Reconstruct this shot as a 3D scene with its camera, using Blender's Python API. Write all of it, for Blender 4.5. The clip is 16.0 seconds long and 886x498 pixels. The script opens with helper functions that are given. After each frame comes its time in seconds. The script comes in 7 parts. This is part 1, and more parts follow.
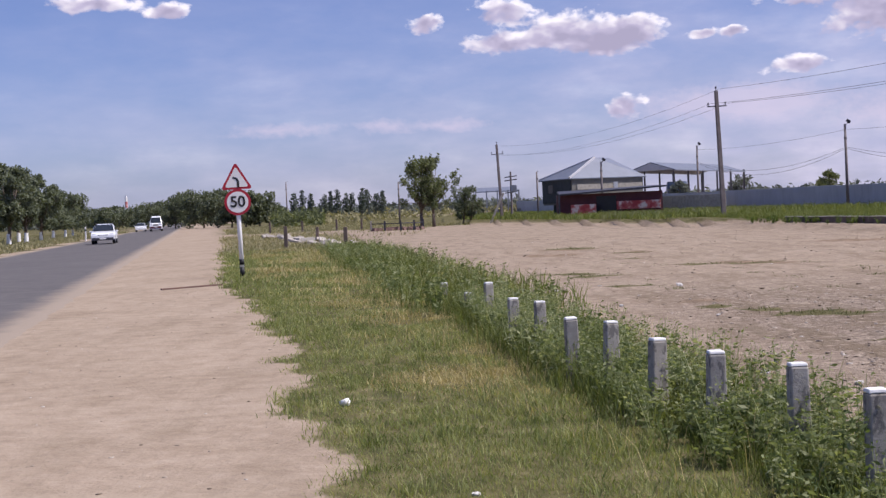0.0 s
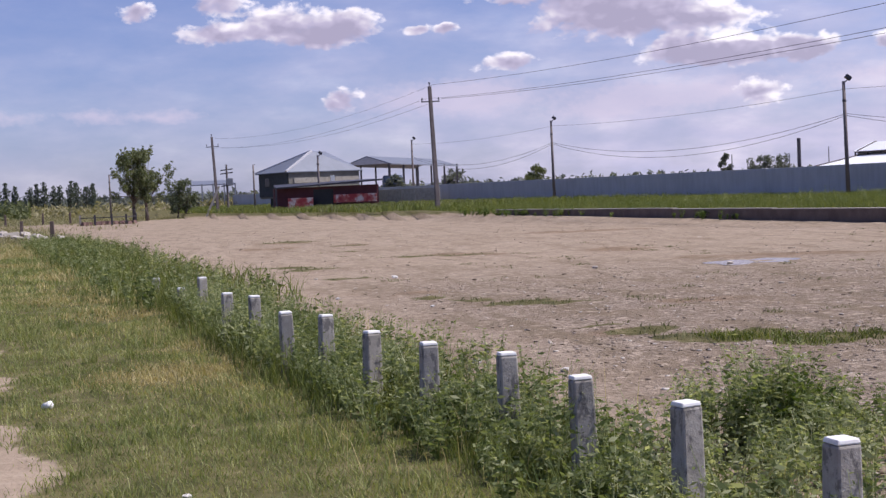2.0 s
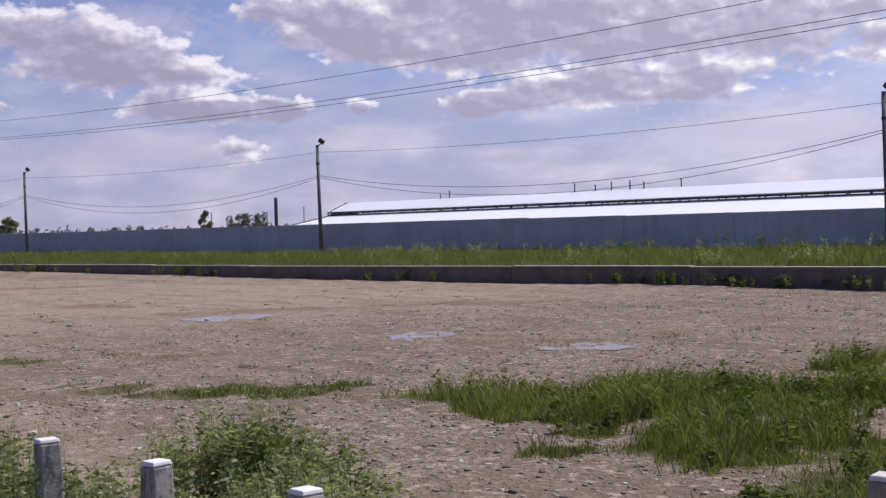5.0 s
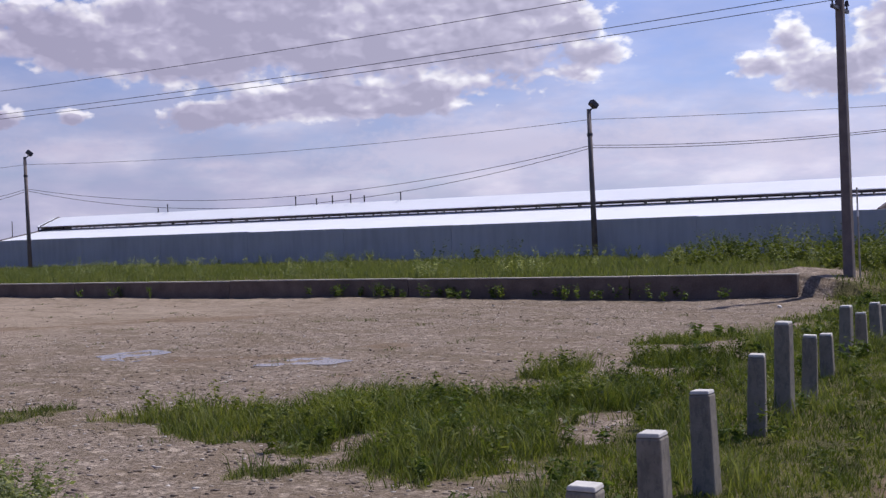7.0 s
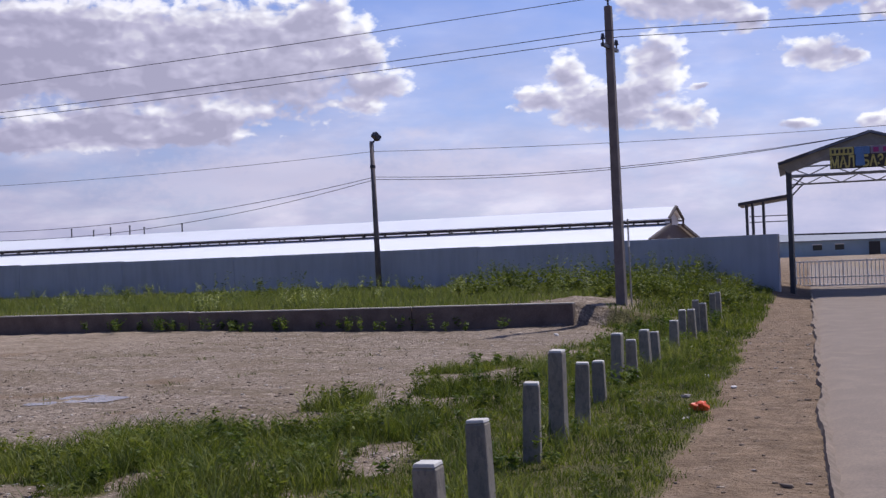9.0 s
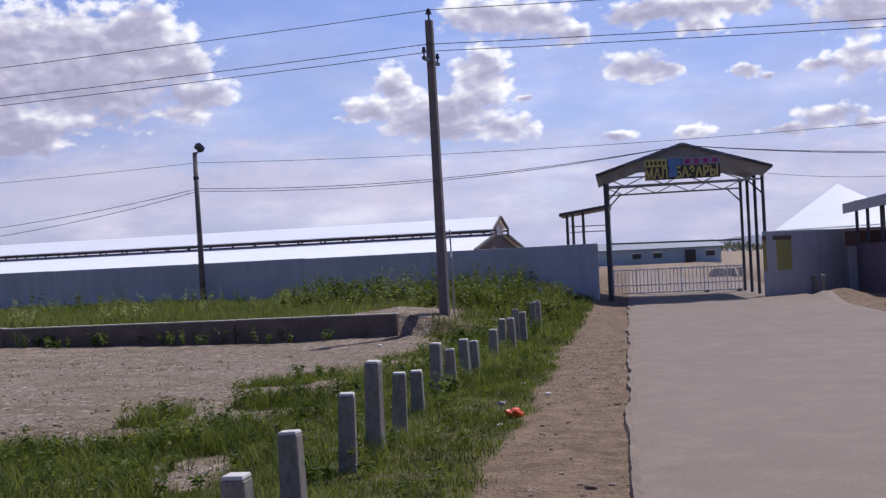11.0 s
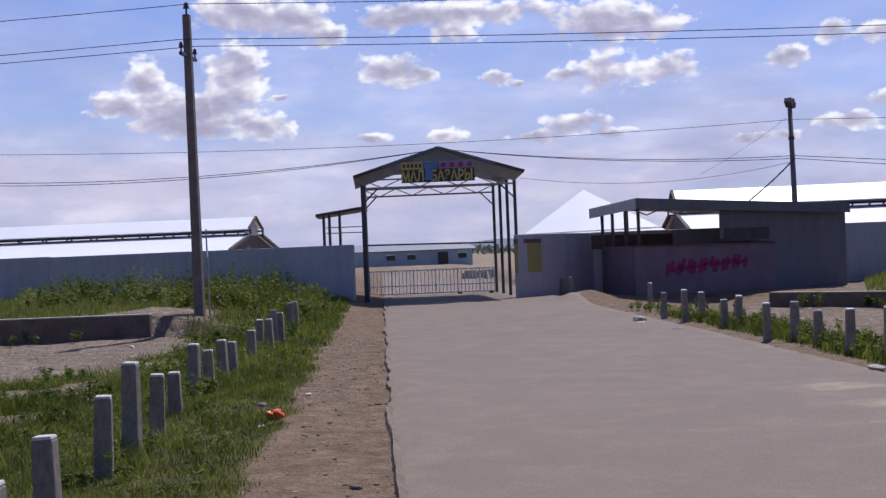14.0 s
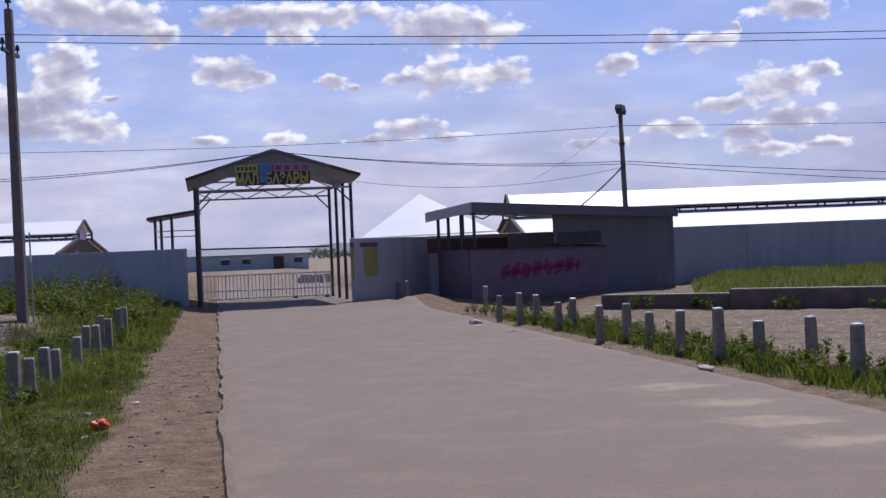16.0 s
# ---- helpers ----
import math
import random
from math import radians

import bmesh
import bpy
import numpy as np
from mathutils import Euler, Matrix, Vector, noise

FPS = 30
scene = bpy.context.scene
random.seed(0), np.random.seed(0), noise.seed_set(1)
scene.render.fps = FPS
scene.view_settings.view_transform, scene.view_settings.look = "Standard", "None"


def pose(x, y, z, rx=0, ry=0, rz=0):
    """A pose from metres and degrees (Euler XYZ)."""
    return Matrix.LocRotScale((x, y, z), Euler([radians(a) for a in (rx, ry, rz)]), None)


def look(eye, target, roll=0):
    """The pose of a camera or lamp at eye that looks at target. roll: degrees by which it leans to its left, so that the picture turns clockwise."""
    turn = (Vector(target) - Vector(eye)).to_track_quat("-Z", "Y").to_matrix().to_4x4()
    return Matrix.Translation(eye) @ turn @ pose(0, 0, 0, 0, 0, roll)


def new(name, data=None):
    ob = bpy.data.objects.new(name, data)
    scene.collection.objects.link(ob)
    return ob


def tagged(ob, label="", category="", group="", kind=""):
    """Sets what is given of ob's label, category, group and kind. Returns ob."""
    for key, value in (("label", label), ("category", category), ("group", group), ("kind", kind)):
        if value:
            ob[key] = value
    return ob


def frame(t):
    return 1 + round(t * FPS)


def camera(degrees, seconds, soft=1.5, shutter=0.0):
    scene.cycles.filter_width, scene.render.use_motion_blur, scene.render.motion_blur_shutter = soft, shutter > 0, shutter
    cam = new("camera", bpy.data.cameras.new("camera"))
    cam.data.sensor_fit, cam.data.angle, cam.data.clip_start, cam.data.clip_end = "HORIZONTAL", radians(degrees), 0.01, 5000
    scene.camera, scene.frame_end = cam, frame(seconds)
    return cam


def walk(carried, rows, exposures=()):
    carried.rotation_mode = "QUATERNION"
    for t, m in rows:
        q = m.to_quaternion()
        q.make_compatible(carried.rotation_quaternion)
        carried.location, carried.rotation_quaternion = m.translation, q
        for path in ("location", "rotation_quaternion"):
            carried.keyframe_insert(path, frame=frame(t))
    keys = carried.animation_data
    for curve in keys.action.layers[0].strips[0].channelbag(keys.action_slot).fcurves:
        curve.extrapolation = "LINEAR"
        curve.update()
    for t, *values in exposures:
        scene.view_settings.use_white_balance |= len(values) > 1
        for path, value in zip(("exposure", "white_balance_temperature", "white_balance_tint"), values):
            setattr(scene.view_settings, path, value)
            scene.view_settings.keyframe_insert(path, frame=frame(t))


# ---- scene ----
cam = camera(2 * math.degrees(math.atan(784 / 2300)), 16.0, soft=1.4)


def aim(x, y, z, yaw, pitch, roll):
    """Camera pose: yaw clockwise from north (+y), pitch up, roll."""
    a, p = radians(yaw), radians(pitch)
    way = Vector((math.sin(a) * math.cos(p), math.cos(a) * math.cos(p), math.sin(p)))
    return look((x, y, z), Vector((x, y, z)) + way, roll)


PATH = [
    (0, -0.148, -0.036, 1.599, 0.00, -1.73, -2.43),
    (0.5, -0.143, 0.011, 1.597, 2.42, -2.06, -2.60),
    (1, -0.121, 0.052, 1.588, 5.23, -2.34, -2.67),
    (1.5, -0.108, 0.075, 1.590, 8.57, -2.56, -2.66),
    (2, -0.106, 0.074, 1.592, 12.38, -2.54, -2.41),
    (2.5, -0.083, 0.108, 1.587, 16.16, -2.18, -2.25),
    (3, -0.068, 0.120, 1.585, 19.91, -1.69, -2.07),
    (3.5, -0.062, 0.111, 1.587, 23.71, -1.24, -1.89),
    (4, -0.061, 0.093, 1.589, 27.52, -0.87, -1.82),
    (4.5, -0.071, 0.066, 1.591, 31.34, -0.71, -1.62),
    (5, -0.084, 0.033, 1.597, 35.09, -0.81, -1.43),
    (5.2, -0.090, 0.021, 1.599, 36.58, -0.85, -1.32),
    (7.3, 0.084, 0.082, 1.605, 48.86, -0.41, -2.03),
    (7.5, 0.083, 0.077, 1.602, 49.90, -0.29, -2.12),
    (8, 0.075, 0.057, 1.606, 52.27, -0.05, -2.16),
    (8.5, 0.076, 0.046, 1.612, 54.62, 0.20, -2.13),
    (9, 0.087, 0.028, 1.613, 56.79, 0.47, -2.22),
    (11.3, 0.013, -0.151, 1.621, 65.22, 0.55, -2.72),
    (11.5, 0.010, -0.146, 1.622, 65.79, 0.50, -2.67),
    (12, -0.002, -0.123, 1.624, 67.58, 0.43, -2.54),
    (12.5, -0.017, -0.104, 1.628, 69.45, 0.33, -2.36),
    (13, -0.034, -0.089, 1.631, 71.37, 0.25, -2.21),
    (13.5, -0.009, -0.063, 1.621, 73.27, 0.22, -2.21),
    (14, 0.033, -0.041, 1.612, 75.14, 0.20, -2.26),
    (14.5, 0.082, -0.024, 1.602, 76.96, 0.18, -2.32),
    (15, 0.128, -0.010, 1.602, 78.76, 0.16, -2.31),
    (15.5, 0.204, -0.011, 1.602, 80.54, 0.12, -2.33),
    (16, 0.252, -0.006, 1.597, 82.34, 0.10, -2.35),
]
walk(cam, [(r[0], aim(*r[1:])) for r in PATH], exposures=[(0, 0.05, 6450, 14), (2.5, 0.02, 6450, 14), (4, -0.17, 6400, 14), (5, -0.24, 6350, 14), (9, -0.29, 6150, 13), (16, -0.38, 6100, 13)])

# ---- light ----
SUN_AZ, SUN_EL = 98.0, 57.0
sun = new("sun", bpy.data.lights.new("sun", "SUN"))
sun.data.energy, sun.data.angle, sun.data.color = 5.0, radians(0.53), (1.0, 0.95, 0.88)
sa, se = radians(SUN_AZ), radians(SUN_EL)
sun.matrix_world = look((math.sin(sa) * math.cos(se) * 90, math.cos(sa) * math.cos(se) * 90, math.sin(se) * 90), (0, 0, 0))

world = bpy.data.worlds.new("sky")
scene.world = world
world.use_nodes = True


class Nodes:
    """Short hand for building node trees."""

    def __init__(self, tree):
        self.tree = tree
        self.nodes = tree.nodes
        self.nodes.clear()

    def add(self, kind, ins=None, **props):
        n = self.nodes.new(kind)
        if "operation" in props:
            n.operation = props["operation"]
        if "blend_type" in props:
            n.data_type, n.blend_type = "RGBA", props["blend_type"]
        if "attribute_name" in props:
            n.attribute_name = props["attribute_name"]
        for k, v in (ins or {}).items():
            s = n.inputs[k]
            if isinstance(v, bpy.types.NodeSocket):
                self.tree.links.new(v, s)
            else:
                s.default_value = v
        return n

    def math(self, op, a, b=0.0, clamp=False):
        n = self.add("ShaderNodeMath", {0: a, 1: b}, operation=op)
        n.use_clamp = clamp
        return n.outputs[0]

    def ramp(self, fac, stops):
        n = self.add("ShaderNodeValToRGB", {0: fac})
        e = n.color_ramp.elements
        while len(e) < len(stops):
            e.new(0.5)
        for el, (pos, col) in zip(e, stops):
            el.position = pos
            el.color = (*col, 1) if len(col) == 3 else col
        return n.outputs[0]

    def mix(self, fac, a, b, mode="MIX"):
        n = self.add("ShaderNodeMix", blend_type=mode)
        for i, v in ((0, fac), (6, a), (7, b)):
            if isinstance(v, bpy.types.NodeSocket):
                self.tree.links.new(v, n.inputs[i])
            else:
                n.inputs[i].default_value = v if i == 0 else (*v, 1)
        return n.outputs[2]

    def noise(self, vec, scale, detail=4.0, rough=0.55):
        return self.add("ShaderNodeTexNoise", {"Vector": vec, "Scale": scale, "Detail": detail, "Roughness": rough}).outputs[0]


W = Nodes(world.node_tree)
sky = W.add("ShaderNodeTexSky")
sky.sky_type, sky.sun_disc, sky.sun_elevation, sky.sun_rotation = "NISHITA", False, se, sa
sky.air_density, sky.dust_density, sky.ozone_density, sky.altitude = 1.0, 1.2, 2.0, 700
geo = W.add("ShaderNodeTexCoord").outputs["Generated"]
sep = W.add("ShaderNodeSeparateXYZ", {0: geo})
azim = W.math("MULTIPLY", W.math("ARCTAN2", sep.outputs[0], sep.outputs[1]), 57.2958)
elev = W.math("MULTIPLY", W.math("ARCSINE", sep.outputs[2]), 57.2958)
# clouds as heaps of lobes: azimuth, elevation, half width, half height (degrees)
flat = W.add("ShaderNodeCombineXYZ", {0: azim, 1: elev, 2: 0.0}).outputs[0]
squash = W.add("ShaderNodeCombineXYZ", {0: azim, 1: W.math("MULTIPLY", elev, 1.5), 2: 0.0}).outputs[0]


def vec(op, a, b, c=None):
    ins = {0: a, 1: b}
    if c is not None:
        ins[2] = c
    return W.add("ShaderNodeVectorMath", ins, operation=op).outputs[0]


def jostle(scale, detail, by):
    n = W.add("ShaderNodeTexNoise", {"Vector": squash, "Scale": scale, "Detail": detail}).outputs[1]
    return vec("MULTIPLY", vec("SUBTRACT", n, (0.5, 0.5, 0.5)), by)


bent = vec("ADD", flat, vec("ADD", jostle(0.9, 3.0, (1.0, 0.55, 0.0)), jostle(0.25, 1.0, (1.2, 0.4, 0.0))))
heaps = {"cumulus": None, "veil": None}


def pile(kind, lobes):
    """Adds lobes to a kind of cloud: sums of weight, and of weight times place within the lobe."""
    for a, e, w, h in lobes:
        v = vec("MULTIPLY_ADD", bent, (1 / w, 1 / h, 0.0), (-a / w, -e / h, 1.0))
        r2 = W.add("ShaderNodeVectorMath", {0: v, 1: v}, operation="DOT_PRODUCT").outputs["Value"]
        k = W.math("POWER", 0.12, r2)
        share = W.add("ShaderNodeVectorMath", {0: v, "Scale": k}, operation="SCALE").outputs[0]
        heaps[kind] = share if heaps[kind] is None else vec("ADD", heaps[kind], share)


def cumulus(lobes):
    pile("cumulus", lobes)


def veil_cloud(lobes):
    pile("veil", lobes)


cumulus([(-0.43, 8.2, 1.0, 0.47), (-11.5, 8.97, 1.06, 0.39), (-14.47, 9.28, 1.95, 0.45)])      # small puffs over the road
cumulus([(3.05, 8.54, 1.34, 0.61), (3.24, 7.2, 2.09, 0.56), (5.73, 7.56, 2.37, 0.95), (8.68, 7.4, 1.45, 0.78), (7.55, 6.9, 1.53, 0.45)])      # broken cumulus over the stall
cumulus([(11.55, 7.1, 0.84, 0.28), (12.94, 7.08, 0.61, 0.33), (15.6, 5.51, 1.4, 0.45), (8.3, 4.18, 1.12, 0.5)])      # two puffs beside it
cumulus([(14.28, 9.28, 1.95, 0.56), (16.72, 8.67, 2.51, 0.73), (18.7, 8.78, 2.65, 1.26), (21.4, 7.91, 3.35, 1.17), (24.58, 6.93, 2.37, 0.78), (20.38, 7.1, 3.91, 0.84)])      # flat bank beyond the power pole
cumulus([(25.52, 5.54, 3.91, 0.67), (27.97, 5.62, 1.4, 0.5), (23.07, 5.94, 1.53, 0.5), (31.59, 5.48, 0.78, 0.36), (36.95, 5.51, 1.95, 0.67), (26.2, 3.68, 1.26, 0.61)])      # ragged layer under it
cumulus([(30.0, 8.56, 2.51, 0.67), (32.38, 8.05, 2.51, 0.78), (36.1, 8.02, 2.79, 0.78)])      # high ragged bank
cumulus([(27.84, 9.79, 1.95, 0.84), (30.54, 9.41, 3.35, 1.26), (32.99, 8.4, 3.07, 1.17), (35.71, 7.98, 2.51, 1.17), (37.94, 7.91, 2.37, 1.06), (34.76, 9.81, 2.51, 1.26)])      # towering bank over the wall
cumulus([(40.43, 8.31, 1.95, 0.78), (42.38, 7.75, 1.4, 0.89), (45.07, 8.35, 3.07, 1.17), (38.88, 5.56, 2.65, 0.56), (42.59, 6.16, 2.09, 0.84), (46.71, 6.59, 1.95, 0.7), (44.28, 5.73, 1.95, 0.61)])      # broken middle bank
cumulus([(24.81, 5.46, 3.07, 0.56), (28.21, 5.31, 1.26, 0.47), (31.67, 5.54, 0.61, 0.28)])      # low bars
cumulus([(37.02, 9.8, 3.07, 1.95), (40.25, 10.07, 4.19, 2.09), (43.79, 9.6, 4.19, 2.37), (47.42, 9.32, 4.19, 2.65), (50.37, 8.89, 3.35, 2.65)])      # great cumulus, body
cumulus([(51.67, 10.55, 1.67, 1.67), (53.24, 9.3, 1.53, 1.34), (54.43, 7.67, 1.53, 0.84), (53.65, 6.84, 1.12, 0.61)])      # great cumulus, sunlit edge
cumulus([(42.95, 6.36, 5.02, 0.73), (46.31, 5.82, 2.51, 0.61), (39.86, 5.8, 3.35, 0.73), (36.87, 5.48, 1.67, 0.73)])      # great cumulus, foot
cumulus([(62.41, 7.89, 1.12, 1.0), (61.11, 6.86, 1.26, 0.61), (63.15, 6.59, 1.95, 1.06), (64.61, 5.92, 1.95, 0.7), (66.39, 8.38, 1.45, 1.28), (65.9, 6.98, 1.53, 0.98), (67.47, 5.81, 1.53, 0.67), (64.27, 6.8, 1.12, 0.56)])      # twin cumulus over the pole
cumulus([(68.45, 7.02, 0.53, 0.22), (73.05, 8.11, 1.84, 0.75), (74.64, 7.89, 0.84, 0.33), (77.64, 7.7, 0.73, 0.36), (78.71, 7.41, 0.53, 0.22), (72.18, 5.26, 0.89, 0.31), (75.38, 5.14, 1.17, 0.36)])      # scattered puffs over the gate
cumulus([(66.45, 10.74, 2.23, 1.06), (68.93, 10.51, 1.95, 1.0), (70.39, 9.71, 0.98, 0.5), (73.4, 10.39, 1.67, 0.78), (75.95, 9.62, 1.53, 0.56), (77.09, 10.45, 4.74, 0.61)])      # shaded bank over the gate
cumulus([(82.31, 9.72, 1.81, 1.12), (82.57, 7.69, 1.53, 1.0), (80.8, 7.71, 1.06, 0.36), (85.22, 7.75, 1.53, 0.7), (84.39, 9.65, 2.23, 0.78)])      # tall puffs over the kiosk
cumulus([(81.18, 5.53, 1.73, 0.53), (79.61, 4.98, 1.26, 0.31), (82.68, 5.02, 0.98, 0.25)])      # low flat puff
cumulus([(92.18, 8.69, 0.95, 0.64), (94.48, 8.59, 1.28, 0.53), (95.56, 9.09, 0.28, 0.28), (90.34, 7.76, 0.89, 0.56), (98.11, 9.62, 2.01, 0.56)])      # puffs over the long barn
cumulus([(97.07, 6.55, 2.01, 0.78), (99.02, 6.98, 0.84, 0.45), (94.89, 5.82, 1.45, 0.39), (92.73, 5.0, 1.45, 0.45), (97.82, 5.15, 1.81, 0.56), (95.73, 4.62, 2.09, 0.42), (96.62, 3.92, 1.53, 0.39)])      # stepped cumulus over the field
cumulus([(88.67, 4.49, 1.12, 0.28), (90.3, 4.53, 0.73, 0.25), (99.13, 4.0, 1.12, 0.28)])      # faint shreds
veil_cloud([(-6.78, 3.68, 2.65, 0.36), (-2.38, 3.76, 1.67, 0.36), (0.59, 3.69, 1.95, 0.33), (13.64, 4.08, 4.19, 0.78), (19.45, 3.24, 3.35, 0.7)])      # pink haze over the trees
veil_cloud([(13.09, 4.02, 5.02, 0.89), (21.75, 3.86, 3.63, 0.67), (31.55, 4.16, 3.91, 0.61)])      # haze bank in the north
veil_cloud([(21.82, 9.16, 4.19, 0.84), (37.58, 3.38, 1.67, 0.33), (46.64, 3.57, 5.58, 1.12), (23.33, 3.78, 5.02, 0.84)])      # thin veil above
veil_cloud([(57.15, 3.99, 3.63, 1.26), (55.72, 5.53, 1.4, 0.39), (49.2, 4.14, 5.58, 0.84)])      # haze behind the great cumulus
veil_cloud([(50.24, 4.04, 4.19, 1.4), (62.13, 3.17, 3.35, 1.12), (81.05, 2.76, 3.35, 0.7), (73.05, 2.57, 4.19, 0.98)])      # haze over the gate


def reach(total):
    """1 in a lobe's middle, 0 at its rim, from the summed weight."""
    ln = W.math("LOGARITHM", W.math("MAXIMUM", W.math("DIVIDE", total, 0.12), 1e-6), 2.71828)
    return W.math("SUBTRACT", 1.0, W.math("POWER", W.math("MAXIMUM", W.math("DIVIDE", ln, -2.12), 0.0), 0.5))


heap = W.add("ShaderNodeSeparateXYZ", {0: heaps["cumulus"]})
body = W.math("MAXIMUM", reach(heap.outputs[2]), -1.2)
safe = W.math("MAXIMUM", heap.outputs[2], 1e-6)
rise, lean_ = W.math("DIVIDE", heap.outputs[1], safe), W.math("DIVIDE", heap.outputs[0], safe)


def billow(shift, detail):
    return W.noise(vec("ADD", vec("ADD", squash, shift), jostle(0.7, 1.0, (0.7, 0.7, 0.0))), 0.85, detail, 0.56)


b0 = billow((0.0, 0.0, 0.0), 7.0)
f0, f1 = billow((0.0, 0.0, 0.0), 2.0), billow((0.26, 0.46, 0.0), 2.0)
broad = W.noise(squash, 0.33, 2.0, 0.5)
knobs = W.add("ShaderNodeTexVoronoi", {"Vector": vec("ADD", squash, jostle(1.3, 2.0, (0.5, 0.5, 0.0))), "Scale": 1.5, "Detail": 2.0, "Roughness": 0.5}).outputs["Distance"]
fine = W.math("SUBTRACT", W.noise(squash, 2.2, 7.0, 0.62), 0.5)
thick = W.math("ADD", W.math("ADD", body, 0.13), W.math("ADD", W.math("MULTIPLY", W.math("SUBTRACT", b0, 0.5), 1.9), W.math("MULTIPLY", W.math("SUBTRACT", 0.42, knobs), 0.34)))
cover = W.ramp(thick, [(0.0, (0, 0, 0)), (0.12, (0.3, 0.3, 0.3)), (0.28, (0.82, 0.82, 0.82)), (0.5, (1, 1, 1))])
cover = W.math("MULTIPLY", cover, W.ramp(elev, [(0.0, (0, 0, 0)), (1.0, (1, 1, 1))]))
haze = W.ramp(W.math("DIVIDE", elev, 16.0), [(0.0, (1, 1, 1)), (0.2, (0.9, 0.9, 0.9)), (0.42, (0.55, 0.55, 0.55)), (0.8, (0.12, 0.12, 0.12))])
left_clear = W.ramp(W.math("DIVIDE", W.math("ADD", azim, 20.0), 60.0), [(0.0, (0.36, 0.36, 0.36)), (0.35, (0.55, 0.55, 0.55)), (0.75, (1.1, 1.1, 1.1))])
wide = W.noise(vec("MULTIPLY", squash, (0.55, 0.9, 1.0)), 0.3, 6.0, 0.62)
veil = W.math("MULTIPLY", W.math("MULTIPLY", haze, left_clear), W.ramp(wide, [(0.32, (0.5, 0.5, 0.5)), (0.62, (1.1, 1.1, 1.1))]), True)
thin = W.math("ADD", W.math("MAXIMUM", reach(W.add("ShaderNodeSeparateXYZ", {0: heaps["veil"]}).outputs[2]), -1.0), W.math("MULTIPLY", fine, 1.4))
thin = W.ramp(thin, [(0.0, (0, 0, 0)), (0.9, (0.55, 0.55, 0.55))])
lit = W.math("ADD", W.math("ADD", W.math("MULTIPLY", W.math("SUBTRACT", f0, f1), 0.95), W.math("MULTIPLY", W.math("SUBTRACT", broad, 0.5), 0.9)), W.math("ADD", W.math("MULTIPLY", rise, 0.30), W.math("MULTIPLY", lean_, 0.08)))
lit = W.math("ADD", lit, W.math("ADD", W.math("MULTIPLY", fine, 0.18), W.math("SUBTRACT", 0.76, W.math("MULTIPLY", W.math("MAXIMUM", body, 0.0), 0.56))))
shade = W.ramp(lit, [(0.12, (0.53, 0.51, 0.66)), (0.40, (0.69, 0.66, 0.82)), (0.60, (0.95, 0.93, 1.0)), (0.78, (1.28, 1.26, 1.28))])
blue = W.mix(1.0, sky.outputs[0], W.ramp(W.math("DIVIDE", azim, 60.0), [(0.3, (0.066, 0.072, 0.108)), (0.9, (0.092, 0.099, 0.142))]), "MULTIPLY")
wisps = W.ramp(W.noise(vec("MULTIPLY", squash, (0.5, 1.0, 1.0)), 0.42, 5.0, 0.52), [(0.38, (0.50, 0.51, 0.71)), (0.55, (0.62, 0.60, 0.78)), (0.7, (0.80, 0.76, 0.90))])
dusk = W.ramp(W.math("DIVIDE", azim, 60.0), [(0.35, (0.80, 0.775, 0.83)), (0.9, (1.0, 1.0, 1.0))])
east = W.ramp(W.math("DIVIDE", azim, 100.0), [(0.42, (1.0, 1.0, 1.0)), (0.62, (1.28, 1.28, 1.22)), (0.82, (1.20, 1.20, 1.17)), (1.0, (1.05, 1.05, 1.08))])
hazed = W.mix(thin, W.mix(veil, blue, W.mix(1.0, wisps, east, "MULTIPLY")), W.mix(1.0, (0.86, 0.80, 0.93), dusk, "MULTIPLY"))
clouds = W.mix(cover, hazed, W.mix(1.0, shade, dusk, "MULTIPLY"))
under = W.math("GREATER_THAN", elev, -0.5)
final = W.mix(under, (0.30, 0.27, 0.25), clouds)
W.add("ShaderNodeOutputWorld", {0: W.add("ShaderNodeBackground", {0: final, 1: 1.0}).outputs[0]})

# ---- frame of the place: n runs from the main road towards the wall, u along them ----
N_AZ = radians(79.4)
NX, NY = math.sin(N_AZ), math.cos(N_AZ)


def uv(p, s, z=0.0):
    return Vector((p * NX - s * NY, p * NY + s * NX, z))


def pa(az, d, z=0.0):
    """Point at a bearing (degrees), a distance and a height."""
    a = radians(az)
    return Vector((d * math.sin(a), d * math.cos(a), z))


def high(el, d):
    return 1.6 + d * math.tan(radians(el))


# ---- materials ----
def material(name, build):
    m = bpy.data.materials.new(name)
    m.use_nodes = True
    k = Nodes(m.node_tree)
    k.pos = k.add("ShaderNodeNewGeometry").outputs["Position"]
    k.rand = k.add("ShaderNodeObjectInfo").outputs["Random"]
    k.island = k.add("ShaderNodeNewGeometry").outputs["Random Per Island"]
    ins = build(k)
    b = k.add("ShaderNodeBsdfPrincipled", ins)
    k.add("ShaderNodeOutputMaterial", {0: b.outputs[0]})
    return m


def bump(k, height, strength, distance=0.02):
    return k.add("ShaderNodeBump", {"Height": height, "Strength": strength, "Distance": distance}).outputs[0]


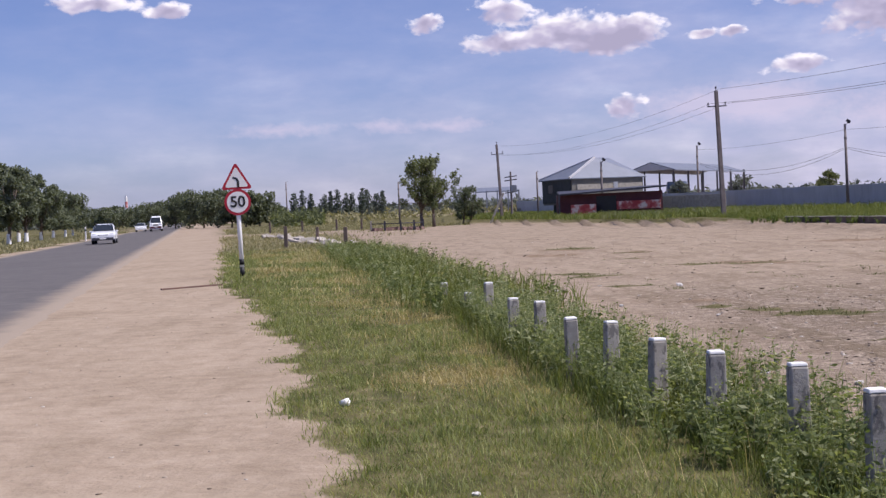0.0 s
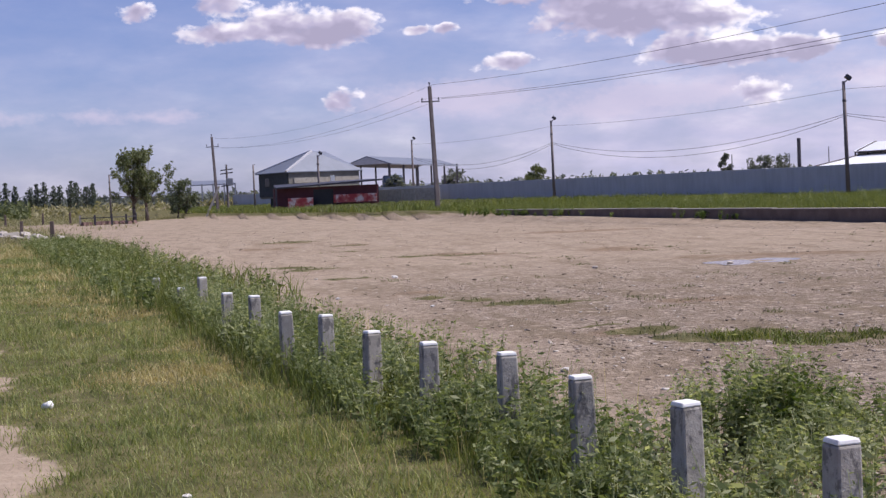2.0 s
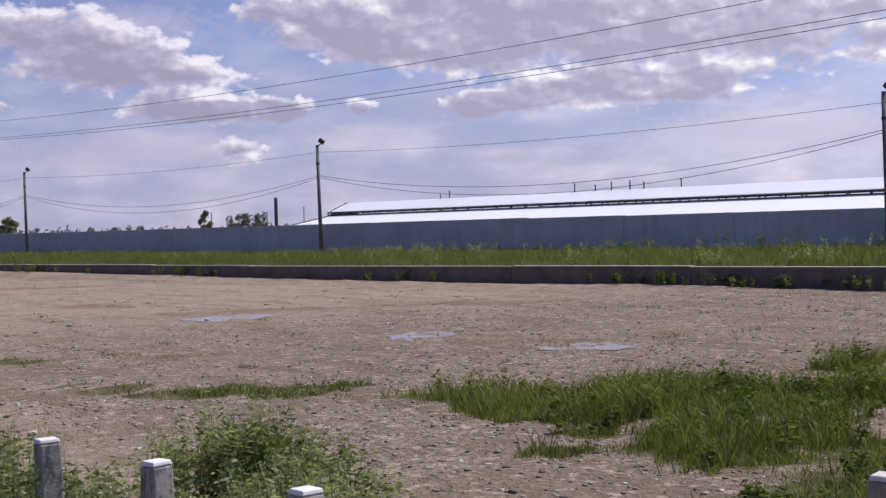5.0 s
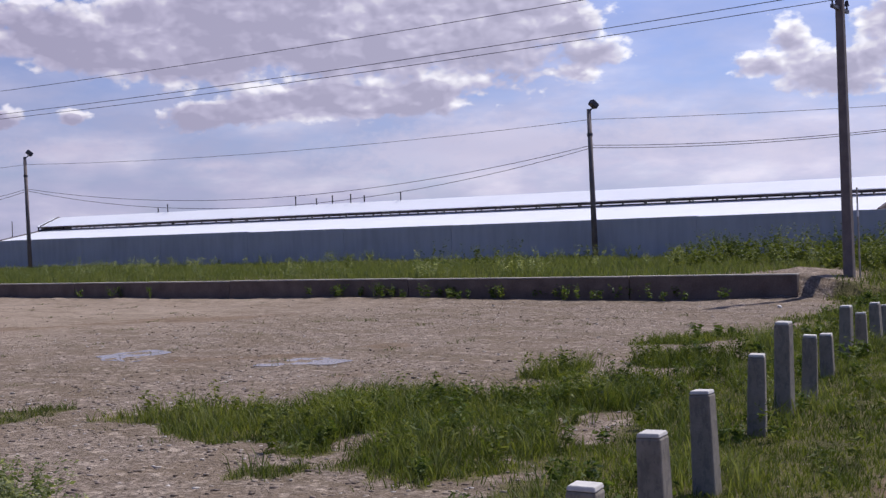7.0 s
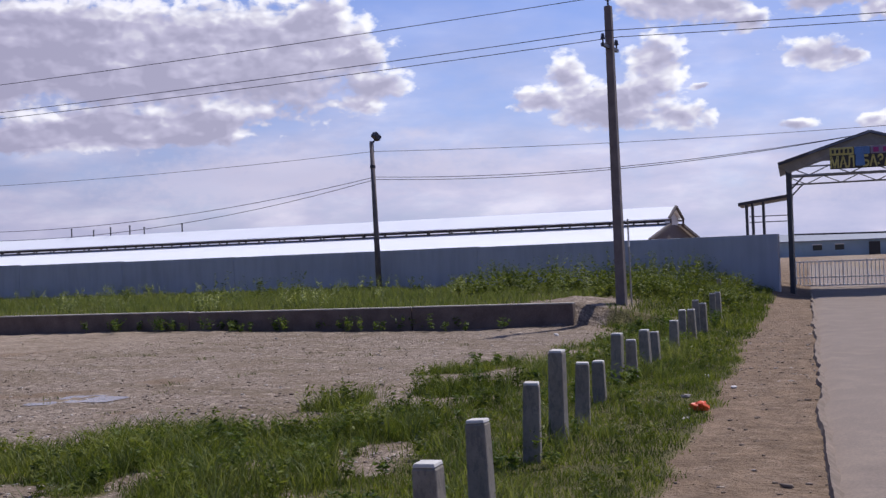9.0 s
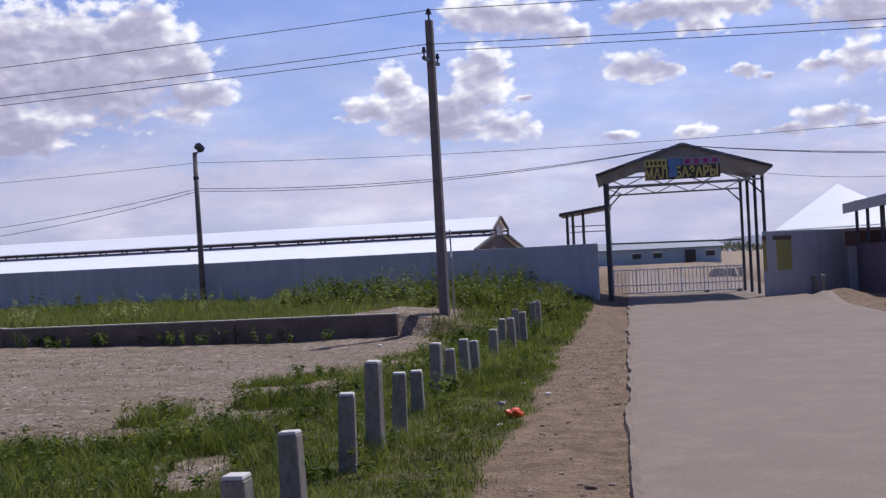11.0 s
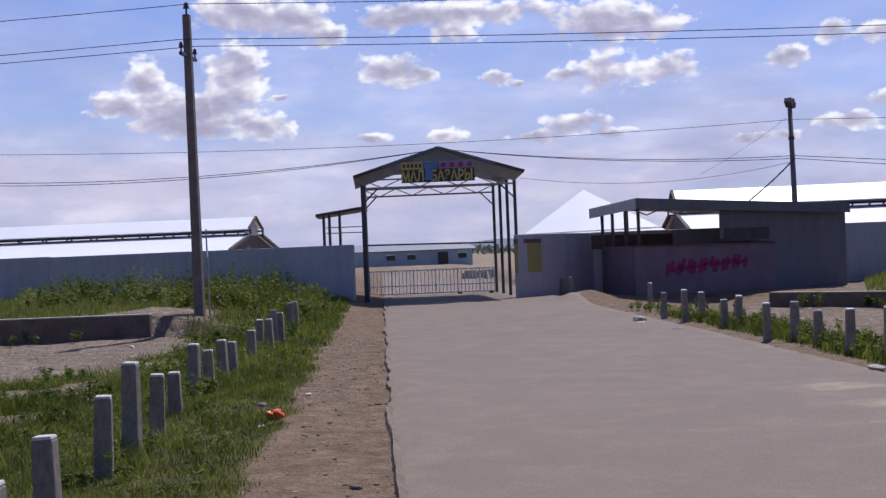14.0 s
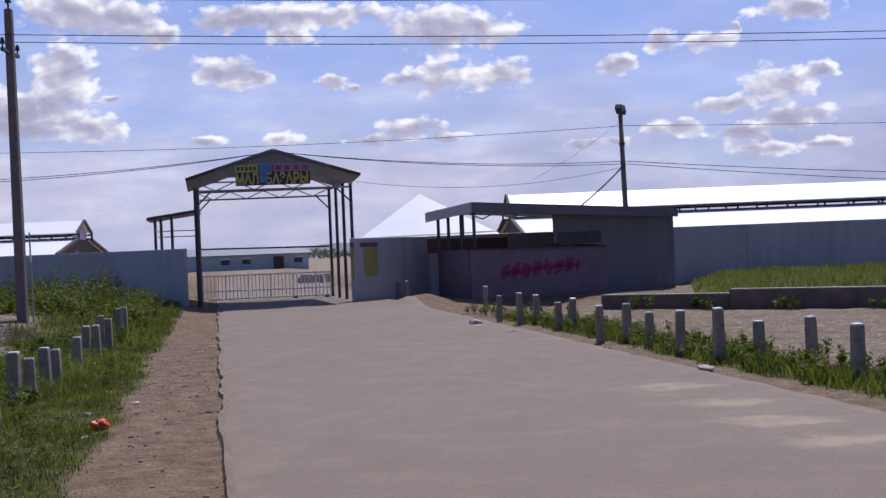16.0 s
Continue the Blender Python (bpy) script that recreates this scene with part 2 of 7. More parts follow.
def simple(name, col, rough=0.7, metal=0.0, vary=0.25, scale=3.0, grain=40.0, relief=0.25, spec=0.4):
    def build(k):
        a = k.noise(k.pos, scale, 5.0)
        b = k.noise(k.pos, grain, 3.0)
        f = k.math("ADD", k.math("MULTIPLY", a, 0.65), k.math("MULTIPLY", b, 0.35))
        c = k.ramp(f, [(0.3, [v * (1 - vary) for v in col]), (0.7, [min(1, v * (1 + vary)) for v in col])])
        return {"Base Color": c, "Roughness": rough, "Metallic": metal, "Specular IOR Level": spec, "Normal": bump(k, b, relief, 0.01)}
    return material(name, build)


def ground_look(k):
    at = k.add("ShaderNodeAttribute", attribute_name="grass")
    gv, st = at.outputs["Fac"], k.add("ShaderNodeAttribute", attribute_name="stony").outputs["Fac"]
    n1, n2, n3 = k.noise(k.pos, 0.35, 5.0), k.noise(k.pos, 2.6, 5.0, 0.65), k.noise(k.pos, 18.0, 4.0, 0.65)
    streak = k.noise(k.add("ShaderNodeVectorRotate", {"Vector": k.add("ShaderNodeVectorMath", {0: k.pos, 1: (1.6, 0.3, 1.0)}, operation="MULTIPLY").outputs[0], "Angle": 0.2}).outputs[0], 1.0, 5.0, 0.6)
    dirt = k.ramp(k.math("ADD", k.math("MULTIPLY", n1, 0.45), k.math("MULTIPLY", n2, 0.55)), [(0.3, (0.25, 0.187, 0.132)), (0.52, (0.365, 0.285, 0.213)), (0.72, (0.44, 0.35, 0.27))])
    grit = k.ramp(n3, [(0.36, (0.095, 0.072, 0.055)), (0.52, (0.235, 0.185, 0.145)), (0.68, (0.43, 0.355, 0.29))])
    dirt = k.mix(k.math("MULTIPLY", k.math("MULTIPLY", st, st), 0.82), dirt, grit)
    dirt = k.mix(k.math("MULTIPLY", st, k.ramp(streak, [(0.50, (0, 0, 0)), (0.60, (0.7, 0.7, 0.7))])), dirt, (0.17, 0.128, 0.085))
    blot = k.noise(k.pos, 0.7, 5.0, 0.58)
    dirt = k.mix(k.math("MULTIPLY", k.math("ADD", st, -0.1), k.ramp(blot, [(0.50, (0, 0, 0)), (0.59, (0.75, 0.75, 0.75))])), dirt, (0.20, 0.150, 0.105))
    lump = k.noise(k.pos, 5.5, 4.0, 0.6)
    dirt = k.mix(k.math("MULTIPLY", st, k.ramp(lump, [(0.55, (0, 0, 0)), (0.62, (0.6, 0.6, 0.6))])), dirt, (0.16, 0.122, 0.09))
    dirt = k.mix(k.math("MULTIPLY", st, k.ramp(lump, [(0.36, (0.6, 0.6, 0.6)), (0.43, (0, 0, 0))])), dirt, (0.50, 0.41, 0.325))
    dirt = k.mix(k.math("MULTIPLY", k.add("ShaderNodeAttribute", attribute_name="brown").outputs["Fac"], 0.75), dirt, k.ramp(n2, [(0.35, (0.13, 0.086, 0.054)), (0.65, (0.265, 0.182, 0.12))]))
    soil = k.ramp(n2, [(0.35, (0.07, 0.068, 0.027)), (0.58, (0.135, 0.118, 0.054)), (0.74, (0.25, 0.205, 0.12))])
    edge = k.ramp(k.math("ADD", gv, k.math("MULTIPLY", k.math("SUBTRACT", n2, 0.5), 0.9)), [(0.38, (0, 0, 0)), (0.56, (1, 1, 1))])
    col = k.mix(edge, dirt, soil)
    h = k.math("ADD", k.math("MULTIPLY", n2, 0.6), k.math("MULTIPLY", n3, 0.4))
    h = k.math("ADD", h, k.math("MULTIPLY", k.noise(k.pos, 6.5, 4.0, 0.7), 0.5))
    h = k.math("MULTIPLY", h, k.math("ADD", k.math("MULTIPLY", st, 1.1), 0.02))
    return {"Base Color": col, "Roughness": 0.95, "Specular IOR Level": 0.1, "Normal": bump(k, h, 1.0, 0.10)}


M_GROUND = material("ground", ground_look)


def asphalt_look(dark, light, dust, verge=(0.33, 0.25, 0.185)):
    def build(k):
        n1, n2, n3 = k.noise(k.pos, 0.25, 5.0), k.noise(k.pos, 1.6, 5.0, 0.65), k.noise(k.pos, 45.0, 3.0)
        c = k.ramp(k.math("ADD", k.math("MULTIPLY", n1, 0.5), k.math("MULTIPLY", n2, 0.5)), [(0.32, dark), (0.7, light)])
        c = k.mix(k.ramp(n2, [(0.52, (0, 0, 0)), (0.75, (0.6, 0.6, 0.6))]), c, dust)
        ed = k.add("ShaderNodeAttribute", attribute_name="edge").outputs["Fac"]
        c = k.mix(k.ramp(k.math("ADD", ed, k.math("MULTIPLY", k.math("SUBTRACT", n2, 0.5), 0.7)), [(0.35, (0, 0, 0)), (0.95, (0.85, 0.85, 0.85))]), c, verge)
        swept = k.add("ShaderNodeAttribute", attribute_name="sand").outputs["Fac"]
        c = k.mix(k.ramp(k.math("ADD", swept, k.math("MULTIPLY", k.math("SUBTRACT", k.noise(k.pos, 5.0, 5.0, 0.65), 0.5), 0.9)), [(0.3, (0, 0, 0)), (0.75, (0.8, 0.8, 0.8))]), c, (0.42, 0.345, 0.235))
        c = k.mix(0.25, c, k.ramp(n3, [(0.35, (0.05, 0.05, 0.05)), (0.65, light)]))
        return {"Base Color": c, "Roughness": 0.85, "Specular IOR Level": 0.25, "Normal": bump(k, n3, 0.25, 0.006)}
    return build


M_ROAD = material("asphalt_main", asphalt_look((0.095, 0.086, 0.086), (0.145, 0.132, 0.128), (0.19, 0.165, 0.145), (0.40, 0.315, 0.235)))
M_LANE = material("asphalt_lane", asphalt_look((0.196, 0.147, 0.115), (0.247, 0.192, 0.152), (0.293, 0.228, 0.168)))


def leafy(name, dark, mid, pale, through_light=0.35):
    """Leaves and blades: varied by piece and by patch, letting some light through."""
    m = bpy.data.materials.new(name)
    m.use_nodes = True
    k = Nodes(m.node_tree)
    geo_ = k.add("ShaderNodeNewGeometry")
    n = k.math("ADD", k.math("MULTIPLY", k.noise(geo_.outputs["Position"], 1.3, 5.0, 0.6), 0.65), k.math("MULTIPLY", k.noise(geo_.outputs["Position"], 0.45, 3.0, 0.5), 0.35))
    f = k.math("ADD", k.math("MULTIPLY", geo_.outputs["Random Per Island"], 0.45), k.math("MULTIPLY", k.math("SUBTRACT", n, 0.29), 1.35))
    c = k.ramp(f, [(0.2, dark), (0.5, mid), (0.8, pale)])
    b = k.add("ShaderNodeBsdfPrincipled", {"Base Color": c, "Roughness": 0.6, "Specular IOR Level": 0.25})
    t = k.add("ShaderNodeBsdfTranslucent", {"Color": k.mix(1.0, c, (1.25, 1.25, 0.7), "MULTIPLY")})
    k.add("ShaderNodeOutputMaterial", {0: k.add("ShaderNodeMixShader", {0: through_light, 1: b.outputs[0], 2: t.outputs[0]}).outputs[0]})
    return m


M_GRASS = leafy("grass_green", (0.034, 0.053, 0.009), (0.098, 0.128, 0.021), (0.25, 0.27, 0.06), 0.38)
M_LAWN = leafy("grass_short", (0.125, 0.16, 0.05), (0.235, 0.265, 0.095), (0.41, 0.395, 0.19), 0.42)
M_DRY = leafy("grass_dry", (0.32, 0.26, 0.12), (0.46, 0.38, 0.19), (0.58, 0.49, 0.27))
M_MEADOW = leafy("grass_meadow", (0.085, 0.116, 0.034), (0.145, 0.172, 0.046), (0.26, 0.27, 0.095), 0.4)
M_WEED = leafy("weed_leaf", (0.075, 0.108, 0.033), (0.195, 0.23, 0.095), (0.46, 0.47, 0.29), 0.5)
M_LUSH = leafy("herb_leaf", (0.036, 0.062, 0.010), (0.088, 0.13, 0.023), (0.19, 0.235, 0.056), 0.4)
M_STEPPE = leafy("steppe_grass", (0.19, 0.175, 0.085), (0.28, 0.255, 0.14), (0.40, 0.36, 0.22))
M_SCRUB = leafy("thin_scrub", (0.085, 0.095, 0.045), (0.15, 0.16, 0.08), (0.25, 0.245, 0.14))
# belt and poplar leaves carry some distance haze in their colour
M_BELT = leafy("hazed_belt_leaf", (0.085, 0.10, 0.065), (0.13, 0.15, 0.095), (0.19, 0.21, 0.14))
M_TREE = leafy("tree_leaf", (0.075, 0.09, 0.042), (0.14, 0.16, 0.078), (0.23, 0.25, 0.13))
M_POPLAR = leafy("hazed_poplar_leaf", (0.05, 0.066, 0.06), (0.08, 0.10, 0.085), (0.12, 0.14, 0.115))
M_BARK = simple("bark", (0.13, 0.10, 0.08), 0.9, vary=0.4, scale=6, relief=0.6)
M_CONC = simple("concrete_grey", (0.60, 0.565, 0.54), 0.85, vary=0.22, scale=5, grain=70, relief=0.5)
M_WHITE = simple("white_paint", (0.82, 0.80, 0.78), 0.6, vary=0.08, scale=8)
M_STONE = simple("stone", (0.42, 0.37, 0.33), 0.85, vary=0.35, scale=9)
# wall face colour is darkened for its side turned from the sun
M_RETAIN = simple("old_concrete_shade_toned", (0.15, 0.112, 0.095), 0.9, vary=0.4, scale=2.2, grain=30, relief=0.6)
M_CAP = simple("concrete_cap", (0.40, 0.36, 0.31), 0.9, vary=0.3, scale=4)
M_POLEC = simple("pole_concrete", (0.18, 0.15, 0.145), 0.85, vary=0.3, scale=4, relief=0.4)
M_STEEL = simple("dark_steel", (0.07, 0.066, 0.075), 0.5, metal=0.3, vary=0.2)
M_GREYSTEEL = simple("grey_steel", (0.30, 0.30, 0.32), 0.45, metal=0.5, vary=0.15)
M_WIRE = simple("wire", (0.06, 0.06, 0.075), 0.85, vary=0.1, spec=0.1)
M_ROOFW = simple("zinc_roof", (0.94, 0.94, 0.95), 0.4, metal=0.05, vary=0.05, scale=0.4, grain=6, relief=0.05)
M_ROOFB = simple("blue_grey_roof", (0.18, 0.195, 0.24), 0.55, metal=0.15, vary=0.12, scale=1.0)


def ribbed(name, col, dirt, pitch=0.2, rough=0.55, metal=0.0):
    """Painted profiled sheet or plaster with faint vertical joints and grime."""
    def build(k):
        s = k.add("ShaderNodeVectorMath", {0: k.pos, 1: (-NY, NX, 0.0)}, operation="DOT_PRODUCT").outputs["Value"]
        w = k.math("SINE", k.math("MULTIPLY", s, 6.283 / pitch))
        n1, n2 = k.noise(k.pos, 0.5, 5.0), k.noise(k.add("ShaderNodeVectorMath", {0: k.pos, 1: (3.0, 3.0, 0.35)}, operation="MULTIPLY").outputs[0], 1.2, 4.0)
        c = k.ramp(k.math("ADD", k.math("MULTIPLY", n1, 0.5), k.math("MULTIPLY", n2, 0.5)), [(0.3, dirt), (0.55, col), (0.8, [min(1, v * 1.15) for v in col])])
        return {"Base Color": c, "Roughness": rough, "Metallic": metal, "Normal": bump(k, w, 0.07, 0.02)}
    return material(name, build)


M_WALL = ribbed("blue_wall", (0.455, 0.455, 0.49), (0.36, 0.357, 0.385))
M_WALLR = ribbed("pale_wall", (0.45, 0.435, 0.465), (0.35, 0.335, 0.355))
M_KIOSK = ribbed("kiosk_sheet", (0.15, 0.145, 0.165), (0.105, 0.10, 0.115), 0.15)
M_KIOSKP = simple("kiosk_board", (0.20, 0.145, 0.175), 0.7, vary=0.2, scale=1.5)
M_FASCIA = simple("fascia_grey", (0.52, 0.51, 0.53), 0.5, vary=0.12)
M_MAGENTA = simple("magenta_paint", (0.27, 0.02, 0.10), 0.6, vary=0.2)
M_GABLE = simple("weathered_gable", (0.105, 0.085, 0.085), 0.85, vary=0.25)
M_SHADERIM_CLOD = simple("shade_rim_and_clod", (0.20, 0.152, 0.115), 0.95, vary=0.35, scale=5.0, relief=0.6)
M_BROWN = simple("brown_board", (0.16, 0.095, 0.08), 0.8, vary=0.25)
M_SOFFIT = simple("weathered_sheet", (0.34, 0.315, 0.29), 0.7, vary=0.3, scale=2)
M_SIGNBLACK = simple("sign_black", (0.06, 0.055, 0.052), 0.6)
M_YELLOW = simple("sign_yellow", (0.56, 0.48, 0.16), 0.7, vary=0.2, scale=6)
M_BOARD = simple("notice_yellow", (0.33, 0.30, 0.10), 0.7, vary=0.15)
M_PURPLE = simple("sign_purple", (0.32, 0.27, 0.36), 0.6, vary=0.2)
M_PINK = simple("sign_pink", (0.36, 0.05, 0.20), 0.6)
M_SKYBLUE = simple("sign_blue", (0.13, 0.24, 0.46), 0.6)
M_ORANGE = simple("orange_plastic", (0.85, 0.12, 0.03), 0.4, vary=0.15)
M_RED = simple("sign_red", (0.42, 0.02, 0.04), 0.5, vary=0.08)
M_BLACK = simple("black_paint", (0.02, 0.02, 0.022), 0.6)
M_REDWALL = simple("red_brown_wall", (0.11, 0.035, 0.04), 0.8, vary=0.3, scale=1.5)
M_BANNER = material("red_banner", lambda k: {"Base Color": k.ramp(k.noise(k.pos, 1.6, 4.0, 0.6), [(0.40, (0.42, 0.05, 0.05)), (0.52, (0.55, 0.14, 0.12)), (0.62, (0.75, 0.62, 0.55))]), "Roughness": 0.7})
M_OLIVE = simple("olive_plaster", (0.20, 0.185, 0.16), 0.8, vary=0.2, scale=1.5)
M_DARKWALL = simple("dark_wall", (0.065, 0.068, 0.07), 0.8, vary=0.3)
M_BLUEHOUSE = simple("pale_blue_plaster", (0.36, 0.47, 0.55), 0.8, vary=0.12, scale=1.0)
M_DARK = simple("dark_opening", (0.02, 0.02, 0.025), 0.4)
M_GLASS = simple("dark_glass", (0.025, 0.03, 0.035), 0.08, vary=0.1, relief=0.0, spec=0.6)
M_CAR = simple("white_car_paint", (0.82, 0.82, 0.84), 0.2, vary=0.02, relief=0.0, spec=0.6)
M_TYRE = simple("tyre", (0.025, 0.025, 0.025), 0.9)
M_LAMP = simple("headlight", (0.75, 0.75, 0.78), 0.15, relief=0.0)
M_WATER = simple("puddle_water", (0.20, 0.16, 0.125), 0.14, vary=0.1, relief=0.0, spec=0.8)
# distance haze is mixed into the colours of the hills and far trees
M_HAZEHILL = simple("far_hill", (0.17, 0.185, 0.235), 1.0, vary=0.1, scale=0.02, grain=0.1, relief=0.0)
M_HAZETREE = leafy("hazed_tree_leaf", (0.10, 0.115, 0.11), (0.13, 0.145, 0.135), (0.17, 0.185, 0.16))


# ---- mesh helpers ----
class Geo:
    """Collects plain geometry for one mesh."""

    def __init__(self):
        self.v, self.f = [], []

    def add(self, verts, faces):
        o = len(self.v)
        self.v += [tuple(p) for p in verts]
        self.f += [tuple(i + o for i in f) for f in faces]
        return self

    def box(self, c, size, rz=0.0, m=None, taper=1.0):
        x, y, z = (s / 2 for s in size)
        rot = m or Matrix.Rotation(rz, 4, "Z")
        pts = [rot @ Vector((sx * x * (taper if sz > 0 else 1), sy * y * (taper if sz > 0 else 1), sz * z)) + Vector(c)
               for sz in (-1, 1) for sx, sy in ((-1, -1), (1, -1), (1, 1), (-1, 1))]
        return self.add(pts, [(3, 2, 1, 0), (4, 5, 6, 7), (0, 1, 5, 4), (1, 2, 6, 5), (2, 3, 7, 6), (3, 0, 4, 7)])

    def beam(self, a, b, w, h=None):
        """Square bar from a to b."""
        a, b = Vector(a), Vector(b)
        d = b - a
        m = d.to_track_quat("Z", "X").to_matrix().to_4x4()
        return self.box((a + b) / 2, (w, h or w, d.length), m=m)

    def tube(self, a, b, r0, r1=None, n=10):
        a, b = Vector(a), Vector(b)
        r1 = r0 if r1 is None else r1
        q = (b - a).to_track_quat("Z", "X")
        ring = [q @ Vector((math.cos(i * 2 * math.pi / n), math.sin(i * 2 * math.pi / n), 0)) for i in range(n)]
        return self.add([a + p * r0 for p in ring] + [b + p * r1 for p in ring],
                        [(i, (i + 1) % n, n + (i + 1) % n, n + i) for i in range(n)] + [tuple(reversed(range(n))), tuple(range(n, 2 * n))])

    def slab(self, pts, thick):
        """Prism: a polygon and the same polygon lowered by thick."""
        n = len(pts)
        top = [Vector(p) for p in pts]
        low = [p - Vector((0, 0, thick)) for p in top]
        return self.add(top + low, [tuple(range(n)), tuple(reversed(range(n, 2 * n)))] + [(i, n + i, n + (i + 1) % n, (i + 1) % n) for i in range(n)])

    def wire(self, pts, r, n=5):
        """One unbroken thin tube through the points."""
        k = len(pts)
        d = (Vector(pts[-1]) - Vector(pts[0])).normalized()
        e = d.cross(Vector((0, 0, 1))).normalized()
        vs = []
        for p in pts:
            vs += [Vector(p) + (e * math.cos(i * 2 * math.pi / n) + Vector((0, 0, 1)) * math.sin(i * 2 * math.pi / n)) * r for i in range(n)]
        return self.add(vs, [(j * n + i, j * n + (i + 1) % n, (j + 1) * n + (i + 1) % n, (j + 1) * n + i) for j in range(k - 1) for i in range(n)])

    def mesh(self, name, mat, smooth=False, bevel=0.0):
        me = bpy.data.meshes.new(name)
        me.from_pydata(self.v, [], self.f)
        bm = bmesh.new()
        bm.from_mesh(me)
        bmesh.ops.recalc_face_normals(bm, faces=bm.faces)
        if bevel:
            bmesh.ops.bevel(bm, geom=bm.edges[:], offset=bevel, segments=2, affect="EDGES", profile=0.5)
        bm.to_mesh(me)
        bm.free()
        if smooth:
            me.shade_smooth()
        me.materials.append(mat)
        return me


def part(name, geo, mat, parent=None, label="", smooth=False, bevel=0.0):
    ob = new(name, geo.mesh(name, mat, smooth, bevel))
    if parent:
        ob.parent = parent
    return tagged(ob, label)


def thing(name, label, category, group="", at=(0, 0, 0)):
    ob = new(name)
    ob.location = at
    return tagged(ob, label, category, group)


# ---- ground ----
def smooth(a, b, x):
    t = np.clip((x - a) / (b - a), 0, 1)
    return t * t * (3 - 2 * t)


def fuzz(x, y, f, seed=0.0):
    """Cheap smooth noise on arrays, about -1 to 1."""
    return (np.sin(x * f + 1.3 * np.sin(y * f * 0.7 + seed) + seed) + np.sin(y * f * 1.1 + 1.7 * np.sin(x * f * 0.6 + 2 + seed) + 2 * seed)
            + 0.6 * np.sin((x + y) * f * 2.3 + seed * 3) + 0.5 * np.sin((x - 1.4 * y) * f * 3.1 + seed)) / 3.1


P_PAR = 27.5         # retaining wall's line


def right_par(s):
    return np.interp(-s, [5.5, 11.0, 60.0], [32.2, 27.6, 27.0])


def height(x, y):
    x, y = np.asarray(x, float), np.asarray(y, float)
    p, s = x * NX + y * NY, -x * NY + y * NX
    made = smooth(0.5, 0.0, y - lane_left(x)) * smooth(-0.5, 0.0, y - lane_right(x)) * smooth(-8, -5, x)
    z = (0.025 * fuzz(x, y, 0.5, 1.0) + 0.012 * fuzz(x, y, 2.1, 4.0)) * (1 - 0.88 * made)
    left = smooth(P_PAR + 0.05, P_PAR + 0.25, p) * smooth(4.8, 8.8, s) * 0.46
    right = smooth(right_par(s) + 0.05, right_par(s) + 0.25, p) * smooth(0.1, 1.8, -s - 0.235 * p) * 0.4
    z = z + left + right
    z = z + (0.10 + 0.2 * smooth(25, 55, s)) * smooth(P_PAR - 2.2, P_PAR - 0.3, p) * smooth(P_PAR + 0.2, P_PAR + 0.0, p) * smooth(11, 20, s) * smooth(70, 62, s)
    mx, my = 26.9, 13.9
    z = z + 0.15 * np.exp(-(((x - mx) / 1.6) ** 2 + ((y - my) / 1.0) ** 2)) * (1 + 0.3 * fuzz(x, y, 3.0, 2.0))
    # clods on the forecourt, the heap by the gate road and the ditch before the kiosk
    z = z + (0.013 * fuzz(x, y, 5.3, 6.0) + 0.010 * fuzz(x, y, 9.1, 8.0)) * smooth(0.3, 1.2, x - post_line(y)) * smooth(60, 40, y)
    z = z + 0.3 * np.exp(-(((x - 40.5) / 2.2) ** 2 + ((y - 6.1) / 0.7) ** 2)) - 0.16 * np.exp(-(((x - 37.5) / 3.5) ** 2 + ((y - 2.6) / 1.4) ** 2)) - 0.35 * np.exp(-(((x - 41.3) / 1.5) ** 2 + ((y - 2.2) / 2.0) ** 2))
    flat = np.hypot(x, y) < 3.0
    return np.where(flat, z * 0.3, z)


def lane_left(x):
    return 0.317 * x - 0.1


def lane_right(x):
    return 0.312 * x - 6.15


def road_right(y):
    return -2.75 - 0.19 * y


SHOULDER = ([-30, 0, 7.2, 10.2, 14.2, 18.8, 32.8, 60, 135, 400], [1.0, 0.0, -0.6, -1.35, -1.85, -2.8, -5.8, -10.4, -23.5, -70])


def post_line(y):
    return 3.0 - 0.135 * y


PATCHES = [(4.9, 13.3, 0.5, 0.35), (5.5, 12.3, 0.8, 0.45), (6.5, 11.7, 0.9, 0.5), (7.4, 10.4, 0.75, 0.6), (7.5, 9.3, 0.9, 0.8), (8.0, 8.2, 1.2, 1.0), (9.0, 8.8, 1.2, 1.0), (7.4, 6.7, 1.5, 1.1), (9.3, 7.4, 1.5, 1.0), (10.6, 7.6, 0.9, 0.8), (6.7, 6.1, 0.8, 0.5), (7.6, 5.8, 1.0, 0.6),
           (11.6, 9.1, 1.0, 0.35), (13.4, 8.6, 1.0, 0.6), (16.3, 10.1, 1.6, 0.5), (4.8, 17.6, 0.65, 0.8), (4.3, 18.6, 0.4, 0.4)]
# thin streaks of scrub far out on the dirt
STREAKS = [(6.3, 32.0, 1.5, 0.5), (7.6, 31.6, 0.8, 0.4), (3.1, 28.3, 0.8, 0.7), (2.7, 29.6, 1.1, 0.5), (4.3, 46.0, 1.2, 0.8), (5.9, 41.2, 0.8, 0.7), (3.8, 19.3, 0.5, 0.3), (3.4, 24.5, 0.7, 0.35), (4.7, 13.9, 0.5, 0.2), (5.2, 17.4, 0.9, 0.25), (5.0, 36.5, 1.0, 0.5)]


